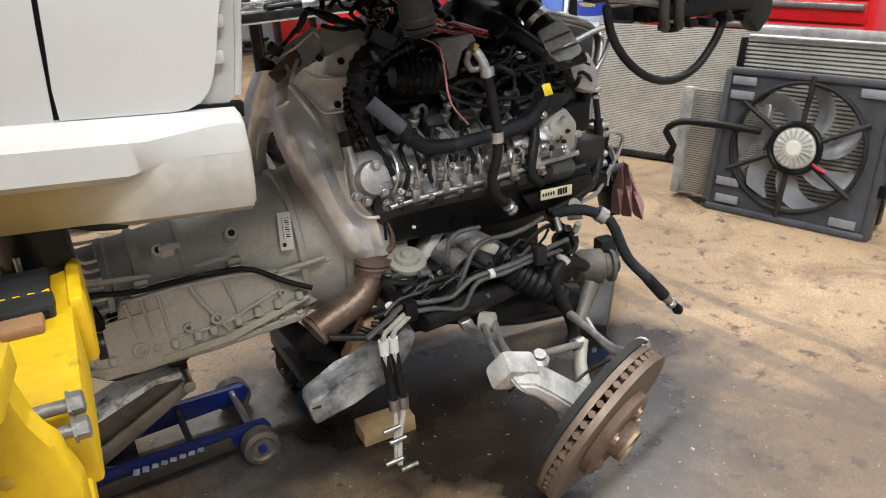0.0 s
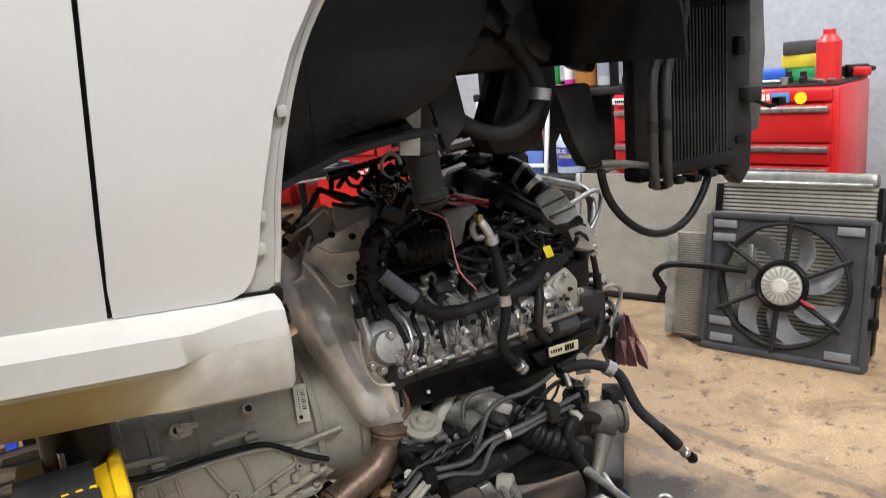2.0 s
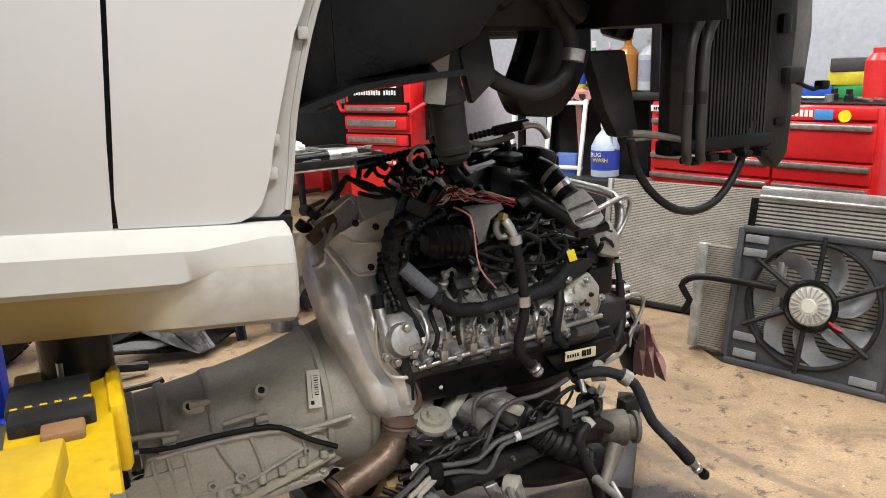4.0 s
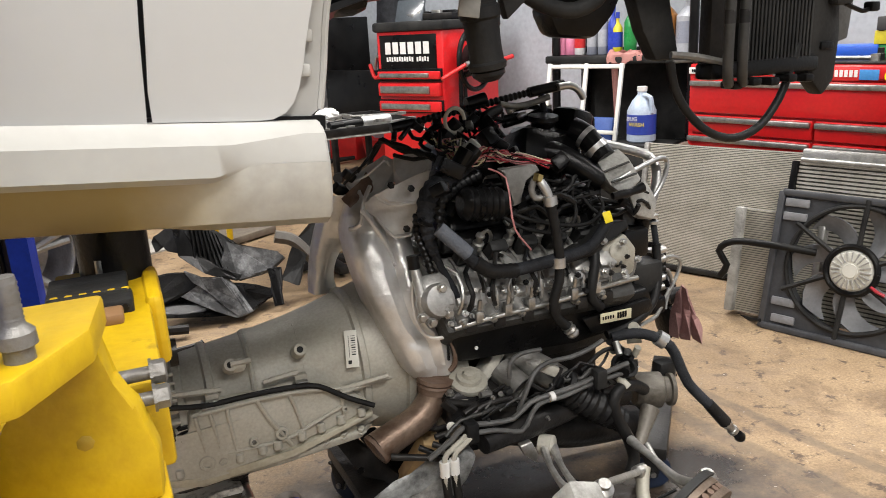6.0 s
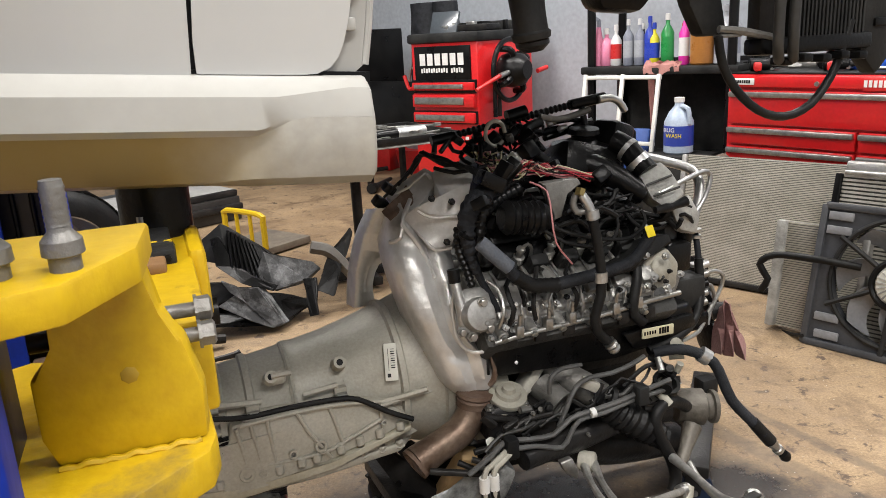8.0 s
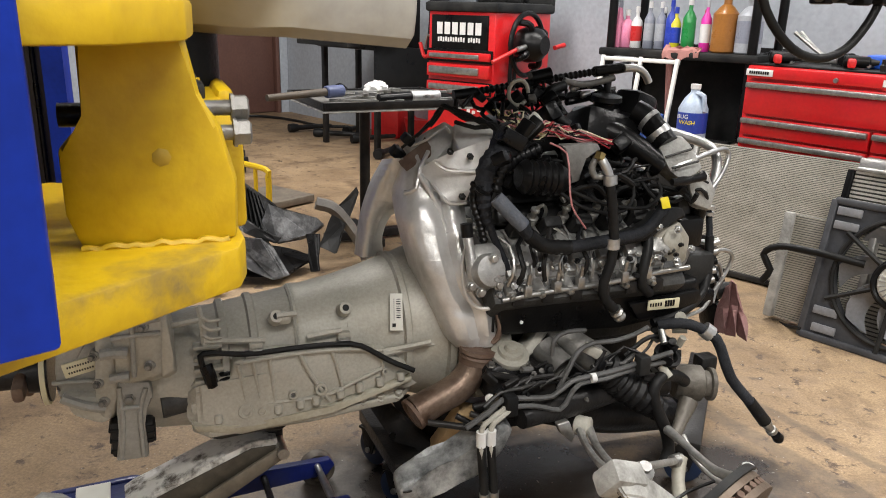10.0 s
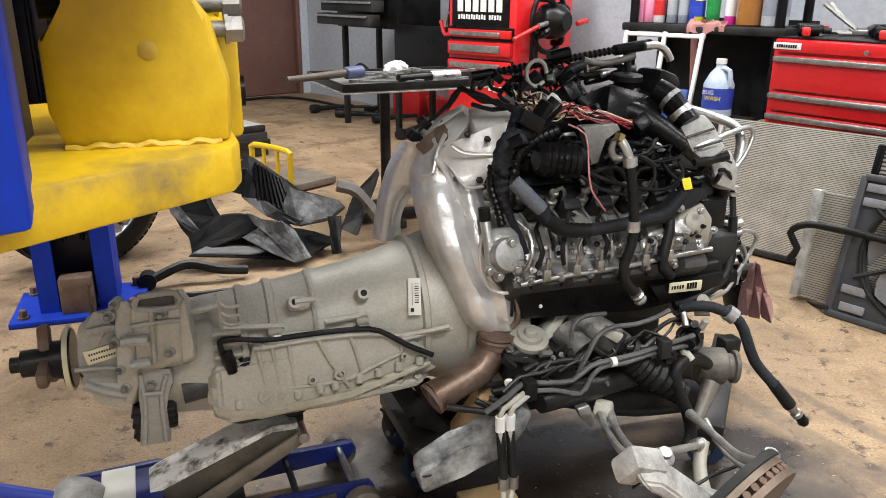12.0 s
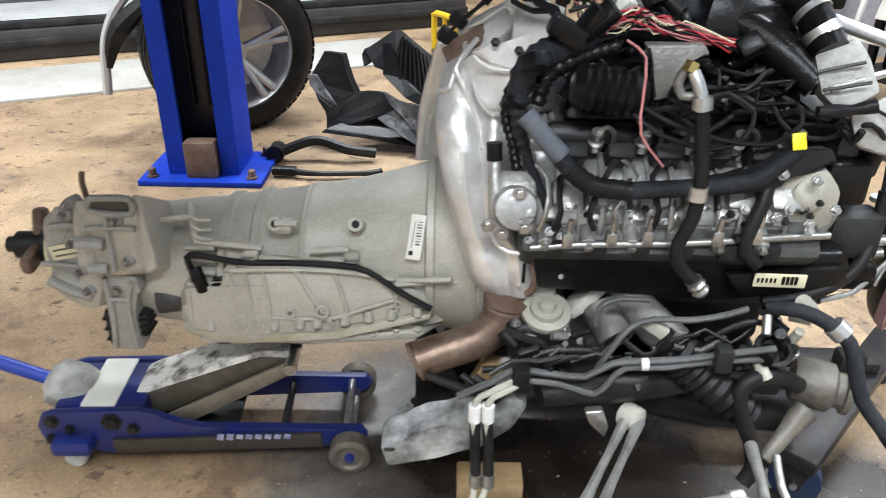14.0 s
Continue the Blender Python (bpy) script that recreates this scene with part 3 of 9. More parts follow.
    t = thing("crate", "dark crate under the jug beside the shelf", "crate", at @ pose(0.725, -0.12, 0))
    made("body", box, BLACKGREY, t, "", (0, 0, 0.30), (0.40, 0.28, 0.60), 0.01)
    t = thing("coiled_straps", "coil of dirty brown straps on the shelf", "straps", at @ pose(1.0, -0.05, 0.3))
    for i in range(9):
        a = 0.11 + 0.01 * (i % 3)
        made("strap", tube, mat("dirty_strap", (0.12, 0.08, 0.06), (0.2, 0.16, 0.13), 0.9, 0, 12, 0.4), t, "", [(a * math.cos(q), 0.02 * i - 0.08, 0.14 + a * 1.2 * math.sin(q)) for q in [k * 0.7 for k in range(10)]], 0.011, 6)
    t = thing("wire_cart", "white tubular frame leaning by the shelf", "frame", at @ pose(0.30, -0.2, 0.40, -12, 0, 4))
    W2 = plain("white_tube", (0.7, 0.7, 0.66), 0.4)
    for x in (-0.24, 0.02, 0.26):
        made("tube", box, W2, t, "", (x, 0, 0.33), (0.026, 0.026, 0.7), 0.006)
    for z2 in (0.0, 0.25, 0.66):
        made("tube", box, W2, t, "", (0.01, 0.004, z2), (0.53, 0.026, 0.026), 0.006)
    made("clipboard", box, LABEL, t, "paper sheet", (-0.08, 0.03, 0.18), (0.18, 0.01, 0.14), 0.002)
    made("bag", box, plain("blue_bag", (0.03, 0.08, 0.3), 0.5), t, "blue plastic bag", (0.14, 0.08, 0.2), (0.16, 0.08, 0.3), 0.02)


build_shelf()


def build_aligner():
    at = pose(-1.02, 6.2, 0, 0, 0, -30)
    t = thing("alignment_console", "red wheel alignment console cabinet with drawers", "console", at)
    w, dp, h = 0.64, 0.8, 1.22
    made("body", box, RED, t, "", (w / 2, dp / 2, 0.1 + h / 2), (w, dp, h), 0.015)
    made("top_tray", box, BLACKGREY, t, "dark grey moulded top tray", (w / 2, dp / 2, 1.345), (w + 0.05, dp + 0.05, 0.075), 0.02)
    made("top_rail", box, BLACKGREY, t, "", (w / 2, dp, 1.41), (w + 0.05, 0.05, 0.1), 0.02)
    made("sign", box, BLACK, t, "black sign panel with white lettering", (w / 2 - 0.01, -0.006, 1.15), (0.54, 0.02, 0.27), 0.006)
    for i in range(6):
        made("maker_bar", box, WHITE, t, "", (w / 2 - 0.195 + 0.074 * i, -0.018, 1.185), (0.054, 0.002, 0.09))
    for i in range(17):
        if i != 11:
            made("maker_bar", box, WHITE, t, "", (w / 2 - 0.205 + 0.0245 * i, -0.018, 1.10 + 0.004 * (i % 2)), (0.016, 0.002, 0.034))
    for z in (0.98, 0.74):
        made("drawer_gap", box, BLACK, t, "", (w / 2, -0.012, z), (w - 0.02, 0.02, 0.10), 0.004)
    for i in range(3):
        made("maker_bar", box, WHITE, t, "", (w / 2 + 0.1 + 0.05 * i, -0.008, 0.58 - 0.02 * (i % 2)), (0.03, 0.004, 0.05 if i == 0 else 0.025))
    for z, hh in ((0.98, 0.06), (0.87, 0.1), (0.74, 0.08)):
        d = made("drawer", box, RED, t, "", (w / 2, -0.02, z), (w - 0.04, 0.05, hh), 0.008)
        made("drawer_pull", box, STEEL, d, "grey metal pull", (w / 2 - 0.03, -0.05, z), (w - 0.16, 0.02, hh * 0.55), 0.006)
    made("monitor_tablet", box, plain("tablet", (0.06, 0.07, 0.08), 0.2), t, "dark tablet leaning on the tray", (0.2, 0.2, 1.45), (0.24, 0.03, 0.2), 0.008, Euler((radians(-25), 0, radians(10))).to_matrix())
    made("keyboard", box, DARKSTEEL, t, "", (0.45, 0.3, 1.41), (0.3, 0.2, 0.05), 0.01)
    for i in range(12):
        rng = random.Random(i)
        made("tray_clutter", box, (BLACKGREY, STEEL, BLACK)[i % 3], t, "", (rng.uniform(0.1, 0.58), rng.uniform(0.15, 0.55), 1.42), (rng.uniform(0.03, 0.12), rng.uniform(0.03, 0.1), rng.uniform(0.03, 0.09)), 0.006)
    # wheel clamp hung on the side
    c = thing("wheel_clamp", "black wheel alignment clamp with red grips on console", "wheel clamp", at @ pose(w + 0.07, 0.26, 1.08, 0, 0, 0))
    for a in range(4):
        made("arm", tube, BLACK, c, "", [(0.09, 0, 0), (0.12, 0.16 * math.cos(a * 1.57 + 0.5), 0.16 * math.sin(a * 1.57 + 0.5)), (0.02, 0.2 * math.cos(a * 1.57 + 0.6), 0.2 * math.sin(a * 1.57 + 0.6))], 0.026, 8)
    made("hub", lathe, BLACK, c, "", (0.0, 0, 0), (1, 0, 0), [(0, 0.12), (0.06, 0.135), (0.16, 0.12), (0.21, 0.07)], 20)
    made("rim", tube, BLACK, c, "", [(0.05, 0.23 * math.cos(q), 0.23 * math.sin(q)) for q in [k * 0.42 for k in range(16)]], 0.02, 8)
    made("grip", rod, REDPL, c, "red grip", (0.1, -0.18, -0.02), (0.02, -0.42, -0.12), 0.016)
    made("grip", rod, REDPL, c, "red grip", (0.2, 0.16, -0.02), (0.22, 0.27, 0.0), 0.018)
    made("bracket", rod, STEEL, c, "", (0.12, -0.05, 0), (0.1, -0.22, -0.03), 0.02)
    for i, y in enumerate((0.06, 0.12)):
        made("screwdriver", rod, (BLACK, DARKSTEEL)[i], c, "", (0.03, y - 0.25, -0.34), (0.03, y - 0.25, -0.08), 0.018, 0.014)
    c2 = thing("wheel_clamp", "red handled clamp hung on the console", "wheel clamp", at @ pose(-0.03, 0.1, 1.0))
    made("grip", tube, REDPL, c2, "", [(0, 0, 0), (-0.09, 0, -0.05), (-0.14, 0, 0.06)], 0.016, 8)
    made("grip_rod", tube, STEEL, c2, "", [(0, 0, 0.1), (-0.06, 0, 0.12), (-0.09, 0, 0.02)], 0.012, 8)
    # jackets on the wall behind
    for i, x in enumerate((-0.45, -0.2)):
        j = thing("jacket", "dark work jacket hanging on the wall", "jacket", at @ pose(x, 0.75, 0.75))
        bm = bmesh.new()
        rings = []
        for k in range(10):
            f = k / 9
            rings.append([(math.cos(q) * (0.17 - 0.05 * f) * (1 + 0.2 * noise.noise((math.cos(q) * 2, k * 0.5, i))), math.sin(q) * (0.1 - 0.03 * f) * (1 + 0.3 * noise.noise((math.sin(q) * 2, k * 0.6, i + 5))), 0.9 * f) for q in [2 * math.pi * a / 16 for a in range(16)]])
        ringed(bm, rings)
        part("cloth", bm, LOOM, j)


build_aligner()


def build_black_cart():
    at = pose(-2.32, 7.5, 0, 0, 0, -38)
    t = thing("black_tool_cart", "black steel tool cart with open drawers", "tool cart", at)
    for x in (0.04, 0.86):
        for y in (0.04, 0.46):
            made("leg", box, DARKSTEEL, t, "", (x, y, 0.62), (0.05, 0.05, 1.24), 0.006)
    made("body", box, BLACK, t, "", (0.45, 0.25, 1.2), (0.94, 0.52, 0.5), 0.012)
    for i in range(4):
        d = made("drawer", box, BLACKGREY, t, "", (0.42, -0.05 - 0.05 * (3 - i), 1.03 + 0.12 * i), (0.8, 0.14, 0.1), 0.008)
        made("drawer_pull", box, STEEL, d, "bright drawer pull", (0.42, -0.13 - 0.05 * (3 - i), 1.06 + 0.12 * i), (0.78, 0.02, 0.02), 0.004)
    made("board", box, BLACK, t, "", (1.25, 0.0, 0.75), (0.75, 0.03, 0.5), 0.005)
    made("tyre_hook", tube, RUBBER, t, "", [(0.3, -0.1, 0.5), (0.5, -0.12, 0.62), (0.7, -0.1, 0.5)], 0.02, 8)


build_black_cart()


def build_second_chest():
    t = thing("tool_chest", "black roller tool chest with bright drawer pulls", "tool chest", pose(2.30, 3.5, 0, 0, 0, -55))
    made("body", box, BLACK, t, "", (0.5, 0.3, 0.62), (1.0, 0.55, 1.04), 0.012)
    z = 1.08
    for h in (0.14, 0.12, 0.12, 0.15, 0.18, 0.2):
        drawer_front(t, (0.5, 0.01, z - h / 2), 0.94, h - 0.014, 0.03, BLACKGREY)
        z -= h
    for x in (0.1, 0.9):
        for y in (0.1, 0.5):
            made("castor", rod, RUBBER, t, "", (x - 0.02, y, 0.06), (x + 0.02, y, 0.06), 0.06, None, 16)
    made("top_tool", rod, STEEL, t, "", (-0.1, 0.1, 1.2), (0.6, 0.2, 1.18), 0.03)


build_second_chest()


# ---- radiators and fan against the chest ----
def core_panel(parent, w, h, d, lines, material, tanks=True, tank_mat=None):
    made("core", box, material, parent, "finned radiator core", (w / 2, 0, h / 2), (w, d * 0.6, h), 0.003)
    for i in range(lines):
        z = h * (i + 0.5) / lines
        made("flat_tube", box, FIN, parent, "", (w / 2, -d * 0.3, z), (w * 0.985, 0.012, h / lines * 0.58))
    if tanks:
        for x in (-0.012, w + 0.012):
            made("end_tank", box, tank_mat or ALU_MATT, parent, "", (x, 0, h / 2), (0.03, d * 1.15, h), 0.006)


def build_radiators():
    t = thing("radiator", "large dull aluminium radiator leaning against the chest", "radiator", pose(0.743, 4.154, 0.02, -8, 0, -36))
    core_panel(t, 0.84, 0.66, 0.06, 78, GAPS)
    made("bottom_strip", box, DARKSTEEL, t, "", (0.43, 0, 0.0), (0.88, 0.07, 0.03), 0.006)
    t = thing("radiator", "small aluminium cooler core standing on the floor", "radiator", pose(1.05, 3.393, 0.015, -9, 0, -38))
    core_panel(t, 0.32, 0.475, 0.05, 46, mat("dark_core", (0.2, 0.2, 0.18), (0.14, 0.14, 0.13), 0.5, 0.4, 9, 0.2, 120))
    made("side_post", box, PRIMER, t, "white end tank", (-0.015, -0.03, 0.24), (0.04, 0.05, 0.48), 0.008)
    made("hose", tube, RUBBER, t, "black hose", [(0.34, -0.08, 0.33), (0.16, -0.12, 0.34), (0.0, -0.12, 0.33), (-0.06, -0.12, 0.28), (-0.02, -0.11, 0.22), (-0.05, -0.1, 0.16)], 0.0155, 10)
    t = thing("radiator", "black framed radiator standing behind the fan", "radiator", pose(1.21, 3.33, 0.02, -13, 0, -41))
    core_panel(t, 0.64, 0.69, 0.06, 40, GAPS, True, BLACK)
    made("top_tank", box, ALU_MATT, t, "", (0.32, 0, 0.72), (0.62, 0.07, 0.055), 0.012)
    made("top_rail", rod, ALU_MATT, t, "", (0.02, -0.05, 0.695), (0.62, -0.05, 0.695), 0.010)


build_radiators()


def build_fan():
    w, h, rr = 0.655, 0.605, 0.262
    t = thing("radiator_fan", "grey plastic radiator fan with shroud leaning upright", "cooling fan", pose(1.114, 3.218, 0.0, -13, 0, -41))
    cx, cz = w / 2, h * 0.52
    bm = bmesh.new()      # shroud plate with the round opening
    n = 64
    outer, inner = [], []
    for i in range(n):
        a = 2 * math.pi * i / n
        c, s = math.cos(a), math.sin(a)
        k = min((w / 2) / max(abs(c), 1e-6), (h * (0.48 if s > 0 else 0.52)) / max(abs(s), 1e-6))
        outer.append((cx + c * k, cz + s * k))
        inner.append((cx + c * rr, cz + s * rr))
    rings = [[(x, 0.0, z) for x, z in outer], [(x, 0, z) for x, z in inner], [(x, 0.07, z) for x, z in inner], [(x, 0.05, z) for x, z in outer]]
    ringed(bm, rings, cap=False, closed=True)
    part("shroud", bm, FANGREY, t)
    made("shroud_ring", tube, BLACKGREY, t, "", [(cx + math.cos(a) * rr, -0.008, cz + math.sin(a) * rr) for a in [k * 2 * math.pi / 40 for k in range(41)]], 0.010, 8)
    for i in range(7):        # swept blades
        bm = bmesh.new()
        rows = []
        for j in range(7):
            f = j / 6
            r = 0.075 + (rr - 0.085) * f
            row = []
            for k in range(5):
                g = k / 4 - 0.5
                a = 2 * math.pi * i / 7 + 0.55 * f * f + g * (0.62 - 0.22 * f)
                row.append((cx + math.cos(a) * r, 0.035 + g * 0.045, cz + math.sin(a) * r))
            rows.append(row)
        sheet(bm, rows, 0.006)
        part("blade", bm, BLADE, t, "pale grey swept fan blade")
    for i in range(6):
        a = 2 * math.pi * i / 6 + 0.4
        bm = bmesh.new()
        tube(bm, [(cx + math.cos(a) * 0.09, -0.012, cz + math.sin(a) * 0.09), (cx + math.cos(a + 0.06) * (rr + 0.03), -0.012, cz + math.sin(a + 0.06) * (rr + 0.03))], 0.011, 6)
        part("strut", bm, BLACKGREY, t)
    made("motor", lathe, LABEL, t, "pale ribbed motor cap", (cx, 0.05, cz), (0, -1, 0), [(0, 0.088), (0.06, 0.088), (0.075, 0.075), (0.08, 0.03), (0.085, 0.028)], 32)
    for i in range(20):
        a = 2 * math.pi * i / 20
        made("motor_rib", box, PRIMER, t, "", (cx + math.cos(a) * 0.058, -0.028, cz + math.sin(a) * 0.058), (0.04, 0.012, 0.005), 0.0, Euler((0, -a, 0)).to_matrix())
    made("motor_ring", tube, BLACK, t, "black slotted ring round the motor", [(cx + math.cos(a) * 0.098, -0.014, cz + math.sin(a) * 0.098) for a in [k * 2 * math.pi / 32 for k in range(33)]], 0.013, 8)
    made("motor_cable", tube, REDWIRE, t, "red cable", [(cx + 0.085, -0.022, cz - 0.05), (cx + 0.11, -0.028, cz - 0.065), (cx + 0.14, -0.024, cz - 0.075)], 0.007, 6)
    for x, z in ((0.07, h - 0.045), (0.07, h - 0.105), (0.08, 0.13), (0.09, 0.055), (w - 0.08, h - 0.045), (w - 0.09, 0.05)):
        made("clip_pad", box, BLADE, t, "", (x, -0.008, z), (0.1, 0.014, 0.035), 0.004)
    for x in (0.0, w):
        made("frame_rail", box, FANGREY, t, "", (x, 0.02, h / 2), (0.03, 0.07, h), 0.008)
    made("frame_rail", box, FANGREY, t, "", (cx, 0.02, 0.012), (w, 0.08, 0.03), 0.008)
    made("frame_rail", box, FANGREY, t, "", (cx, 0.02, h - 0.005), (w, 0.07, 0.03), 0.008)
    for z in (0.2, 0.33, 0.5):
        made("side_hook", box, BLACK, t, "", (w + 0.025, 0.01, z), (0.03, 0.06, 0.05), 0.006)
    made("drain_hose", tube, RUBBER, t, "thin black hose on the floor", [(0.0, -0.02, 0.03), (-0.1, 0.06, 0.012), (-0.2, 0.12, 0.02), (-0.22, 0.2, 0.1)], 0.008, 8)


build_fan()


def build_dolly_part():
    t = thing("castor_stand", "small blue wheeled stand beside the fan", "stand", pose(1.95, 2.95, 0))
    made("body", box, DARKSTEEL, t, "", (0, 0, 0.09), (0.2, 0.16, 0.03), 0.008)
    made("cap", lathe, plain("bright_blue", (0.02, 0.10, 0.55), 0.35), t, "", (0, 0, 0.105), (0, 0, 1), [(0, 0.035), (0.03, 0.03)], 14)
    for x in (-0.08, 0.08):
        made("castor", rod, RUBBER, t, "", (x - 0.012, 0, 0.04), (x + 0.012, 0, 0.04), 0.04)


build_dolly_part()


# ---- lift post, wheel, trims and tray stand ----
def build_post():
    t = thing("lift_post", "blue steel two-post lift column bolted to floor", "car lift", pose(-2.06, 2.74, 0, 0, 0, 28))
    bm = bmesh.new()
    w, d, th, h = 0.30, 0.24, 0.02, 4.9
    prof = [(-w / 2, -d / 2), (-w / 2, d / 2), (w / 2, d / 2), (w / 2, -d / 2), (w / 2 - 0.075, -d / 2), (w / 2 - 0.075, -d / 2 + th), (w / 2 - th, -d / 2 + th),
            (w / 2 - th, d / 2 - th), (-w / 2 + th, d / 2 - th), (-w / 2 + th, -d / 2 + th), (-w / 2 + 0.075, -d / 2 + th), (-w / 2 + 0.075, -d / 2)]
    slab(bm, [(x, y, 0.02) for x, y in prof], (0, 0, h))
    part("column", bm, BLUE, t)
    # the column's dark inside is put into this box's colour
    made("column_inside", box, mat("inside_black", (0.012, 0.014, 0.03), (0.02, 0.02, 0.02), 0.4), t, "dark inside of the open column", (0, 0.04, 2.2), (w - 0.05, 0.08, 4.2), 0.004)
    for x in (-0.035, 0.035):
        made("hose_line", rod, BLACK, t, "", (x, -0.02, 0.3), (x, -0.02, 4.4), 0.010)
    made("base_plate", box, BLUE, t, "scuffed blue base plate", (0, -0.02, 0.012), (0.52, 0.36, 0.024), 0.004)
    for x in (-0.21, 0.21):
        for y in (-0.15, 0.12):
            bolt(t, (x, y, 0.024), (0, 0, 1), 0.016, 0.035, RUSTDARK)
    made("foot_block", box, RUSTDARK, t, "", (0, -0.12, 0.1), (0.13, 0.08, 0.16), 0.01)


build_post()


def build_wheel():
    t = thing("wheel", "alloy car wheel with black tyre standing on floor", "wheel", pose(-2.36, 3.22, 0.40, 4, 0, 60))
    R = 0.40
    made("tyre", lathe, RUBBER, t, "", (0, 0.15, 0), (0, -1, 0), [(0, 0.27), (0.0, R - 0.07), (0.03, R - 0.022), (0.06, R - 0.006), (0.15, R), (0.24, R - 0.006), (0.28, R - 0.022), (0.31, R - 0.07), (0.31, 0.27), (0.27, 0.26), (0.05, 0.26)], 64)
    bm = bmesh.new()
    for row in range(5):
        for i in range(64):
            a = 2 * math.pi * (i + 0.5 * (row % 2)) / 64
            r = R + (0.001, -0.003, -0.010)[abs(row - 2)]
            box(bm, (math.cos(a) * r, -0.1 + 0.05 * row, math.sin(a) * r), (0.006, 0.044, 0.033), 0, Euler((0, -a, 0)).to_matrix())
    tagged(part("tread", bm, RUBBER, t), "", "", "", "stuff")
    rim = made("rim", lathe, ALU, t, "silver alloy rim", (0, -0.15, 0), (0, 1, 0), [(0.22, 0.01), (0.22, 0.18), (0.2, 0.24), (0.02, 0.25), (0.0, 0.262), (0.0, 0.275), (0.03, 0.278), (0.29, 0.278)], 48)
    for i in range(5):
        a = 2 * math.pi * i / 5 + 0.3
        bm = bmesh.new()
        for s in (-0.11, 0.11):
            tube(bm, [(0.05 * math.cos(a), -0.09, 0.05 * math.sin(a)), (0.12 * math.cos(a + s * 0.6), -0.10, 0.12 * math.sin(a + s * 0.6)), (0.257 * math.cos(a + s), -0.13, 0.257 * math.sin(a + s))], 0.020, 8)
        part("spoke", bm, ALU, t)
    made("hub_cap", lathe, ALU, t, "", (0, -0.08, 0), (0, -1, 0), [(0, 0.058), (0.03, 0.054), (0.04, 0.03)], 24)
    t = thing("wheel_arch_trim", "white and black bumper trim hung over wheel", "trim", pose(-2.42, 3.12, 0, 0, 0, 26))
    made("strip", tube, PAINT, t, "", [(-0.46, -0.1, 0.2), (-0.41, -0.1, 0.48), (-0.26, -0.08, 0.68), (0.0, -0.05, 0.75), (0.2, 0, 0.72), (0.33, 0.04, 0.63)], 0.024, 8)
    made("liner", tube, BLACKGREY, t, "", [(-0.43, -0.1, 0.33), (-0.35, -0.1, 0.5), (-0.16, -0.08, 0.66)], [0.02, 0.05, 0.035], 8)


build_wheel()


def torn(label, pts, d, material=None, ribs=()):
    t = thing("wheel_arch_liner", label, "liner", Matrix(), "removed trim parts")
    bm = bmesh.new()
    slab(bm, pts, V(d) * 0.5, 0.003)
    bmesh.ops.triangulate(bm, faces=[f for f in bm.faces if len(f.verts) > 4])
    bmesh.ops.subdivide_edges(bm, edges=bm.edges[:], cuts=2)
    for v in bm.verts:
        v.co += V(noise.noise(v.co * 9), noise.noise(v.co * 9 + V(5, 0, 0)), noise.noise(v.co * 9 + V(0, 7, 0))) * 0.013
        v.co.z = max(v.co.z, 0.004)
    part("shell", bm, material or BLACKGREY, t, "", True)
    for a, b in ribs:
        made("rib", rod, BLACK, t, "", a, b, 0.008, None, 6)


SCUFFED = mat("scuffed_black_plastic", (0.04, 0.041, 0.043), (0.20, 0.205, 0.21), 0.45, 0, 14, 0.3, 80, spread=(0.45, 0.65))
torn("torn black wheel arch liner standing on edge", [(-1.907, 3.251, 0.291), (-1.863, 3.320, 0.428), (-1.795, 3.356, 0.406), (-1.729, 3.346, 0.246), (-1.596, 3.394, 0.245), (-1.495, 3.379, 0.174), (-1.782, 3.204, 0.084), (-1.812, 3.234, 0.170)], (0.03, 0.05, 0.0))
B0, B1, B2, B3 = V((-1.606, 3.547, 0.503)), V((-1.436, 3.615, 0.367)), V((-1.312, 3.545, 0.188)), V((-1.571, 3.452, 0.324))
torn("black liner with a ribbed panel leaning on the pile", [(-1.739, 3.476, 0.414), B0, B1, (-1.320, 3.631, 0.266), B2, (-1.444, 3.452, 0.220), B3, (-1.671, 3.445, 0.344)], (0.02, 0.06, -0.02), None,
     [(B0.lerp(B1, 0.2 + 0.09 * k) + V(0, -0.02, 0), B3.lerp(B2, 0.15 + 0.09 * k) + V(0, -0.02, 0)) for k in range(8)])
torn("scuffed grey splash guard lying across the liners", [(-1.410, 3.560, 0.363), (-1.183, 3.681, 0.260), (-1.152, 3.675, 0.233), (-1.215, 3.619, 0.191), (-1.339, 3.485, 0.175), (-1.438, 3.478, 0.236)], (0.0, 0.03, -0.03), SCUFFED)
torn("black liner flap pointing to the floor", [(-1.476, 3.367, 0.208), (-1.400, 3.430, 0.217), (-1.258, 3.369, 0.045), (-1.318, 3.338, 0.028), (-1.554, 3.280, 0.160)], (0.02, 0.05, 0.0), SCUFFED)
torn("flat black underbody tray under the pile", [(-1.780, 3.160, 0.088), (-1.659, 3.383, 0.151), (-1.398, 3.635, 0.095), (-1.183, 3.636, 0.045), (-1.285, 3.378, 0.034)], (0.02, 0.05, 0.03), BLACK)
torn("black plastic bracket standing by the stand pole", [(-1.168, 3.598, 0.135), (-1.108, 3.721, 0.303), (-1.025, 3.833, 0.408), (-1.015, 3.839, 0.371), (-1.059, 3.702, 0.219), (-1.074, 3.581, 0.101)], (0.02, 0.03, 0.0))


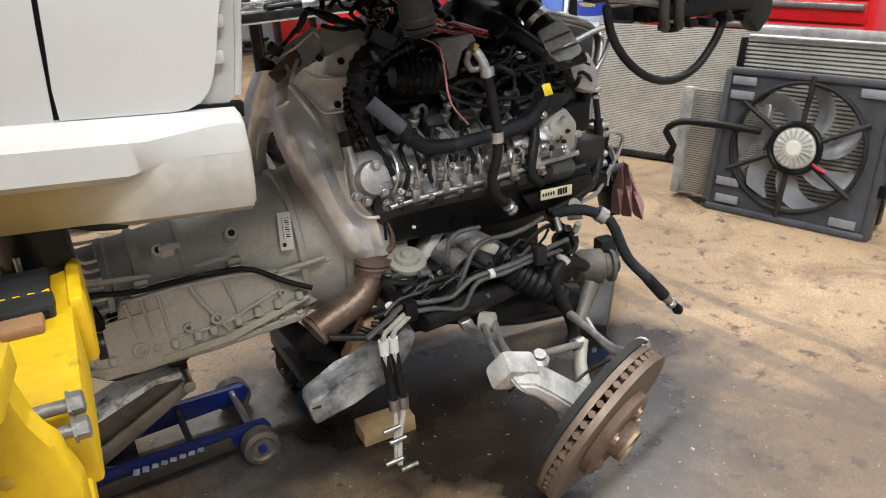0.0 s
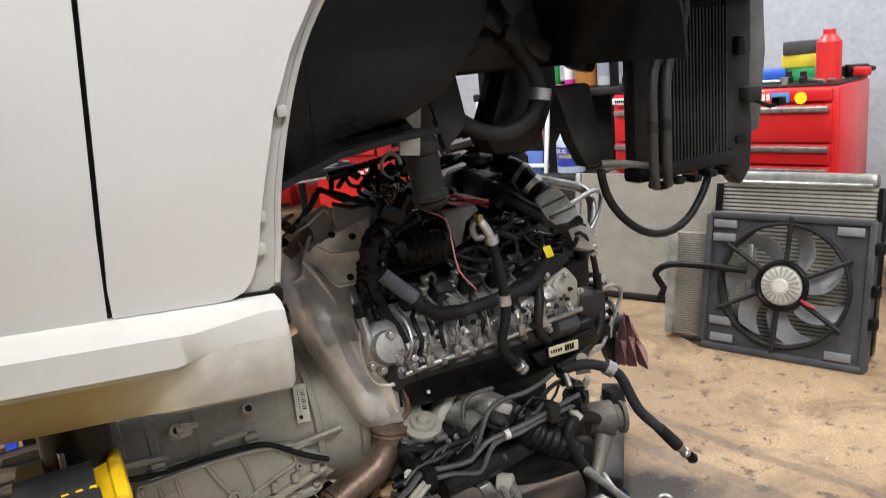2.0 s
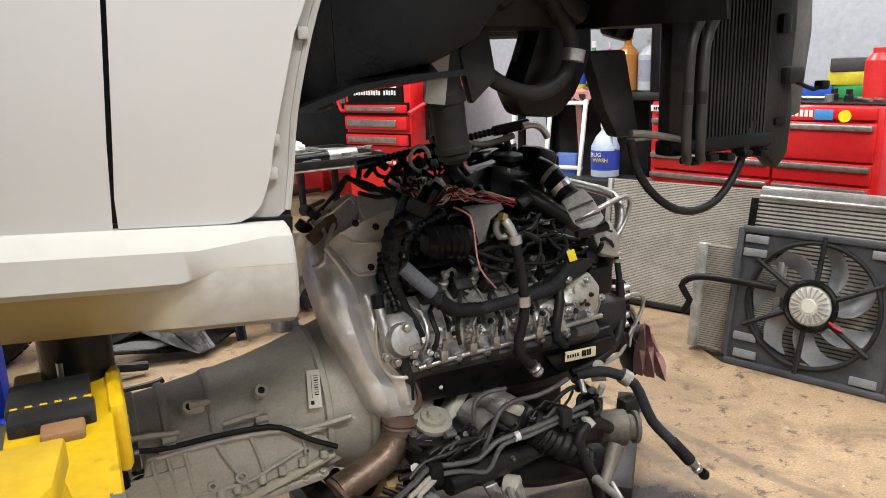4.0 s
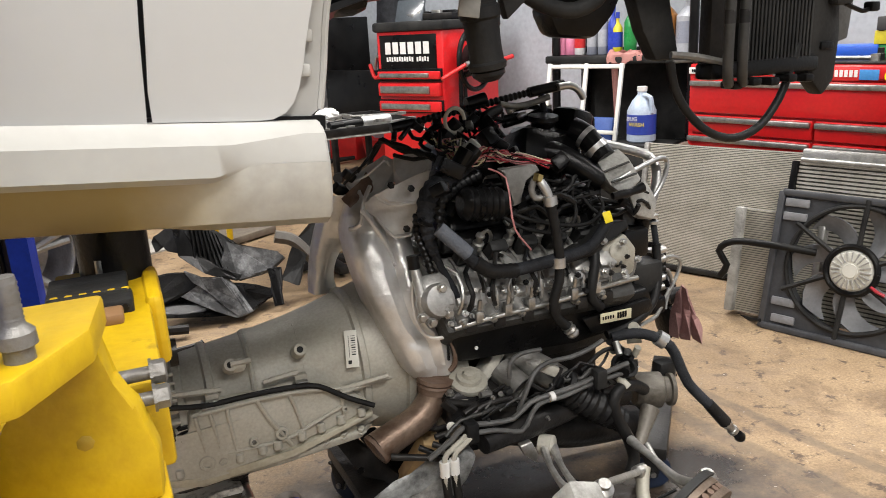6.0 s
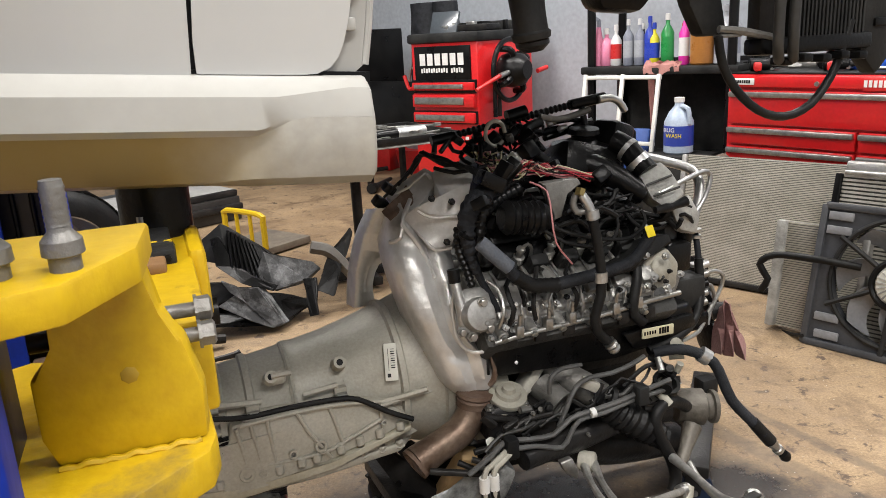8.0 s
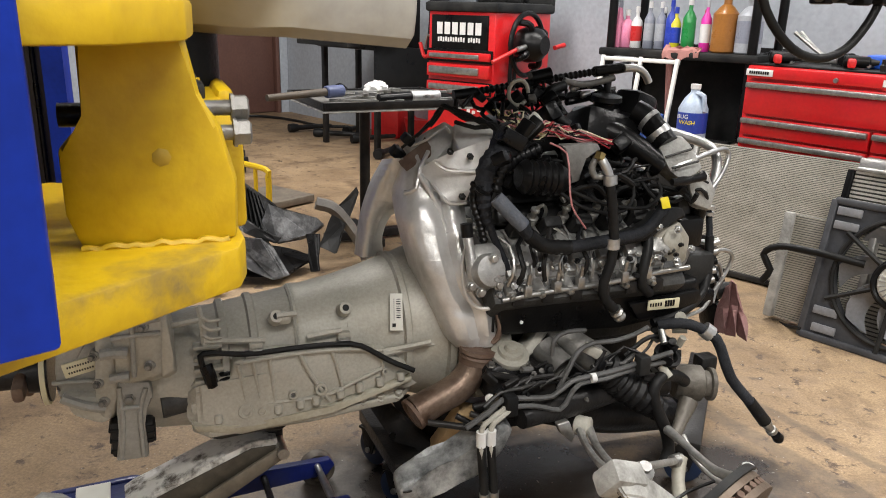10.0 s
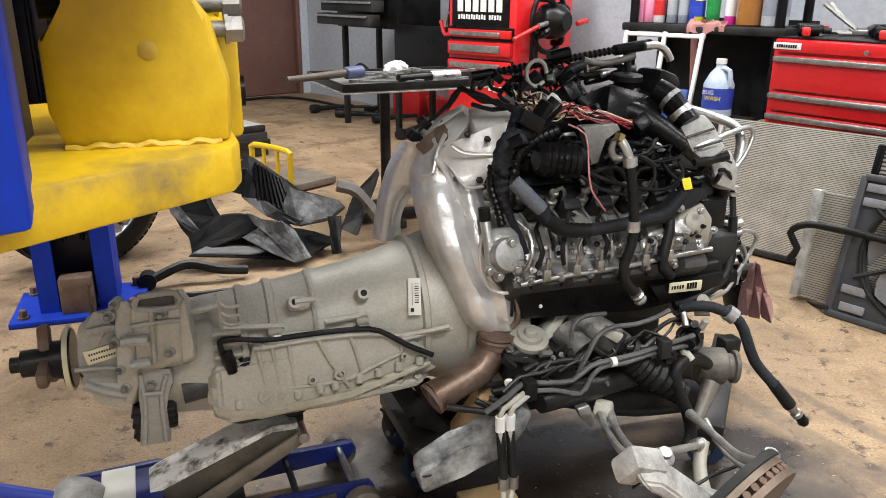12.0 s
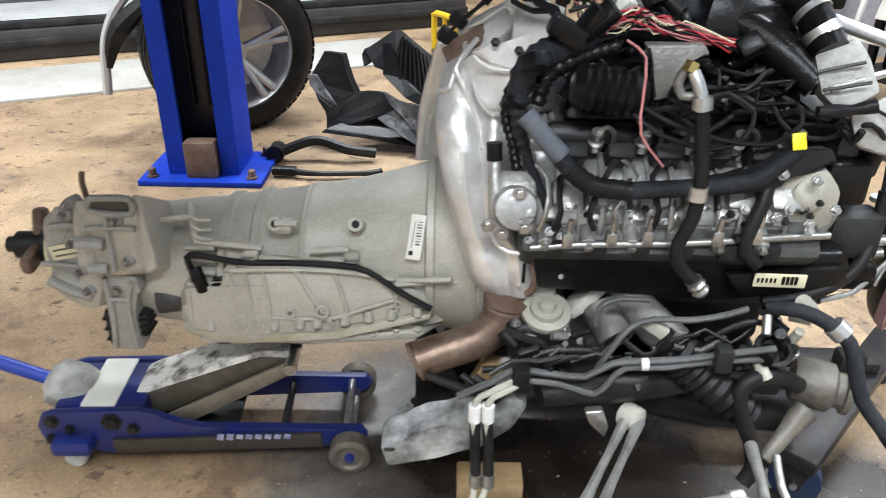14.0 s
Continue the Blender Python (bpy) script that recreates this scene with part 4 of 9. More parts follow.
torn("narrow black liner frame on top of the pile", [(-1.753, 3.469, 0.386), (-1.739, 3.476, 0.420), (-1.583, 3.559, 0.478), (-1.567, 3.545, 0.453), (-1.672, 3.489, 0.385), (-1.727, 3.437, 0.343)], (0.01, 0.025, 0.0))
torn("grey scuffed strip under the standing liner", [(-1.899, 3.233, 0.325), (-1.867, 3.250, 0.328), (-1.767, 3.257, 0.200), (-1.792, 3.244, 0.186), (-1.885, 3.217, 0.274)], (0.01, 0.02, 0.0), SCUFFED)
torn("scuffed grey chute lying on the black tray", [(-1.561, 3.344, 0.273), (-1.494, 3.357, 0.227), (-1.394, 3.399, 0.215), (-1.273, 3.362, 0.047), (-1.310, 3.342, 0.033), (-1.430, 3.346, 0.159), (-1.511, 3.326, 0.212)], (0.01, 0.02, 0.0), SCUFFED)
torn("black torn strip bent over the ribbed panel", [(-1.643, 3.482, 0.446), (-1.608, 3.500, 0.450), (-1.527, 3.453, 0.306), (-1.434, 3.434, 0.255), (-1.318, 3.473, 0.209), (-1.338, 3.440, 0.182), (-1.477, 3.389, 0.239), (-1.599, 3.415, 0.327)], (0.01, 0.02, 0.0), BLACK)
torn("upright black plate behind the chute", [(-1.224, 3.591, 0.204), (-1.167, 3.622, 0.199), (-1.137, 3.502, 0.031), (-1.172, 3.483, 0.035)], (0.01, 0.02, 0.0), BLACK)


def build_floor_clutter():
    t = thing("bracket", "grey bent steel bracket leaning by the stand", "bracket", pose(-1.05, 3.75, 0, 0, 0, 20))
    made("plate", tube, mat("grey_strap", (0.2, 0.19, 0.17), (0.13, 0.12, 0.11), 0.5, 0.2), t, "", [(-0.16, 0, 0.34), (-0.06, 0, 0.30), (0.05, 0, 0.15), (0.1, 0, 0.03)], 0.035, 6)
    t = thing("suspension_arm", "black suspension arm lying on the floor", "car part", pose(-1.72, 3.02, 0.0, 0, 0, 25))
    made("arm", tube, DARKSTEEL, t, "", [(-0.15, 0, 0.05), (0, 0.05, 0.09), (0.15, 0.03, 0.06), (0.27, 0.05, 0.04)], 0.024, 8)
    made("bush", rod, RUBBER, t, "", (-0.17, -0.03, 0.045), (-0.17, 0.04, 0.045), 0.04)
    t = thing("pry_bar", "black steel pry bar lying on the floor", "hand tool", pose(-1.6, 2.9, 0, 0, 0, 30))
    made("bar", tube, DARKSTEEL, t, "", [(-0.12, 0, 0.03), (0.0, -0.02, 0.028), (0.22, 0, 0.024), (0.27, 0.01, 0.03)], [0.016, 0.012, 0.012, 0.016], 8)
    made("handle", rod, BLACK, t, "", (-0.2, 0.01, 0.03), (-0.1, 0, 0.03), 0.022)
    for x, y, c in ((-2.18, 7.8, 0), (-1.77, 7.7, 1), (-2.14, 8.3, 2), (-2.6, 8.2, 1), (-1.5, 7.0, 2)):
        k = thing("axle_part", "dark greasy axle part on the floor", "car part", pose(x, y, 0, 0, 0, 40 * c), "parts on the floor")
        made("shaft", rod, DARKSTEEL, k, "", (-0.2, 0, 0.05), (0.2, 0, 0.05), 0.03, 0.02)
        made("joint", lathe, RUBBER, k, "", (-0.2, 0, 0.05), (-1, 0, 0), [(0, 0.04), (0.05, 0.05), (0.1, 0.045)], 16)
    t = thing("red_bin", "red plastic bin standing on the floor", "bin", pose(-1.72, 8.1, 0, 0, 0, -20))
    made("body", box, REDPL, t, "", (0, 0, 0.2), (0.34, 0.26, 0.4), 0.02)
    t = thing("red_pan", "shallow red drain pan on the floor", "pan", pose(-1.32, 7.9, 0))
    made("body", lathe, REDPL, t, "", (0, 0, 0), (0, 0, 1), [(0, 0.17), (0.22, 0.21), (0.24, 0.21), (0.22, 0.18)], 28)
    t = thing("air_hose", "dark air hose snaking over the floor", "hose", pose(0, 0, 0))
    made("hose", tube, RUBBER, t, "", [(-4.0, 8.6, 0.02), (-3.68, 9.0, 0.02), (-3.38, 9.0, 0.02), (-3.02, 8.8, 0.02), (-2.64, 8.5, 0.02), (-2.3, 8.5, 0.02)], 0.016, 8, 0.06)
    # yellow guard hoop and dark ledge of the alignment rack
    t = thing("guard_hoop", "yellow tubular wheel stop on the rack", "wheel stop", pose(-2.0, 4.78, 0, 0, 0, -30))
    made("hoop", tube, YELLOW, t, "", [(-0.2, 0, 0.06), (-0.2, 0, 0.24), (-0.17, 0, 0.29), (0.17, 0, 0.29), (0.2, 0, 0.24), (0.2, 0, 0.06)], 0.02, 8)
    made("upright", rod, YELLOW, t, "", (-0.07, 0, 0.06), (-0.07, 0, 0.29), 0.014)
    made("upright", rod, YELLOW, t, "", (0.07, 0, 0.06), (0.07, 0, 0.29), 0.014)
    made("plate", box, mat("worn_ramp", (0.2, 0.17, 0.13), (0.13, 0.11, 0.09), 0.6, 0.2), t, "", (-0.02, 0.2, 0.035), (0.45, 0.4, 0.05), 0.008)


build_floor_clutter()


def build_rack():
    at = pose(-3.65, 2.85, 0, 0, 0, 52)      # x along the rack, y to its far side
    bm = bmesh.new()
    for i in range(5):
        box(bm, (-1.8 + 0.92 * i, 0.34, 0.006), (0.9, 0.66, 0.02), 0.004)
    t = thing("rack_pad", "row of pale concrete slabs beside the rack", "slabs", at, "", "structure")
    part("slabs", bm, GREYPAD, t)
    t = thing("alignment_rack", "long low dark steel runway of the alignment rack", "vehicle rack", at)
    made("runway", box, mat("pale_runway", (0.4, 0.4, 0.39), (0.3, 0.3, 0.29), 0.55, 0.2, 4, 0.2), t, "pale runway deck", (0.6, 1.25, 0.22), (5.0, 0.62, 0.05), 0.006)
    for y, z in ((0.88, 0.12), (0.95, 0.22), (1.6, 0.15)):
        made("rail", box, DARKSTEEL, t, "", (0.6, y, z), (5.0, 0.05, 0.05), 0.01)
    # dark band below the pale deck
    made("side_beam", box, mat("dark_beam", (0.03, 0.028, 0.026), (0.015, 0.014, 0.013), 0.5, 0.2), t, "dark side beam of the runway", (0.6, 0.93, 0.10), (5.0, 0.06, 0.19), 0.01)
    for x in (-1.1, 0.9):
        made("turn_plate_stop", box, BRACKET, t, "grey steel wheel stop", (x, 0.80, 0.13), (0.16, 0.16, 0.22), 0.02)
    made("deck_plate", box, DARKSTEEL, t, "", (0.6, 2.2, 0.03), (5.0, 1.1, 0.06), 0.004)


build_rack()


def build_tray():
    at = pose(-1.17, 3.78, 0, 0, 0, 34)
    t = thing("tray_stand", "steel tool tray on a black pole stand", "tool stand", at)
    w, d, z = 0.86, 0.7, 0.80
    made("pole", rod, DARKSTEEL, t, "", (0.33, 0.30, 0.03), (0.33, 0.30, z), 0.030, None, 16)
    made("foot", box, DARKSTEEL, t, "", (0.33, 0.30, 0.04), (0.5, 0.06, 0.05), 0.008)
    made("foot", box, DARKSTEEL, t, "", (0.33, 0.30, 0.045), (0.06, 0.5, 0.05), 0.008)
    made("tray", box, mat("tray_steel", (0.30, 0.29, 0.27), (0.16, 0.155, 0.145), 0.45, 0.4, 9), t, "", (w / 2, d / 2, z + 0.005), (w, d, 0.012), 0.002)
    for c, s in (((w / 2, 0, z + 0.025), (w, 0.012, 0.05)), ((w / 2, d, z + 0.025), (w, 0.012, 0.05)), ((0, d / 2, z + 0.025), (0.012, d, 0.05)), ((w, d / 2, z + 0.025), (0.012, d, 0.05))):
        made("tray_lip", box, DARKSTEEL, t, "", c, (s[0], s[1], 0.04), 0.003)
        # paler strip along the lower edge of each lip
        made("tray_edge", box, PRIMER, t, "thin pale lower edge", (c[0], c[1], z - 0.004), (s[0] + 0.006, s[1] + 0.006, 0.008), 0.002)
    rng = random.Random(8)
    for i in range(13):
        m = at @ pose(rng.uniform(0.15, 0.75), rng.uniform(0.1, 0.6), z + 0.014 + 0.003 * i, 0, 0, rng.uniform(-40, 40))
        k = thing("wrench", "chrome wrench lying on the tray", "hand tool", m, "tools on the tray")
        made("shaft", box, STEEL, k, "", (0, 0, 0.008), (0.3, 0.02, 0.012), 0.004)
        for s in (-1, 1):
            made("end", rod, STEEL, k, "", (s * 0.16, 0, 0.002), (s * 0.16, 0, 0.018), 0.026, None, 10)
    k = thing("impact_gun", "silver air ratchet lying on the tray", "power tool", at @ pose(0.55, 0.12, z + 0.012, 0, 0, 8))
    made("body", rod, ALU, k, "", (-0.02, 0, 0.04), (0.17, 0, 0.04), 0.036, 0.033, 16, 0.008)
    made("barrel", rod, BLACK, k, "black barrel", (-0.22, 0, 0.04), (-0.02, 0, 0.04), 0.024, 0.03)
    k = thing("mallet", "blue headed mallet overhanging the tray edge", "mallet", at @ pose(0.02, 0.3, z + 0.055, 0, 0, 20))
    made("body", rod, mat("worn_handle", (0.10, 0.075, 0.05), (0.05, 0.04, 0.03), 0.6), k, "", (-0.28, 0, 0.0), (0.1, 0, 0.01), 0.018, 0.022)
    made("head", rod, plain("slate_blue", (0.08, 0.1, 0.2), 0.4), k, "", (0.1, 0, 0.01), (0.22, 0, 0.012), 0.034, 0.034, 14, 0.006)
    k = thing("paper_roll", "crumpled white paper towel on the tray", "paper", at @ pose(0.5, 0.55, z + 0.02))
    bm = bmesh.new()
    bmesh.ops.create_icosphere(bm, subdivisions=3, radius=0.07)
    for v in bm.verts:
        v.co *= 1 + 0.35 * noise.noise(v.co * 30)
        v.co.z = v.co.z * 0.6 + 0.04
    part("paper", bm, WHITE, k)


build_tray()


K = NEAR


BAR_GREY = mat("worn_white_print", (0.42, 0.43, 0.5), (0.12, 0.14, 0.3), 0.5, 0, 60, 0.1, 200)


def build_jack():
    t = thing("floor_jack", "dark blue trolley jack raised under the gearbox", "floor jack", pose(-1.075, 1.40, 0, 0, 0, 31))
    L, W = 0.62, 0.21
    for y in (0.0, W):
        bm = bmesh.new()
        slab(bm, [(-0.14, y - 0.010, 0.075), (-0.15, y - 0.010, 0.12), (-0.135, y - 0.010, 0.155), (-0.10, y - 0.010, 0.165), (0.10, y - 0.010, 0.168), (0.15, y - 0.010, 0.155), (0.20, y - 0.010, 0.122), (0.25, y - 0.010, 0.11), (L + 0.03, y - 0.010, 0.105), (L + 0.045, y - 0.010, 0.08), (L + 0.02, y - 0.010, 0.05), (0.02, y - 0.010, 0.028), (-0.03, y - 0.010, 0.05)], (0, 0.020, 0), 0.004)
        part("side_frame", bm, JACKBLUE, t)
        w = made("front_wheel", lathe, mat("worn_wheel", (0.17, 0.145, 0.115), (0.06, 0.05, 0.04), 0.55, 0.3, 14, 0.3), t, "scuffed steel front wheel", (L, y - (0.062 if y == 0 else -0.014), 0.052), (0, 1, 0), [(0.006, 0.0), (0.006, 0.03), (0, 0.036), (0.001, 0.046), (0.005, 0.052), (0.043, 0.052), (0.048, 0.044)], 28)
        made("wheel_nut", lathe, JACKBLUE, w, "", (L, y - (0.064 if y == 0 else -0.062), 0.052), (0, 1, 0), [(0, 0.012), (0.012, 0.014)], 10)
        made("rear_castor", rod, PRIMER, t, "", (-0.07, y - 0.028, 0.028), (-0.07, y + 0.008, 0.028), 0.028, None, 18, 0.006)
        made("castor_fork", box, JACKBLUE, t, "", (-0.065, y - 0.015, 0.075), (0.10, 0.07, 0.045), 0.014)
        for x, z, r in ((-0.11, 0.138, 0.013), (-0.12, 0.085, 0.010), (0.035, 0.135, 0.018), (0.085, 0.112, 0.012), (-0.07, 0.115, 0.009)):
            bolt(t, (x, y - 0.011, z), (0, -1, 0), r, 0.012, DARKSTEEL)
    # dark strip along the lower edge of the near side frame
    made("lower_skirt", box, mat("dark_skirt", (0.05, 0.042, 0.034), (0.03, 0.024, 0.018), 0.5, 0.2, 12, 0.3), t, "dark lower skirt", (0.29, -0.016, 0.068), (0.52, 0.014, 0.042), 0.004, Euler((0, radians(-1.5), 0)).to_matrix())
    made("axle", rod, STEEL, t, "", (L, -0.02, 0.052), (L, W + 0.02, 0.052), 0.010)
    made("cross_rod", rod, STEEL, t, "", (L - 0.01, 0, 0.088), (L - 0.01, W, 0.088), 0.010)
    made("cross_rod", rod, DARKSTEEL, t, "", (L - 0.17, 0, 0.085), (L - 0.17, W, 0.085), 0.010)
    made("bottom_pan", box, DARKSTEEL, t, "", (0.12, W / 2, 0.05), (0.4, W - 0.03, 0.014), 0.004)
    made("pump_cover", box, JACKBLUE, t, "", (0.0, W / 2, 0.14), (0.22, W - 0.03, 0.05), 0.008)
    made("white_band", box, LABEL, t, "white warning label on the cover", (0.0, W / 2, 0.168), (0.085, W - 0.02, 0.008), 0.003)
    bm = bmesh.new()
    slab(bm, [(0.07, 0.065, 0.10), (0.075, 0.065, 0.165), (0.10, 0.065, 0.180), (0.40, 0.065, 0.292), (0.47, 0.065, 0.290), (0.475, 0.065, 0.25), (0.42, 0.065, 0.235), (0.15, 0.065, 0.10)], (0, 0.115, 0), 0.004)
    part("jack_arm", bm, GREASE, t, "greasy scuffed white lift arm")
    # darker plate over the arm's near side
    made("arm_side", slab, mat("arm_flank", (0.10, 0.088, 0.065), (0.05, 0.042, 0.03), 0.55, 0.2, 12, 0.3), t, "dark flank of the arm", [(0.08, 0.0635, 0.105), (0.085, 0.0635, 0.158), (0.40, 0.0635, 0.275), (0.465, 0.0635, 0.272), (0.465, 0.0635, 0.252), (0.42, 0.0635, 0.238), (0.15, 0.0635, 0.105)], (0, -0.004, 0), 0.001)
    made("push_rod", slab, mat("bare_bar", (0.24, 0.21, 0.16), (0.15, 0.13, 0.10), 0.5, 0.3, 12, 0.3), t, "pale push bar", [(0.16, 0.035, 0.085), (0.155, 0.035, 0.115), (0.475, 0.035, 0.278), (0.495, 0.035, 0.255), (0.48, 0.035, 0.24), (0.20, 0.035, 0.085)], (0, 0.012, 0), 0.003)
    made("pivot_bolt", rod, STEEL, t, "", (0.478, 0.022, 0.262), (0.478, 0.2, 0.262), 0.016)
    made("saddle", lathe, DARKSTEEL, t, "", (0.47, 0.12, 0.262), (0, 0, 1), [(0, 0.026), (0.03, 0.026), (0.045, 0.042), (0.066, 0.042)], 20)
    made("handle_socket", lathe, PRIMER, t, "pale grey handle socket", (-0.06, W / 2, 0.13), (-0.85, 0, 0.5), [(0, 0.06), (0.04, 0.068), (0.09, 0.06), (0.11, 0.03)], 8)
    made("handle", rod, plain("handle_blue", (0.02, 0.05, 0.4), 0.4), t, "blue handle tube", (-0.15, W / 2, 0.18), (-1.05, W / 2, 0.60), 0.018)
    for i in range(8):
        made("brand_bar", box, BAR_GREY, t, "worn white marking bar", (0.30 + i * 0.0235, -0.0255, 0.095), (0.016, 0.004, 0.012 if i > 1 else 0.017), 0, Euler((0, 0.25, 0)).to_matrix())


build_jack()


# ---- gearbox; x to the engine's front, y to its far side ----
def build_gearbox():
    t = thing("gearbox", "dusty grey cast aluminium automatic gearbox with transfer case", "gearbox", ENGINE_AT)

    def axis(u):
        return V(u, 0.05 * (u + 0.3), 0.435 - 0.05 * min(1, max(0, (-u - 0.3) / 0.5)))

    prof = [(-0.03, 0.255), (-0.06, 0.258), (-0.07, 0.245), (-0.16, 0.238), (-0.165, 0.244), (-0.185, 0.244), (-0.19, 0.232), (-0.28, 0.203), (-0.285, 0.209), (-0.30, 0.209), (-0.305, 0.198), (-0.38, 0.184), (-0.46, 0.173),
            (-0.55, 0.167), (-0.57, 0.171), (-0.58, 0.171), (-0.59, 0.165), (-0.68, 0.162), (-0.685, 0.170), (-0.70, 0.170), (-0.705, 0.162), (-0.755, 0.160), (-0.76, 0.168), (-0.775, 0.168), (-0.78, 0.158), (-0.86, 0.155), (-0.90, 0.15), (-0.95, 0.145), (-1.02, 0.13)]
    bm = bmesh.new()
    n = 40
    ringed(bm, [[axis(u) + V(0, math.cos(2 * math.pi * i / n) * r, math.sin(2 * math.pi * i / n) * r) for i in range(n)] for u, r in prof])
    part("bell_housing", bm, CASTING, t)
    bm = bmesh.new()      # sump side of the case, drawn in below the waist
    rows = []
    for u, zt, zb, w in ((-0.20, 0.42, 0.32, 0.15), (-0.33, 0.43, 0.295, 0.18), (-0.5, 0.43, 0.282, 0.185), (-0.70, 0.43, 0.278, 0.19), (-0.84, 0.42, 0.28, 0.18), (-0.87, 0.39, 0.31, 0.15)):
        ring = []
        for q, (a, b) in enumerate(((-1, 1), (-1.02, 0.55), (-1.05, 0.12), (-1.05, 0), (1.05, 0), (1.05, 0.12), (1.02, 0.55), (1, 1))):
            ring.append(V(u, 0.05 * (u + 0.3) + w * a, zb + (zt - zb) * b))
        rows.append(ring)
    ringed(bm, rows)
    bmesh.ops.bevel(bm, geom=bm.edges[:], offset=0.008, segments=2, affect="EDGES")
    part("sump_case", bm, CASTING, t)
    bm = bmesh.new()
    slab(bm, [(u, v, z) for u, v, z in ((-0.86, -0.17, 0.265), (-0.82, -0.215, 0.265), (-0.55, -0.21, 0.268), (-0.32, -0.20, 0.28), (-0.27, -0.15, 0.285), (-0.27, 0.15, 0.285), (-0.32, 0.2, 0.28), (-0.86, 0.16, 0.265))], (0, 0, 0.022), 0.006)
    part("sump_flange", bm, CASTING, t)
    bm = bmesh.new()
    slab(bm, [(-0.83, -0.165, 0.238), (-0.80, -0.19, 0.238), (-0.34, -0.17, 0.255), (-0.3, 0.15, 0.255), (-0.83, 0.14, 0.238)], (0, 0, 0.03), 0.014)
    part("oil_pan", bm, CASTING_DARK, t, "dark grey plastic oil pan")
    for i in range(11):
        u = -0.82 + 0.05 * i
        bolt(t, (u, -0.200 + 0.010 * (i / 10), 0.287 + 0.008 * i / 10), (0, -0.35, 1), 0.011, 0.016, CASTING)
    for i in range(5):
        made("case_rib", box, CASTING, t, "", (-0.81, -0.165 - 0.006 * i, 0.50 - 0.028 * i), (0.07, 0.035, 0.010), 0.003)
    for o in (V((-0.457, -0.160, 0.557)), V((-0.636, -0.160, 0.554))):    # raised bosses with an oil gallery hole
        made("boss", lathe, CASTING, t, "", o, (0, -0.85, 0.5), [(-0.03, 0.020), (0.008, 0.016), (0.008, 0.009), (-0.006, 0.009)], 18)
        # black disc over the bore paints in the hole's shade
        made("boss_hole", rod, BLACK, t, "", o, o + V(0, -0.004, 0.002), 0.0095)
    made("boss_rib", box, CASTING, t, "", V((-0.618, -0.152, 0.546)), (0.04, 0.04, 0.03), 0.012)
    for u, z0 in ((-0.585, 0.575), (-0.45, 0.59)):
        made("hoop_rib", tube, CASTING, t, "", [axis(u) + V(0, -0.168 * math.cos(q), 0.168 * math.sin(q)) for q in (0.1, 0.5, 0.9, 1.3, 1.7)], 0.007, 6)
    for i in range(9):
        q = -0.6 + 0.33 * i
        o = axis(-0.05) + V(0, -0.262 * math.cos(q), 0.262 * math.sin(q))
        made("flange_boss", rod, CASTING, t, "", o + V(-0.055, 0, 0), o + V(0.03, 0, 0), 0.024, None, 14, 0.004)
        bolt(t, o + V(-0.055, 0, 0), (-1, 0, 0), 0.012, 0.016)
    # label with its bars
    c0 = V((-0.323, -0.165, 0.53))
    o = axis(c0.x)
    out = V(0, c0.y - o.y, c0.z - o.z).normalized()
    c0 = o + V(c0.x - o.x, 0, 0) + out * 0.207
    phi = math.atan2(out.z, -out.y)
    turn = Euler((-phi, 0, radians(-15))).to_matrix()
    lab = made("barcode_label", box, LABEL, t, "white barcode label", c0, (0.034, 0.004, 0.100), 0.001, turn)
    for i in range(9):
        made("print_bar", box, BLACKGREY, lab, "", c0 + turn @ V(0.006, -0.0025, 0.034 - 0.0062 * i), (0.011, 0.002, 0.0012 + 0.0009 * (i % 3)), 0, turn)
    made("print_bar", box, BLACKGREY, lab, "", c0 + turn @ V(-0.006, -0.0025, 0.006), (0.0012, 0.002, 0.06), 0, turn)
    made("print_square", box, BLACKGREY, lab, "", c0 + turn @ V(-0.006, -0.0025, -0.036), (0.009, 0.002, 0.010), 0, turn)
    # near face of the sump side: a shallow plate with ribs, ring bosses and a bolted flange
    bm = bmesh.new()
    slab(bm, [(-0.751, -0.205, 0.463), (-0.688, -0.205, 0.478), (-0.560, -0.205, 0.474), (-0.442, -0.205, 0.465), (-0.366, -0.205, 0.451), (-0.295, -0.205, 0.394), (-0.284, -0.205, 0.363), (-0.367, -0.205, 0.344), (-0.506, -0.205, 0.317), (-0.741, -0.205, 0.295), (-0.817, -0.205, 0.300), (-0.860, -0.205, 0.333), (-0.863, -0.205, 0.362), (-0.829, -0.205, 0.372), (-0.781, -0.205, 0.370), (-0.764, -0.205, 0.415)], (0.0, 0.05, 0.0), 0.010)
    part("sump_face", bm, CASTING, t)
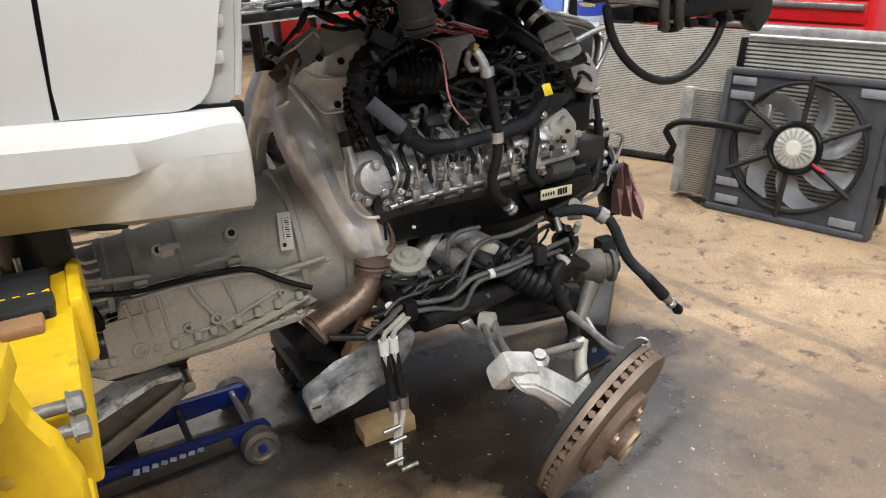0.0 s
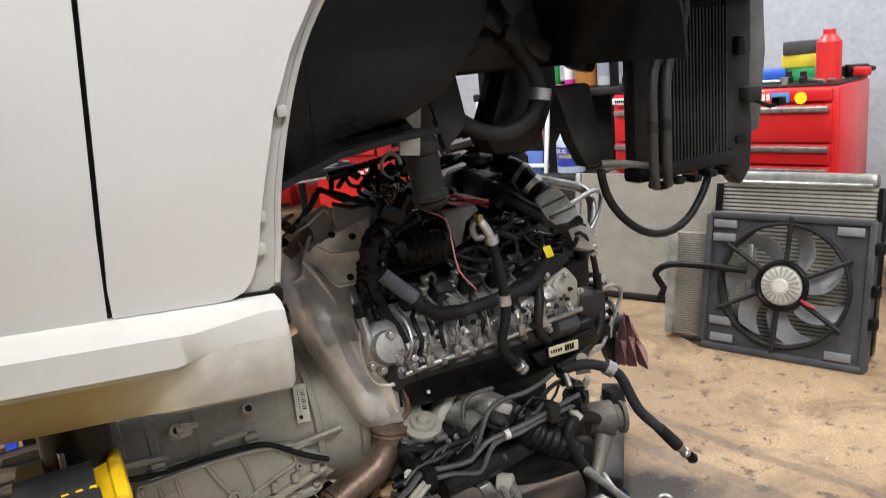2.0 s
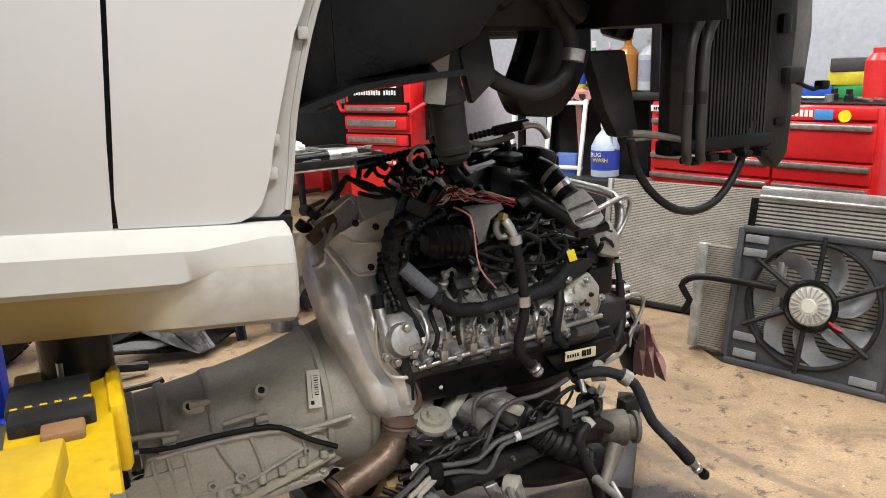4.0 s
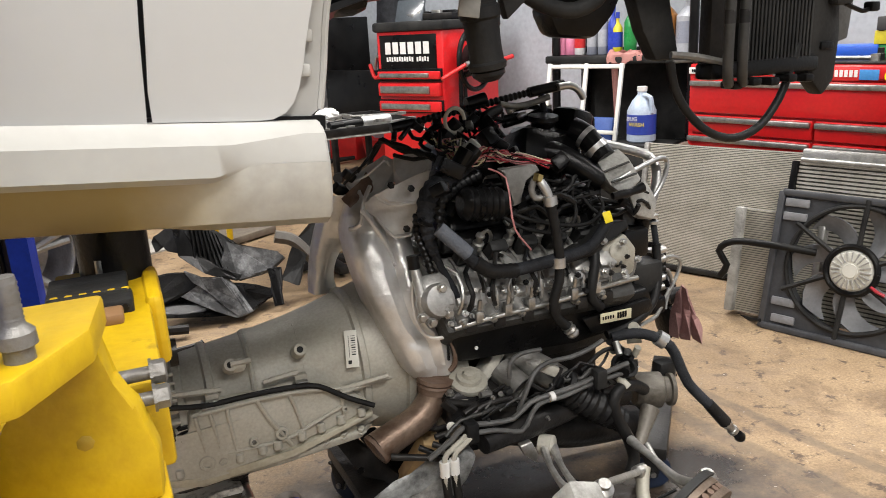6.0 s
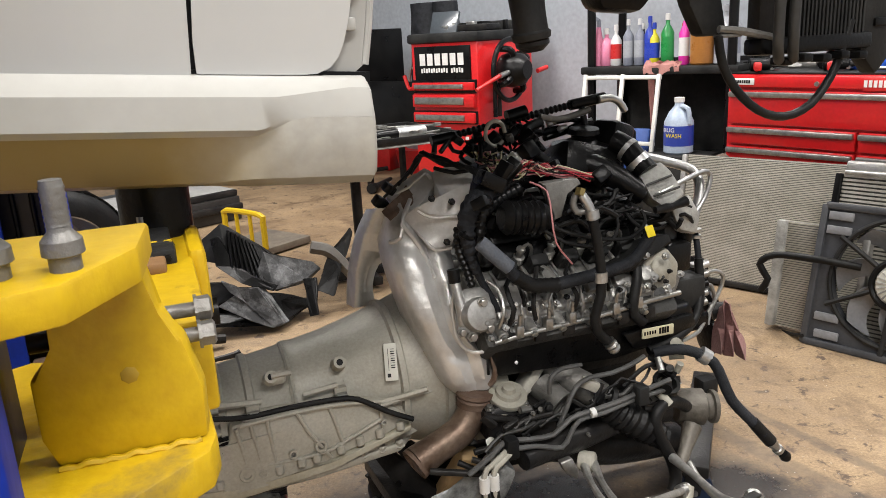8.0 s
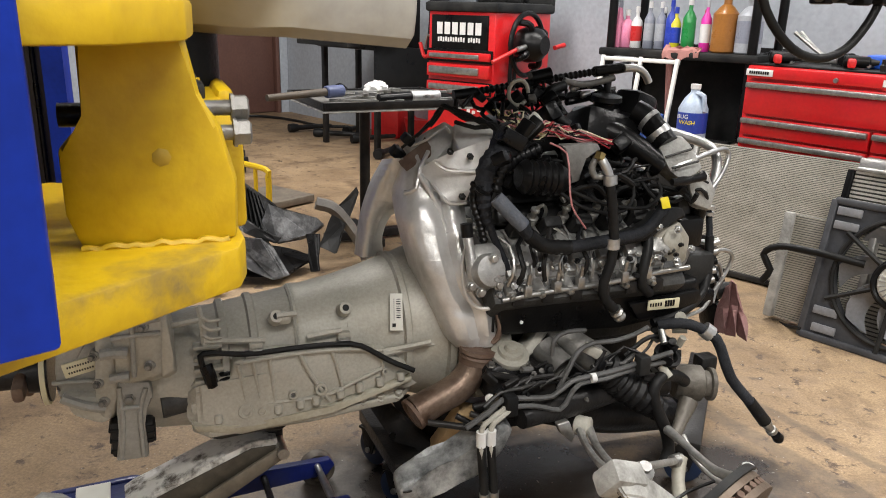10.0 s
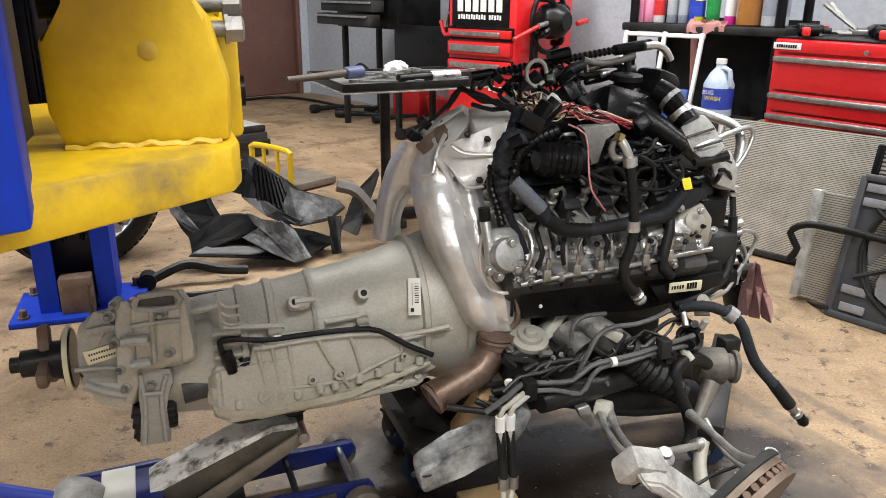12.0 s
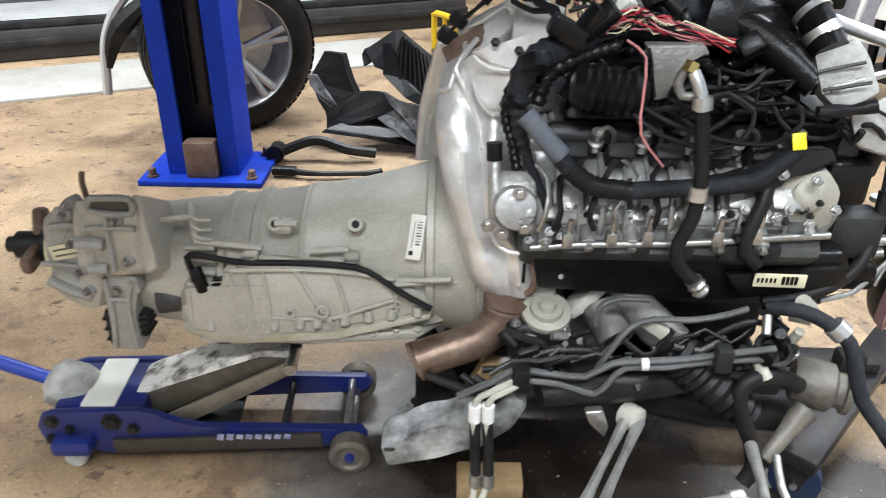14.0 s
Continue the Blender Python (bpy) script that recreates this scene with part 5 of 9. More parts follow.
    for pts, r in (([(-0.744, -0.209, 0.347), (-0.654, -0.209, 0.339), (-0.566, -0.209, 0.336), (-0.507, -0.209, 0.342), (-0.445, -0.209, 0.366), (-0.371, -0.209, 0.394)], 0.0055), ([(-0.742, -0.209, 0.457), (-0.734, -0.209, 0.404), (-0.727, -0.209, 0.344)], 0.005), ([(-0.706, -0.209, 0.461), (-0.698, -0.209, 0.406), (-0.691, -0.209, 0.344)], 0.005), ([(-0.664, -0.209, 0.461), (-0.659, -0.209, 0.408), (-0.654, -0.209, 0.341)], 0.005), ([(-0.590, -0.209, 0.469), (-0.564, -0.209, 0.409), (-0.536, -0.209, 0.360), (-0.513, -0.209, 0.320)], 0.006), ([(-0.506, -0.209, 0.463), (-0.492, -0.209, 0.419), (-0.479, -0.209, 0.358)], 0.005), ([(-0.370, -0.209, 0.443), (-0.368, -0.209, 0.393), (-0.365, -0.209, 0.356)], 0.005), ([(-0.731, -0.209, 0.461), (-0.619, -0.209, 0.467), (-0.488, -0.209, 0.464), (-0.370, -0.209, 0.447)], 0.006), ([(-0.368, -0.210, 0.434), (-0.318, -0.210, 0.440), (-0.261, -0.210, 0.445), (-0.209, -0.210, 0.447)], 0.007)):
        made("sump_rib", tube, CASTING, t, "", pts, r, 8)
    for q, r in (((-0.729, -0.207, 0.327), 0.020), ((-0.536, -0.207, 0.359), 0.017), ((-0.609, -0.207, 0.354), 0.012), ((-0.689, -0.207, 0.320), 0.011), ((-0.364, -0.207, 0.385), 0.009)):
        made("ring_boss", lathe, CASTING, t, "", q, (0, -1, 0.15), [(-0.02, r * 1.1), (0.010, r), (0.012, r * 0.9), (0.012, r * 0.55), (-0.004, r * 0.5)], 18)
        made("ring_bolt", rod, BRACKET, t, "", V(q) + V(0, 0.004, 0), V(q) + V(0, -0.006, 0.001), r * 0.42)
    bm = bmesh.new()
    slab(bm, [(-0.862, -0.218, 0.315), (-0.743, -0.218, 0.287), (-0.509, -0.218, 0.308), (-0.288, -0.218, 0.362), (-0.288, -0.218, 0.345), (-0.510, -0.218, 0.288), (-0.742, -0.218, 0.264), (-0.850, -0.218, 0.291)], (0.0, 0.04, 0.004), 0.005)
    part("pan_flange", bm, mat("pale_casting", (0.46, 0.44, 0.36), (0.33, 0.30, 0.22), 0.55, 0.1, 8, 0.2, 120), t, "pale lower flange of the sump")
    for q in ((-0.796, -0.214, 0.317), (-0.648, -0.214, 0.320), (-0.590, -0.214, 0.326), (-0.550, -0.214, 0.329), (-0.485, -0.214, 0.338), (-0.432, -0.214, 0.348), (-0.377, -0.214, 0.357), (-0.319, -0.214, 0.365)):
        made("flange_lug", rod, CASTING, t, "", V(q) - V(0, 0, 0.014), V(q) + V(0, 0.006, 0.012), 0.012, None, 12, 0.004)
    for i in range(5):
        made("case_fin", tube, CASTING, t, "", [V(p) - V(0, 0, 0.024 * i) for p in ((-0.819, -0.175, 0.581), (-0.802, -0.178, 0.569), (-0.775, -0.178, 0.570))], 0.0045, 6)
    for pts in ([(-0.824, -0.150, 0.598), (-0.818, -0.165, 0.558), (-0.817, -0.170, 0.500)], [(-0.816, -0.172, 0.513), (-0.752, -0.172, 0.507), (-0.669, -0.172, 0.498)], [(-0.561, -0.175, 0.494), (-0.510, -0.178, 0.501), (-0.473, -0.180, 0.504)], [(-0.365, -0.200, 0.440), (-0.307, -0.215, 0.450), (-0.242, -0.235, 0.466)], [(-0.636, -0.165, 0.558), (-0.586, -0.165, 0.559)], [(-0.897, -0.160, 0.559), (-0.821, -0.160, 0.569)]):
        made("case_rib", tube, CASTING, t, "", pts, 0.008, 6)
    for q in ((-0.693, -0.190, 0.480), (-0.466, -0.190, 0.481)):
        made("cable_clip", box, STEEL, t, "bright cable clip", q, (0.03, 0.026, 0.010), 0.003)
        made("clip_tower", box, CASTING, t, "", V(q) + V(0, 0.012, 0.008), (0.034, 0.02, 0.02), 0.004)
    # wiring along the side
    made("side_cable", tube, RUBBER, t, "black cable clipped along the case", [(-0.823, -0.200, 0.453), (-0.829, -0.205, 0.490), (-0.802, -0.200, 0.493), (-0.715, -0.200, 0.478), (-0.603, -0.200, 0.479), (-0.487, -0.205, 0.478), (-0.428, -0.210, 0.467), (-0.355, -0.220, 0.420), (-0.287, -0.230, 0.385)], 0.0075, 8)
    for u in (-0.705, -0.47):
        made("cable_clip", box, STEEL, t, "", (u, -0.185, 0.468), (0.035, 0.04, 0.012), 0.003)
    made("connector", lathe, BLACK, t, "black round connector", (-0.770, -0.170, 0.398), (0.3, -1, 0.1), [(0, 0.032), (0.025, 0.032), (0.03, 0.026), (0.035, 0.022)], 20)
    made("plug", tube, BLACK, t, "", [(-0.818, -0.200, 0.460), (-0.811, -0.205, 0.438), (-0.805, -0.200, 0.406)], 0.016, 8)
    # transfer case: a rounded rear body, a bolted middle flange, a front block with a dark pocket plate
    for nm, pts, d, r, label in (("transfer_case", [(-1.149, -0.200, 0.588), (-1.099, -0.200, 0.605), (-1.046, -0.200, 0.624), (-1.028, -0.200, 0.600), (-1.041, -0.200, 0.412), (-1.064, -0.200, 0.367), (-1.115, -0.200, 0.376), (-1.138, -0.200, 0.406), (-1.147, -0.200, 0.430), (-1.162, -0.200, 0.464)], (0.03, 0.17, -0.10), 0.030, "dusty grey transfer case"), ("case_joint", [(-1.054, -0.225, 0.631), (-1.022, -0.225, 0.638), (-1.011, -0.225, 0.608), (-1.022, -0.225, 0.421), (-1.045, -0.225, 0.365), (-1.064, -0.225, 0.372), (-1.068, -0.225, 0.429)], (0.02, 0.15, -0.085), 0.010, ""), ("case_front", [(-1.022, -0.235, 0.614), (-1.004, -0.235, 0.648), (-0.917, -0.235, 0.643), (-0.907, -0.235, 0.599), (-0.919, -0.235, 0.466), (-0.965, -0.235, 0.459), (-1.022, -0.235, 0.459)], (0.02, 0.13, -0.075), 0.014, ""), ("case_flange", [(-0.916, -0.228, 0.654), (-0.897, -0.228, 0.650), (-0.890, -0.228, 0.506), (-0.888, -0.228, 0.473), (-0.920, -0.228, 0.457), (-0.922, -0.228, 0.540)], (0.01, 0.13, -0.075), 0.007, ""), ("case_foot", [(-1.143, -0.222, 0.440), (-1.046, -0.222, 0.424), (-1.037, -0.222, 0.354), (-1.067, -0.222, 0.349), (-1.125, -0.222, 0.381)], (0.01, 0.14, 0.02), 0.016, "")):
        bm = bmesh.new()
        slab(bm, pts, d, r)
        part(nm, bm, CASTING if nm != "transfer_case" else GREYCASE, t, label)
    # flat dark plate: the pocket's shade is put into its colour
    made("pocket", slab, CASTING_DARK, t, "dark plate coloured as pocket shade", [(-0.995, -0.238, 0.642), (-0.921, -0.238, 0.643), (-0.923, -0.238, 0.613), (-1.001, -0.238, 0.618)], (0, 0.006, 0))
    for pts, r in (([(-0.999, -0.240, 0.646), (-0.917, -0.240, 0.646), (-0.917, -0.240, 0.612), (-1.005, -0.240, 0.616), (-0.999, -0.240, 0.646)], 0.008), ([(-1.118, -0.205, 0.558), (-1.080, -0.205, 0.564), (-1.043, -0.205, 0.564)], 0.010), ([(-1.047, -0.242, 0.539), (-1.018, -0.242, 0.540), (-0.989, -0.242, 0.536)], 0.014), ([(-1.032, -0.242, 0.476), (-1.008, -0.242, 0.478), (-0.990, -0.242, 0.478)], 0.012), ([(-0.974, -0.240, 0.610), (-0.977, -0.240, 0.539), (-0.979, -0.240, 0.474)], 0.006), ([(-1.021, -0.240, 0.574), (-0.968, -0.240, 0.578), (-0.914, -0.240, 0.576)], 0.007), ([(-1.158, -0.205, 0.466), (-1.104, -0.205, 0.463), (-1.048, -0.205, 0.457)], 0.006), ([(-1.139, -0.226, 0.436), (-1.096, -0.226, 0.411), (-1.050, -0.226, 0.394)], 0.012)):
        made("case_rib", tube, GREYCASE, t, "", pts, r, 8)
    for q, r in (((-1.055, -0.228, 0.599), 0.015), ((-1.052, -0.228, 0.530), 0.014), ((-1.049, -0.228, 0.460), 0.013), ((-1.041, -0.228, 0.411), 0.014), ((-0.941, -0.238, 0.593), 0.014), ((-0.934, -0.238, 0.494), 0.014), ((-1.042, -0.228, 0.625), 0.013)):
        made("case_boss", rod, GREYCASE, t, "", V(q) + V(0, 0.03, 0), V(q) + V(-0.012, -0.004, 0.002), r, r * 0.9, 14, 0.004)
        bolt(t, V(q) + V(-0.012, -0.004, 0.002), (-0.3, -1, 0.1), r * 0.5, 0.012, BRACKET)
    lt2 = Euler((0, radians(-12), 0)).to_matrix()
    lab2 = made("type_label", box, LABELY, t, "yellowed type label", (-1.095, -0.204, 0.499), (0.075, 0.006, 0.036), 0.002, lt2)
    for row in (-1, 1):
        for i in range(10):
            made("print_bar", box, BLACKGREY, lab2, "", V((-1.095, -0.204, 0.499)) + lt2 @ V(-0.026 + 0.0058 * i, -0.0035, 0.007 * row), (0.0030, 0.002, 0.0045), 0, lt2)
    made("output_shaft", lathe, DARKSTEEL, t, "rusty output flange", (-1.18, -0.045, 0.425), (-1, 0, 0), [(0, 0.075), (0.02, 0.075), (0.022, 0.05), (0.05, 0.048), (0.05, 0.035), (0.12, 0.034), (0.125, 0.02), (0.145, 0.02)], 20)
    for i in range(3):
        a = 2.1 * i + 1.2
        made("flange_arm", box, RUSTDARK, t, "", (-1.245, -0.045 + 0.05 * math.cos(a), 0.425 + 0.05 * math.sin(a)), (0.03, 0.045, 0.085), 0.012, Euler((a - 1.57, 0, 0)).to_matrix())
    made("seal_ring", lathe, LABELY, t, "", (-1.185, -0.045, 0.425), (-1, 0, 0), [(0, 0.082), (0.012, 0.082)], 24)
    made("case_back", box, CASTING, t, "", (-1.02, 0.0, 0.40), (0.24, 0.18, 0.17), 0.05)
    # support bracket hanging down
    bm = bmesh.new()
    slab(bm, [(-1.021, -0.215, 0.455), (-0.949, -0.215, 0.443), (-0.943, -0.215, 0.400), (-0.966, -0.215, 0.374), (-0.968, -0.215, 0.332), (-0.966, -0.215, 0.240), (-1.040, -0.215, 0.241), (-1.028, -0.215, 0.325), (-1.027, -0.215, 0.383)], (0, 0.06, 0), 0.006)
    part("support_bracket", bm, GREYCASE, t, "cast bracket hanging below")
    for pts in ([(-1.017, -0.218, 0.44), (-1.016, -0.218, 0.34), (-1.028, -0.218, 0.25)], [(-0.958, -0.218, 0.43), (-0.976, -0.218, 0.37), (-0.977, -0.218, 0.25)], [(-1.016, -0.218, 0.385), (-0.974, -0.218, 0.383)]):
        made("bracket_rib", tube, GREYCASE, t, "", pts, 0.006, 8)
    bolt(t, V((-0.997, -0.216, 0.405)), (0, -1, 0), 0.010, 0.010, BRACKET)
    for q, s in (((-1.034, -0.178, 0.292), (0.030, 0.05, 0.095)), ((-0.962, -0.178, 0.300), (0.026, 0.05, 0.060))):
        made("rubber_mount", box, BLACKGREY, t, "black rubber mount", q, s, 0.008)
        for k in (-1, 0, 1):
            made("mount_rib", box, RUBBER, t, "", V(q) + V(0, -0.002, k * s[2] * 0.3), (s[0] + 0.006, s[1] + 0.006, 0.008), 0.003)
    made("shaft_tube", rod, CASTING_DARK, t, "", (-0.93, -0.16, 0.35), (-0.80, -0.14, 0.36), 0.035)
    made("tail_pipe_bit", tube, RUSTDARK, t, "", [(-1.13, 0.0, 0.52), (-1.135, 0.0, 0.57), (-1.13, 0, 0.6)], 0.007, 6)


build_gearbox()


def build_engine():
    t = thing("engine", "removed eight cylinder car engine with hoses and wiring", "engine", ENGINE_AT)
    rng = random.Random(21)
    made("block", box, CASTING_DARK, t, "dark engine block", (0.28, 0.04, 0.54), (0.60, 0.40, 0.36), 0.03)
    made("oil_sump", box, DARKSTEEL, t, "", (0.25, 0.02, 0.31), (0.5, 0.30, 0.14), 0.03)
    made("rear_plate", box, CASTING_DARK, t, "", (-0.02, 0.0, 0.5), (0.06, 0.46, 0.42), 0.03)
    tilt = Euler((radians(-42), 0, 0)).to_matrix()
    # near cylinder bank: dark head, then the bright cam cover along it
    made("cylinder_head", box, CASTING_DARK, t, "", (0.19, -0.20, 0.60), (0.60, 0.20, 0.20), 0.02, tilt)
    bm = bmesh.new()
    ringed(bm, [[V(u, a, b + 0.012 * (u - 0.2)) for a, b in ((-0.19, 0.755), (-0.235, 0.745), (-0.275, 0.715), (-0.30, 0.675), (-0.305, 0.64), (-0.29, 0.615), (-0.2, 0.60))] for u in (-0.115, -0.10, 0.0, 0.1, 0.2, 0.3, 0.40, 0.42)])
    bmesh.ops.bevel(bm, geom=bm.edges[:], offset=0.005, segments=2, affect="EDGES")
    part("cam_cover", bm, ALU_MATT, t, "bright cast cam cover")
    arc = [(-0.215, 0.757), (-0.262, 0.738), (-0.300, 0.70), (-0.314, 0.655), (-0.306, 0.615)]
    for i in range(12):
        u = -0.085 + 0.045 * i
        made("cover_rib", tube, ALU_MATT, t, "", [(u, a, b + 0.012 * (u - 0.2)) for a, b in arc], 0.0035 if i % 3 else 0.007, 8)
    for i in range(6):
        u = -0.06 + 0.085 * i
        made("cover_boss", rod, ALU_MATT, t, "", (u, -0.29, 0.632), (u, -0.335, 0.612), 0.017, 0.015, 12, 0.003)
        bolt(t, (u, -0.335, 0.612), (0, -0.9, -0.4), 0.009, 0.012)
        made("cover_step", box, ALU_MATT, t, "", (u + 0.04, -0.283, 0.695), (0.058, 0.045, 0.055), 0.009, tilt)
        made("cover_step", box, ALU_MATT, t, "", (u + 0.01, -0.296, 0.662), (0.03, 0.03, 0.035), 0.006, tilt)
        # solid dark bar coloured as the shade between two steps
        made("cover_gap", box, CASTING_DARK, t, "", (u + 0.078, -0.287, 0.70), (0.008, 0.03, 0.06), 0.002, tilt)
        bolt(t, (u + 0.04, -0.322, 0.690), (0, -0.8, 0.5), 0.007, 0.010)
        made("hold_down", box, DARKSTEEL, t, "", (u + 0.02, -0.33, 0.60), (0.035, 0.02, 0.035), 0.005)
    made("rear_cover", box, ALU_MATT, t, "", (-0.117, -0.280, 0.679), (0.075, 0.10, 0.10), 0.014, tilt)
    made("cover_cap", lathe, ALU_MATT, t, "", (-0.124, -0.310, 0.679), (0.1, -0.9, 0.3), [(0, 0.045), (0.02, 0.045), (0.03, 0.04), (0.034, 0.02)], 22)
    made("cover_tower", tube, ALU_MATT, t, "", [(-0.153, -0.310, 0.640), (-0.160, -0.300, 0.698), (-0.163, -0.270, 0.764)], [0.0185, 0.0151, 0.0126], 10)
    made("tower_plug", rod, BLACK, t, "", (-0.163, -0.270, 0.761), (-0.165, -0.265, 0.795), 0.016)
    for q in ((-0.173, -0.330, 0.649), (-0.146, -0.330, 0.631), (-0.103, -0.340, 0.650), (-0.115, -0.330, 0.718)):
        bolt(t, q, (0, -0.9, 0.1), 0.010, 0.014)
    made("fuel_rail", tube, STEEL, t, "bright rail pipe along the head", [(-0.088, -0.335, 0.603), (0.032, -0.335, 0.613), (0.199, -0.335, 0.619), (0.386, -0.330, 0.633), (0.495, -0.320, 0.636)], 0.0078, 10)
    for q in ((-0.017, -0.335, 0.623), (0.068, -0.335, 0.627), (0.138, -0.335, 0.632), (0.272, -0.335, 0.634), (0.349, -0.330, 0.637)):
        made("rail_clamp", box, STEEL, t, "", q, (0.022, 0.024, 0.034), 0.005)
        made("rail_pin", rod, STEEL, t, "", q, V(q) + V(0.004, -0.004, 0.045), 0.006)
    bm = bmesh.new()
    slab(bm, [(0.404, -0.290, 0.746), (0.475, -0.290, 0.763), (0.516, -0.290, 0.714), (0.515, -0.290, 0.637), (0.454, -0.290, 0.613), (0.389, -0.290, 0.653), (0.379, -0.290, 0.706)], (0, 0.06, 0.0), 0.014)
    part("end_cover", bm, CASTING, t, "cast front cover of the bank")
    made("cover_hump", lathe, CASTING, t, "", (0.449, -0.292, 0.709), (0.1, -0.9, 0.3), [(-0.02, 0.036), (0.006, 0.034), (0.014, 0.026), (0.017, 0.01)], 20)
    for q in ((0.377, -0.320, 0.763), (0.442, -0.320, 0.750), (0.384, -0.320, 0.673), (0.448, -0.320, 0.660)):
        bolt(t, q, (0.1, -0.9, 0.25), 0.008, 0.012)
    made("end_bracket", tube, BRACKET, t, "", [(0.413, -0.290, 0.637), (0.465, -0.290, 0.598), (0.505, -0.280, 0.642), (0.514, -0.280, 0.675)], 0.0098, 8)
    # black exhaust cover below the bank, with its label
    bm = bmesh.new()
    slab(bm, [(-0.087, -0.315, 0.600), (0.086, -0.315, 0.575), (0.297, -0.310, 0.577), (0.554, -0.300, 0.592), (0.586, -0.290, 0.524), (0.529, -0.280, 0.465), (0.310, -0.280, 0.458), (0.106, -0.290, 0.476), (-0.067, -0.300, 0.483)], (0, 0.10, 0), 0.016)
    part("exhaust_cover", bm, BLACK, t, "black exhaust manifold cover")
    bm = bmesh.new()
    slab(bm, [(0.311, -0.322, 0.543), (0.550, -0.312, 0.559), (0.566, -0.310, 0.529), (0.523, -0.310, 0.490), (0.347, -0.318, 0.490)], (0, 0.02, 0), 0.006)
    part("label_plate", bm, BLACK, t, "black label carrier")
    made("cover_stud", rod, ALU, t, "", (-0.016, -0.312, 0.525), (-0.021, -0.322, 0.530), 0.005)
    lt = Euler((0, radians(1), 0)).to_matrix()
    lab = made("code_label", box, LABELY, t, "pale code label", (0.418, -0.328, 0.536), (0.105, 0.006, 0.03), 0.002, lt)
    for i in range(9):
        made("print_bar", box, BLACK, lab, "", V((0.415, -0.332, 0.538)) + V(-0.042 + 0.0085 * i + (0.008 if i > 4 else 0), 0, 0), (0.004 if i < 5 else 0.006, 0.002, 0.010 if i < 5 else 0.018))
    # silver heat shields round the turbo pipes: a broad creased front leg and a narrower rear one
    front = [(-0.26, 0.0, 0.915, -0.152, -0.03, 0.945, 0.030), (-0.275, -0.07, 0.858, -0.117, -0.10, 0.835, 0.040), (-0.284, -0.13, 0.796, -0.119, -0.16, 0.752, 0.040), (-0.268, -0.17, 0.698, -0.12, -0.20, 0.677, 0.040),
             (-0.246, -0.20, 0.611, -0.11, -0.23, 0.603, 0.042), (-0.219, -0.225, 0.529, -0.07, -0.255, 0.547, 0.045), (-0.198, -0.24, 0.475, -0.065, -0.27, 0.478, 0.042), (-0.172, -0.242, 0.443, -0.073, -0.272, 0.446, 0.02)]
    rear = [(-0.284, 0.0, 0.919, -0.185, 0.0, 0.90, 0.03), (-0.308, 0.05, 0.842, -0.228, 0.05, 0.77, 0.03), (-0.325, 0.09, 0.751, -0.262, 0.09, 0.729, 0.022), (-0.336, 0.11, 0.67, -0.28, 0.11, 0.666, 0.02), (-0.34, 0.12, 0.60, -0.274, 0.12, 0.60, 0.02)]
    for nm, legs, deep, fold, label in (("heat_shield", front, 0.11, (0.0, 0.62, 0.86, 0.94, 1.0, 0.72, 0.56, 0.86, 0.92, 0.60, 0.0), "dented silver exhaust heat shield"),
                                        ("heat_shield", rear, 0.10, (0.0, 0.5, 0.85, 1.0, 0.95, 0.8, 0.9, 0.75, 0.5, 0.25, 0.0), "bent silver rear heat shield")):
        left = curve_points([q[:3] for q in legs], 0.02)
        right = curve_points([q[3:6] for q in legs], 0.02)
        k = 36
        rings = []
        for i in range(k):
            f = i / (k - 1)
            a, b = left[round(f * (len(left) - 1))], right[round(f * (len(right) - 1))]
            g = f * (len(legs) - 1)
            lo = legs[min(int(g), len(legs) - 2)][6]
            swell = lo + (legs[min(int(g) + 1, len(legs) - 1)][6] - lo) * (g - min(int(g), len(legs) - 2))
            out = V(-0.25, -1, 0.30).normalized()
            ring = [a + V(0, deep, -0.02)] + [a.lerp(b, j / 10) + out * fold[j] * swell for j in range(11)] + [b + V(0, deep, -0.02)]
            rings.append([q + out * (0.014 * noise.noise(q * 8) + 0.007 * noise.noise(q * 19) + 0.003 * noise.noise(q * 45)) for q in ring])
        bm = bmesh.new()
        ringed(bm, rings)
        part(nm, bm, SHIELD, t, label)
    for pts, r in (([(-0.155, -0.262, 0.735), (-0.168, -0.262, 0.715), (-0.172, -0.266, 0.66), (-0.165, -0.276, 0.61), (-0.146, -0.288, 0.578), (-0.115, -0.298, 0.569), (-0.085, -0.30, 0.574)], 0.0055), ([(-0.245, -0.115, 0.895), (-0.225, -0.135, 0.86), (-0.195, -0.15, 0.80), (-0.185, -0.185, 0.75)], 0.006), ([(-0.278, -0.10, 0.845), (-0.255, -0.125, 0.86), (-0.235, -0.10, 0.91), (-0.20, -0.06, 0.945)], 0.006)):
        made("shield_bead", tube, SHIELD, t, "", pts, r, 8)
    # black bar on the shield, painted as a shaded slot
    made("slot", box, BLACK, t, "", (-0.094, -0.302, 0.525), (0.007, 0.008, 0.045), 0.002)
    made("shield_edge", tube, RUSTDARK, t, "burnt ragged edge of the shield", [(-0.075, -0.285, 0.545), (-0.068, -0.29, 0.51), (-0.072, -0.285, 0.475), (-0.085, -0.28, 0.462)], 0.008, 6)
    bm = bmesh.new()
    sheet(bm, [[(-0.275, -0.03, 0.915), (-0.25, -0.03, 0.935), (-0.215, -0.02, 0.955), (-0.19, 0.0, 0.975)], [(-0.262, -0.06, 0.893), (-0.235, -0.065, 0.90), (-0.205, -0.06, 0.915), (-0.18, -0.045, 0.935)]], 0.005)
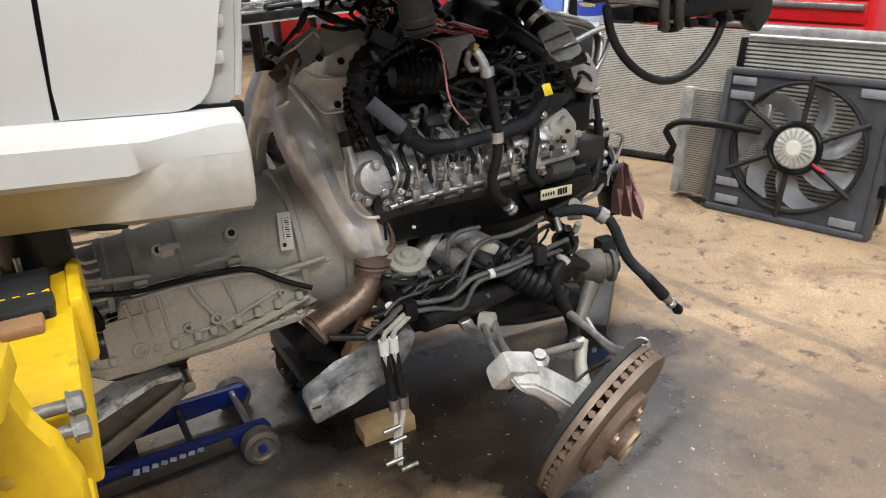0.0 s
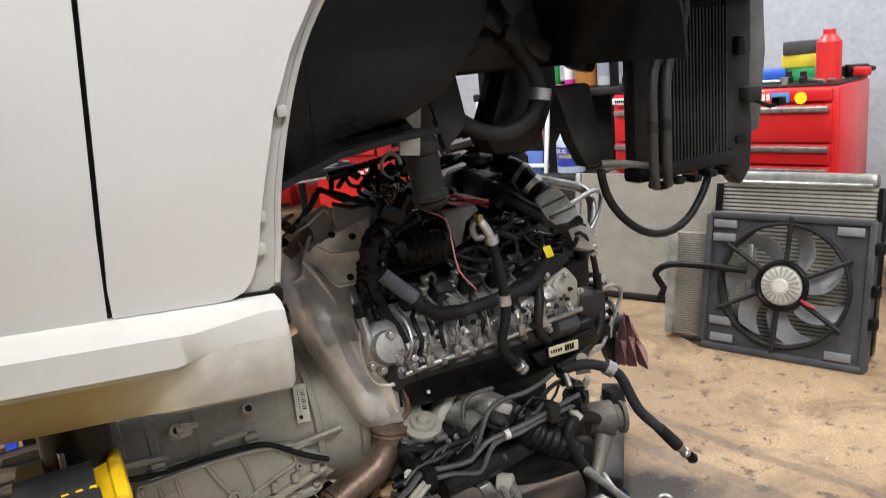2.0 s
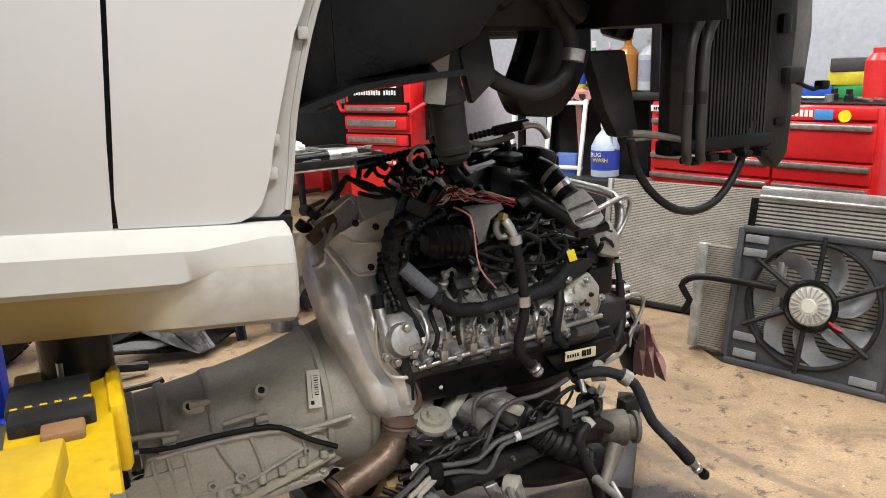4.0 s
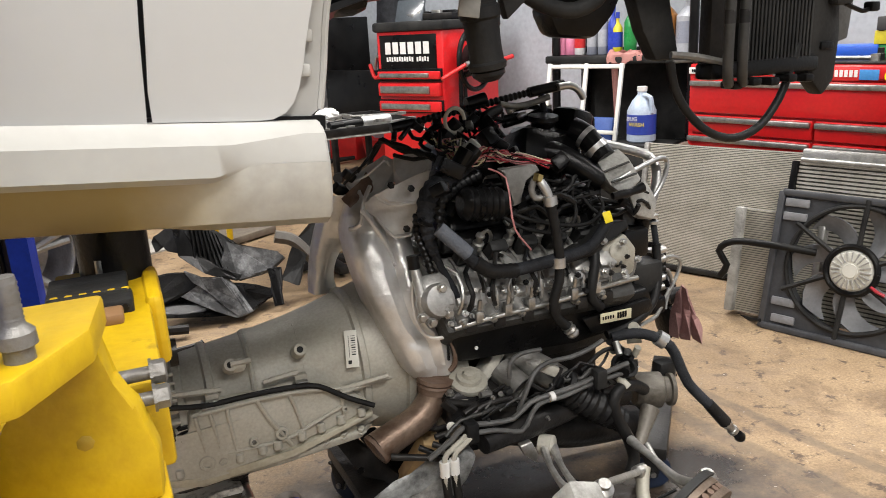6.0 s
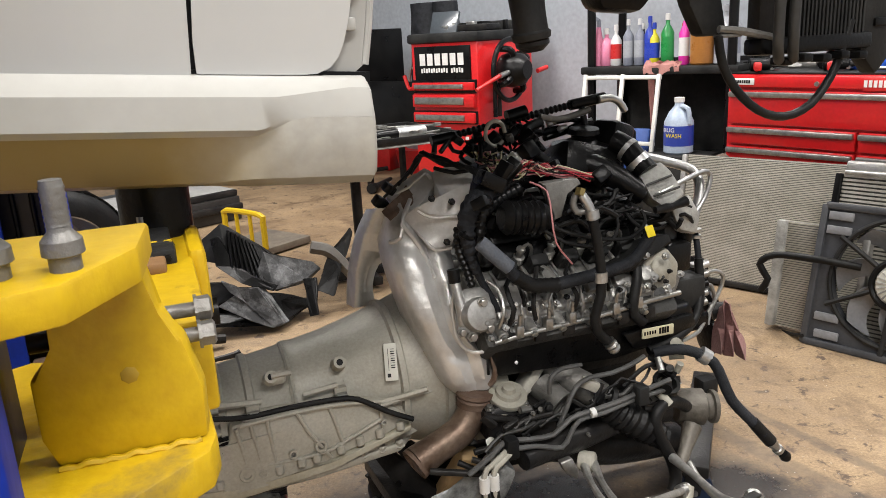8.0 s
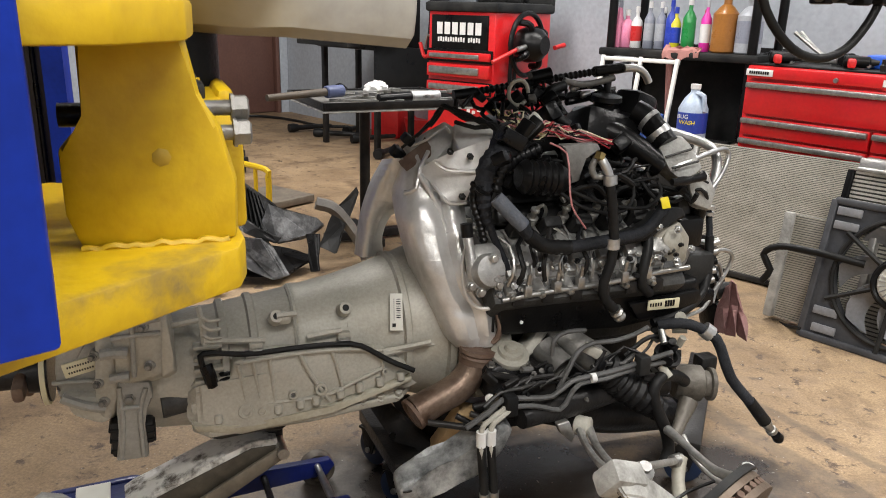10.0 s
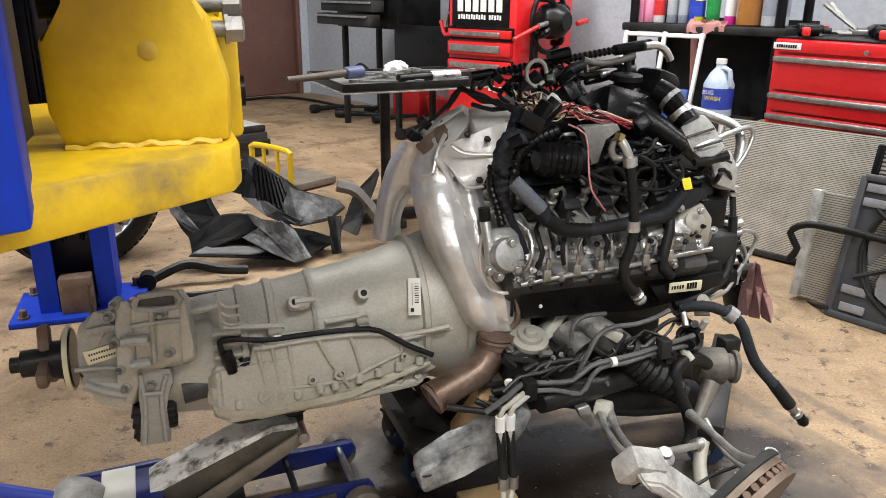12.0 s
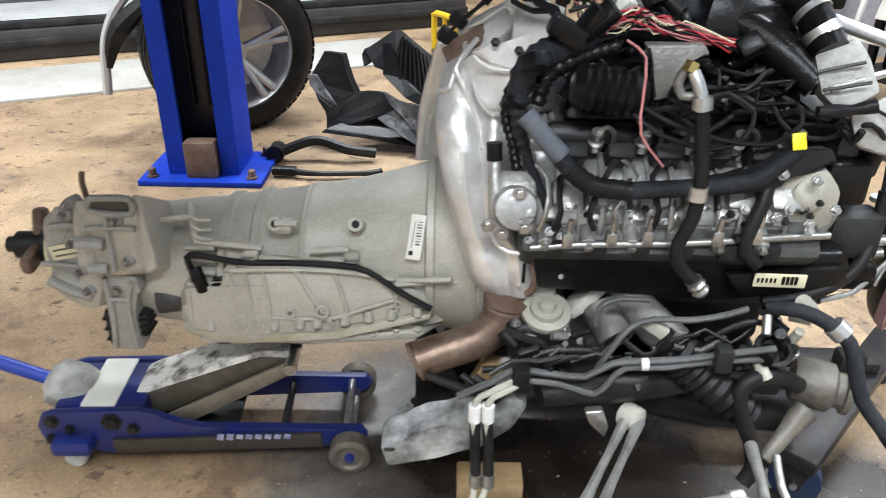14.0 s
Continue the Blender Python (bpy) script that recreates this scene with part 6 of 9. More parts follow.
    bmesh.ops.subdivide_edges(bm, edges=bm.edges[:], cuts=4, use_grid_fill=True)
    for v in bm.verts:
        v.co += V(0, -1, 0.6) * 0.012 * noise.noise(v.co * 34)
    part("burnt_patch", bm, RUSTDARK, t, "crumpled burnt shield edge")
    for pts, th in (([(-0.212, -0.130, 0.938), (-0.173, -0.130, 0.949), (-0.138, -0.130, 0.959), (-0.094, -0.130, 0.972), (-0.059, -0.160, 0.996), (-0.075, -0.170, 0.950), (-0.095, -0.170, 0.911), (-0.136, -0.160, 0.913), (-0.172, -0.130, 0.912)], (0.0, 0.010, -0.010)),
                    ([(-0.246, 0.030, 0.949), (-0.175, 0.020, 0.989), (-0.135, 0.000, 1.018), (-0.114, -0.020, 1.005), (-0.116, -0.040, 0.974), (-0.167, -0.070, 0.937), (-0.194, -0.080, 0.920), (-0.224, -0.050, 0.913)], (0.012, 0.03, -0.03)),
                    ([(-0.238, -0.080, 0.898), (-0.205, -0.110, 0.932), (-0.152, -0.140, 0.920), (-0.097, -0.170, 0.910), (-0.117, -0.180, 0.872), (-0.130, -0.175, 0.830), (-0.175, -0.165, 0.827), (-0.194, -0.150, 0.852), (-0.209, -0.110, 0.873)], (0.0, 0.012, -0.008)),
                    ([(-0.118, -0.030, 1.012), (-0.067, -0.060, 1.030), (-0.026, -0.100, 1.019), (-0.052, -0.150, 0.992), (-0.134, -0.120, 0.954), (-0.128, -0.060, 0.977)], (0.01, 0.05, -0.03))):
        bm = bmesh.new()
        slab(bm, pts, th, 0.005)
        bmesh.ops.triangulate(bm, faces=[f for f in bm.faces if len(f.verts) > 4])
        bmesh.ops.subdivide_edges(bm, edges=[e for e in bm.edges if e.calc_length() > 0.03], cuts=2)
        for v in bm.verts:
            v.co += V(0, -1, 0.5) * (0.004 * noise.noise(v.co * 16) + 0.002 * noise.noise(v.co * 45))
        part("shield_plate", bm, PLATE, t, "folded silver shield plate")
    for pts in ([(-0.207, -0.135, 0.928), (-0.179, -0.150, 0.910), (-0.138, -0.165, 0.908), (-0.100, -0.178, 0.908)], [(-0.229, 0.010, 0.949), (-0.194, -0.030, 0.972), (-0.145, -0.030, 1.006), (-0.129, -0.030, 0.990)], [(-0.207, -0.120, 0.871), (-0.196, -0.155, 0.848), (-0.176, -0.172, 0.825), (-0.133, -0.182, 0.827)]):
        made("plate_bead", tube, PLATE, t, "", pts, 0.004, 6)
    for q in ((-0.145, -0.180, 0.844), (-0.165, -0.135, 0.956), (-0.120, -0.165, 0.947)):
        bolt(t, q, (0, -0.8, 0.5), 0.007, 0.007, DARKSTEEL)
    made("turbo_flange", lathe, RUSTDARK, t, "", (-0.121, -0.270, 0.448), (-0.15, 0, -1), [(0, 0.05), (0.010, 0.052), (0.016, 0.046), (0.022, 0.05), (0.03, 0.046), (0.04, 0.048)], 22)
    made("exhaust_pipe", tube, RUST, t, "heat-blued rusty exhaust pipe", [(-0.124, -0.270, 0.425), (-0.138, -0.275, 0.386), (-0.178, -0.285, 0.347), (-0.247, -0.300, 0.326), (-0.314, -0.315, 0.306)], [0.042, 0.042, 0.042, 0.041, 0.044], 18)
    made("pipe_mouth", lathe, RUSTDARK, t, "", (-0.311, -0.314, 0.306), (-0.85, -0.20, -0.42), [(0, 0.045), (0.010, 0.045), (0.010, 0.037), (-0.03, 0.035)], 20)
    # intake side
    made("plenum", box, BLACK, t, "black intake plenum", (0.22, 0.02, 0.82), (0.50, 0.34, 0.14), 0.04)
    made("plenum_step", box, BLACK, t, "", (0.20, -0.13, 0.815), (0.46, 0.12, 0.09), 0.03, tilt)
    made("injector_rail", box, BLACK, t, "", (0.17, -0.20, 0.79), (0.46, 0.05, 0.05), 0.012, Euler((radians(-30), 0, 0)).to_matrix())
    for i in range(5):
        u = -0.01 + 0.092 * i
        made("coil", box, BLACKGREY, t, "", (u, -0.245, 0.765), (0.055, 0.07, 0.035), 0.010, tilt)
        made("injector", lathe, STEEL, t, "", (u + 0.045, -0.23, 0.775), (0, -0.5, 0.86), [(0, 0.015), (0.02, 0.016), (0.022, 0.009), (0.04, 0.009), (0.043, 0.013), (0.05, 0.012)], 14)
        made("injector_line", tube, STEEL, t, "", [(u + 0.045, -0.252, 0.815), (u + 0.06, -0.265, 0.83), (u + 0.078, -0.25, 0.81), (u + 0.08, -0.235, 0.785)], 0.005, 8)
    made("air_boot", lathe, BLACK, t, "ribbed black rubber boot", (-0.024, -0.260, 0.910), (0.98, -0.02, -0.12), [(0, 0.03)] + [(0.010 + 0.009 * k, 0.040 + (0.006 if k % 2 else 0)) for k in range(13)] + [(0.135, 0.032), (0.14, 0.024)], 24)
    made("filler_plate", lathe, BLACK, t, "round black filler plate", (0.340, -0.040, 1.023), (0, -0.1, 1), [(0, 0.085), (0.006, 0.09), (0.016, 0.085), (0.018, 0.045), (0.03, 0.04)], 32)
    made("filler_cap", lathe, BLACK, t, "black filler cap", (0.353, -0.040, 1.042), (0, -0.1, 1), [(0, 0.036), (0.004, 0.044), (0.012, 0.036), (0.025, 0.038), (0.03, 0.046), (0.044, 0.044), (0.046, 0.034)], 28)
    made("clamped_hose", tube, BLACK, t, "black hose elbow", [(0.416, -0.100, 1.048), (0.439, -0.130, 1.030), (0.453, -0.170, 0.993), (0.465, -0.200, 0.965)], 0.034, 18)
    for p, q in (((0.439, -0.130, 1.027), (0.445, -0.140, 1.019)), ((0.448, -0.165, 1.000), (0.458, -0.175, 0.985))):
        made("hose_band", rod, ALU, t, "bright hose band", p, q, 0.0375, None, 24)
    bm = bmesh.new()
    slab(bm, [(0.432, -0.200, 0.967), (0.510, -0.200, 0.993), (0.525, -0.230, 0.968), (0.544, -0.270, 0.908), (0.471, -0.290, 0.872), (0.434, -0.270, 0.904)], (0.03, 0.09, -0.03), 0.010)
    part("valve_block", bm, PRIMER, t, "pale alloy valve block")
    # raised dark lines: groove shade drawn in colour, nothing is cut
    for pts in ([(0.435, -0.240, 0.938), (0.511, -0.250, 0.959)], [(0.431, -0.280, 0.914), (0.515, -0.280, 0.930)]):
        made("block_groove", tube, CASTING_DARK, t, "", pts, 0.0035, 6)
    bm = bmesh.new()
    slab(bm, [(0.492, -0.280, 0.868), (0.572, -0.250, 0.901), (0.616, -0.250, 0.833), (0.597, -0.260, 0.779), (0.520, -0.280, 0.806)], (0.02, 0.05, -0.02), 0.010)
    part("block_foot", bm, PRIMER, t, "pale cast foot of the block")
    made("coolant_pipe", tube, ALU, t, "bright bent aluminium pipe", [(0.497, -0.050, 1.000), (0.564, -0.070, 0.980), (0.635, -0.100, 0.958), (0.673, -0.130, 0.940), (0.678, -0.160, 0.906), (0.654, -0.190, 0.860), (0.613, -0.220, 0.815)], 0.0145, 16)
    made("coolant_pipe", tube, ALU, t, "thin bright aluminium pipe", [(0.452, -0.260, 0.908), (0.533, -0.240, 0.928), (0.639, -0.200, 0.942), (0.691, -0.180, 0.939), (0.702, -0.180, 0.912), (0.665, -0.200, 0.864), (0.604, -0.230, 0.825)], 0.0075, 12)
    made("pipe_union", tube, DARKSTEEL, t, "", [(0.421, -0.300, 0.880), (0.457, -0.300, 0.881), (0.484, -0.300, 0.884), (0.523, -0.300, 0.893)], [0.010, 0.014, 0.010, 0.015], 12)
    made("main_duct", tube, BLACK, t, "fat shiny black air duct", [(0.263, -0.080, 1.004), (0.333, -0.120, 0.988), (0.387, -0.170, 0.953), (0.446, -0.220, 0.904)], [0.030, 0.036, 0.034, 0.028], 20)
    made("duct_bulk", box, BLACK, t, "black intake duct", (0.330, -0.060, 0.977), (0.20, 0.16, 0.12), 0.035, Euler((radians(-20), radians(16), 0)).to_matrix())
    made("duct_body", box, BLACK, t, "", (0.463, -0.020, 1.044), (0.10, 0.10, 0.10), 0.02, Euler((0, 0.3, 0.3)).to_matrix())
    # black block added behind the intake to close off the background
    made("far_mass", box, BLACK, t, "", (0.30, 0.14, 0.93), (0.50, 0.22, 0.15), 0.04)
    for pts, r in (([(0.377, -0.080, 1.012), (0.413, -0.130, 0.972), (0.438, -0.180, 0.938), (0.459, -0.220, 0.909)], 0.012), ([(0.170, 0.020, 1.104), (0.195, -0.020, 1.070), (0.215, -0.050, 1.033)], 0.011), ([(0.287, 0.030, 1.101), (0.355, 0.030, 1.107), (0.424, 0.030, 1.081)], 0.009), ([(0.234, 0.020, 1.074), (0.301, 0.020, 1.084), (0.368, 0.020, 1.061), (0.438, 0.020, 1.043)], 0.010)):
        made("top_hose", tube, RUBBER, t, "black hose over the intake", pts, r, 12)
    for q, r in (((0.263, 0.020, 1.099), 0.012), ((0.320, 0.020, 1.108), 0.010), ((0.290, 0.000, 1.082), 0.010), ((0.394, 0.030, 1.092), 0.009)):
        made("bright_fitting", lathe, ALU, t, "", q, (0.8, -0.3, 0.3), [(0, r * 0.7), (0.006, r), (0.016, r), (0.02, r * 0.7), (0.03, r * 0.7)], 12)
    made("alu_pipe_top", tube, ALU, t, "", [(0.430, 0.000, 1.160), (0.472, 0.000, 1.162), (0.503, 0.000, 1.146), (0.522, 0.000, 1.119)], 0.0115, 12)
    made("grey_pipe", tube, BRACKET, t, "", [(0.232, 0.000, 1.127), (0.288, 0.000, 1.114), (0.353, -0.000, 1.122), (0.399, 0.000, 1.134)], 0.0098, 10)
    bm = bmesh.new()
    slab(bm, [(0.105, -0.240, 0.982), (0.217, -0.240, 0.983), (0.229, -0.240, 0.964), (0.173, -0.250, 0.951), (0.159, -0.260, 0.888), (0.130, -0.260, 0.880), (0.127, -0.250, 0.953)], (0, 0.03, 0), 0.006)
    part("bracket_plate", bm, BRACKET, t, "grey cast bracket")
    # main hoses
    made("coolant_hose", tube, LOOM, t, "fat black coolant hose", [(-0.097, -0.330, 0.855), (-0.053, -0.345, 0.805), (-0.009, -0.350, 0.759), (0.056, -0.350, 0.738), (0.137, -0.350, 0.740), (0.240, -0.345, 0.747), (0.318, -0.330, 0.752), (0.361, -0.320, 0.777), (0.407, -0.300, 0.811)], 0.0168, 14)
    made("hose_sleeve", tube, GREYTAPE, t, "grey fleece sleeve", [(-0.113, -0.325, 0.873), (-0.082, -0.340, 0.840), (-0.045, -0.348, 0.802)], 0.0193, 14)
    made("hose_joint", tube, RUBBER, t, "", [(-0.029, -0.350, 0.778), (0.014, -0.352, 0.748), (0.087, -0.352, 0.736)], 0.0184, 14, 0.02, 0.002, 0.016)
    made("pressure_hose", tube, RUBBER, t, "black hose with crimped silver ends", [(0.195, -0.350, 0.893), (0.205, -0.355, 0.832), (0.213, -0.360, 0.757), (0.209, -0.365, 0.690), (0.189, -0.370, 0.639), (0.195, -0.370, 0.594), (0.233, -0.370, 0.554)], 0.0135, 14)
    made("hose_end", tube, ALU, t, "", [(0.175, -0.330, 0.957), (0.184, -0.340, 0.939), (0.193, -0.345, 0.915), (0.196, -0.350, 0.890)], 0.0119, 12)
    made("hose_end", lathe, STEEL, t, "", (0.230, -0.370, 0.558), (0.6, 0, -0.8), [(0, 0.018), (0.008, 0.015), (0.014, 0.019), (0.022, 0.015), (0.03, 0.018), (0.038, 0.014)], 14)
    made("hose_clip", rod, ALU, t, "silver hose clip", (0.211, -0.360, 0.753), (0.211, -0.362, 0.726), 0.0185)
    made("hose_clip", rod, ALU, t, "silver hose clip", (0.193, -0.347, 0.918), (0.195, -0.350, 0.896), 0.0185)
    made("eye_fitting", tube, BRACKET, t, "", [(0.165, -0.320, 0.961), (0.154, -0.320, 0.937), (0.163, -0.325, 0.913), (0.186, -0.330, 0.915)], 0.0090, 10)
    made("brass_nut", rod, BRASS, t, "", (0.166, -0.330, 0.957), (0.174, -0.325, 0.973), 0.014, None, 6)
    made("side_hose", tube, RUBBER, t, "", [(0.362, -0.300, 0.735), (0.352, -0.320, 0.702), (0.333, -0.335, 0.652), (0.328, -0.340, 0.610), (0.359, -0.340, 0.577)], 0.0143, 12)
    made("side_hose", tube, RUBBER, t, "", [(0.638, -0.220, 0.689), (0.630, -0.240, 0.599), (0.599, -0.270, 0.542), (0.538, -0.300, 0.508), (0.466, -0.310, 0.485), (0.401, -0.310, 0.473)], 0.0135, 12)
    made("rail_hose", tube, LOOM, t, "", [(0.636, -0.190, 0.793), (0.643, -0.200, 0.744), (0.639, -0.220, 0.680)], 0.0098, 10)
    for y in (340, 352, 408):
        made("hose_clip", rod, ALU, t, "silver hose clip", V((0.639, -0.200, 0.761)) + V(0, 0, (350 - y) * 0.0016), V((0.639, -0.200, 0.761)) + V(0, 0, (344 - y) * 0.0016), 0.017)
    # big wiring trunk at the back
    made("wiring_trunk", tube, LOOM, t, "black corrugated wiring trunk", [(0.062, -0.160, 0.998), (-0.025, -0.210, 0.976), (-0.097, -0.250, 0.952), (-0.124, -0.270, 0.903), (-0.121, -0.275, 0.839), (-0.106, -0.280, 0.781)], [0.0202, 0.0244, 0.0252, 0.0227, 0.0151, 0.0101], 14, 0.02, 0.004, 0.02)
    made("wiring_trunk", tube, LOOM, t, "", [(-0.115, -0.278, 0.818), (-0.096, -0.285, 0.759), (-0.067, -0.295, 0.699), (-0.052, -0.300, 0.645), (-0.057, -0.295, 0.589), (-0.065, -0.290, 0.532)], [0.0118, 0.0092, 0.0084, 0.0084, 0.0076], 10)
    made("wiring_trunk", tube, BLACK, t, "", [(0.066, -0.190, 0.966), (-0.012, -0.220, 0.948), (-0.071, -0.250, 0.922), (-0.088, -0.260, 0.870)], 0.0139, 12, 0.02, 0.004, 0.018)
    made("wiring_trunk", tube, BLACK, t, "", [(-0.140, -0.250, 0.900), (-0.145, -0.260, 0.844), (-0.130, -0.270, 0.794), (-0.120, -0.280, 0.745)], 0.0090, 10, 0.02, 0.003, 0.014)
    for i in range(9):
        q = V((-0.003, -0.215, 0.976)).lerp(V((-0.136, -0.285, 0.879)), i / 8)
        made("trunk_clip", box, BLACK, t, "", q + V(0.006 * math.sin(i * 5), 0, 0.006 * math.cos(i * 3)), (0.04, 0.022, 0.012), 0.004, Euler((0.3, -0.5 + 0.12 * i, 0.3)).to_matrix())
    for i, (q, s) in enumerate((((-0.040, -0.240, 1.004), (0.07, 0.05, 0.04)), ((0.008, -0.220, 1.018), (0.035, 0.04, 0.06)), ((0.027, -0.220, 1.025), (0.03, 0.04, 0.06)), ((0.312, -0.200, 0.972), (0.05, 0.04, 0.045)), ((0.141, -0.100, 1.047), (0.05, 0.05, 0.04)), ((0.189, -0.160, 1.008), (0.035, 0.03, 0.02)), ((-0.100, -0.320, 0.969), (0.04, 0.03, 0.05)))):
        made("wiring_plug", box, BLACK, t, "black wiring plug", q, s, 0.006, Euler((0.3 * i, 0.5, 0.4 * i)).to_matrix())
    # ribbed bar lying over the top
    made("cross_bar", tube, RUBBER, t, "black ribbed flexible bar over the engine", [(-0.096, 0.020, 1.085), (0.048, 0.020, 1.107), (0.224, 0.020, 1.132), (0.362, 0.020, 1.152)], 0.0082, 10, 0.02, 0.004, 0.015)
    made("bar_sleeve", rod, BLACK, t, "", (-0.101, 0.020, 1.085), (-0.037, 0.020, 1.093), 0.015)
    made("bar_sleeve", rod, BLACK, t, "", (0.343, 0.020, 1.149), (0.462, 0.020, 1.164), 0.016)
    made("bar_sleeve", rod, BLACK, t, "", (0.135, 0.020, 1.133), (0.196, 0.020, 1.145), 0.018)
    for a, b, r in (((-0.090, 0.020, 1.082), (-0.102, -0.000, 1.054), 0.008), ((-0.037, 0.020, 1.093), (-0.089, -0.020, 1.059), 0.007), ((0.381, 0.020, 1.152), (0.393, 0.000, 1.040), 0.010), ((0.117, 0.020, 1.127), (0.129, 0.000, 1.063), 0.009)):
        made("bar_leg", rod, DARKSTEEL, t, "", a, b, r)
    o = V((0.065, -0.050, 1.098))
    made("spring_ring", tube, CASTING, t, "", [o + V(0.03 * math.cos(q), 0, 0.035 * math.sin(q)) for q in [k * 0.7 for k in range(9)]], 0.006, 8)
    made("vent_hose", tube, RUBBER, t, "", [(0.222, -0.020, 1.113), (0.168, -0.040, 1.101), (0.155, -0.060, 1.069), (0.178, -0.080, 1.032), (0.204, -0.100, 1.011)], 0.0148, 12)
    made("top_pipe", tube, BLACK, t, "", [(0.246, 0.000, 1.063), (0.322, 0.020, 1.072), (0.377, 0.020, 1.091), (0.416, 0.020, 1.086)], 0.0098, 10)
    made("top_pipe", tube, BLACK, t, "", [(0.427, -0.080, 1.016), (0.461, -0.120, 0.980), (0.503, -0.150, 0.934), (0.518, -0.160, 0.908)], 0.0115, 10)
    made("top_pipe", tube, BLACK, t, "", [(0.439, 0.050, 1.041), (0.513, 0.040, 1.035), (0.532, 0.020, 1.016), (0.521, 0.000, 0.994)], 0.0180, 10)
    made("top_box", box, BLACK, t, "", (0.540, 0.050, 1.029), (0.07, 0.08, 0.06), 0.01)
    made("thin_rod", rod, DARKSTEEL, t, "", (0.257, -0.250, 0.907), (0.479, -0.200, 0.917), 0.003)
    # loose cables: black over the plenum
    for i in range(26):
        u, v, z = rng.uniform(0.08, 0.42), rng.uniform(-0.28, -0.08), rng.uniform(0.85, 0.90)
        pts = [(u, v, z)]
        for k in range(4):
            u += rng.uniform(0.0, 0.07)
            v += rng.uniform(-0.05, 0.05)
            z += rng.uniform(-0.035, 0.035)
            pts.append((min(u, 0.58), min(0.0, max(-0.29, v)), min(0.93, max(0.80, z))))
        made("cable", tube, RUBBER, t, "", pts, rng.uniform(0.0035, 0.008), 6)
    for pts in ([(0.099, -0.280, 0.881), (0.162, -0.290, 0.849), (0.261, -0.300, 0.821), (0.356, -0.290, 0.812), (0.411, -0.270, 0.843), (0.412, -0.250, 0.870)], [(0.084, -0.280, 0.870), (0.141, -0.300, 0.830), (0.245, -0.300, 0.803), (0.302, -0.290, 0.824), (0.319, -0.270, 0.865), (0.279, -0.260, 0.888)], [(0.358, -0.250, 0.873), (0.395, -0.270, 0.828), (0.468, -0.260, 0.813), (0.537, -0.240, 0.828), (0.599, -0.220, 0.803)]):
        made("loop_cable", tube, RUBBER, t, "black cable loop", pts, 0.0053, 8)
    for i in range(9):          # black cable loops lying over the shields
        def jit(s):
            return V(rng.uniform(-s, s), rng.uniform(-s, s), rng.uniform(-s, s))
        run = [V(q) for q in [(-0.253, 0.000, 0.952), (-0.224, -0.020, 0.984), (-0.186, -0.020, 1.013), (-0.167, -0.030, 1.044), (-0.150, -0.040, 1.066), (-0.132, -0.080, 1.053), (-0.107, -0.110, 1.041), (-0.081, -0.140, 1.038), (-0.057, -0.170, 1.024), (-0.037, -0.200, 1.002)]]
        k0, k1 = ((2, 10), (3, 10), (0, 6), (2, 9), (4, 10), (3, 8), (1, 5), (3, 10), (4, 10))[i]
        made("cable", tube, RUBBER, t, "", [q + jit(0.007) for q in run[k0:k1]], rng.uniform(0.004, 0.0065), 8)
    for pts in ([(0.049, -0.000, 1.081), (0.007, 0.000, 1.066), (-0.035, -0.030, 1.040), (-0.017, -0.060, 1.021)], [(-0.050, 0.020, 1.081), (-0.044, 0.000, 1.055), (-0.015, -0.020, 1.051), (0.041, -0.020, 1.060)], [(-0.132, -0.080, 1.026), (-0.095, -0.130, 1.017), (-0.056, -0.150, 1.023), (-0.040, -0.170, 1.007)]):
        made("cable", tube, RUBBER, t, "", pts, 0.006, 8)
    for q, s in (((-0.240, 0.000, 0.970), 0.026), ((-0.263, 0.020, 0.930), 0.03), ((0.040, -0.050, 1.056), 0.03), ((-0.028, 0.000, 1.083), 0.022)):
        made("wiring_plug", box, BLACKGREY, t, "black wiring plug", q, (s * 1.4, s, s), 0.005, Euler((0.4, 0.6, 0.3)).to_matrix())
    spots = [V((0.007, 0.000, 1.059)), V((0.058, -0.020, 1.067)), V((0.109, -0.040, 1.060)), V((0.161, -0.060, 1.050)), V((0.065, -0.100, 1.031)), V((-0.002, -0.100, 1.030)), V((0.218, 0.000, 1.077)), V((0.164, 0.020, 1.092))]
    for i in range(22):
        q = spots[i % 8]
        w = spots[(i * 3 + 1) % 8]
        made("cable", tube, (RUBBER, BLACK, LOOM)[i % 3], t, "", [q + jit(0.02), (q * 2 + w) / 3 + jit(0.03) + V(0, 0, 0.015), (q + w * 2) / 3 + jit(0.03), w + jit(0.025)], rng.uniform(0.003, 0.008), 6)
    for i in range(14):
        s = rng.uniform(0.014, 0.034)
        made("wiring_plug", box, (BLACK, BLACKGREY, BRACKET, BLACK, LABEL)[i % 5], t, "", spots[i % 8] + jit(0.035), (s * 1.5, s, s), s * 0.15, Euler((rng.uniform(-1, 1), rng.uniform(-1, 1), rng.uniform(-1, 1))).to_matrix())
    a, b, c, d = V((0.018, -0.200, 1.005)), V((0.101, -0.180, 1.017)), V((0.196, -0.180, 0.995)), V((0.287, -0.200, 0.970))
    for i in range(34):
        def j(s):
            return V(rng.uniform(-s, s), rng.uniform(-s, s), rng.uniform(-s, s))
        made("wire", tube, (REDWIRE, BLACK, PINKWIRE, REDWIRE, LABELY, BLACK, PINKWIRE)[i % 7], t, "", [a + j(0.02), (a + b) / 2 + j(0.02), b + j(0.02), (b + c) / 2 + j(0.018), c + j(0.018), d + j(0.012)], 0.0019, 5)
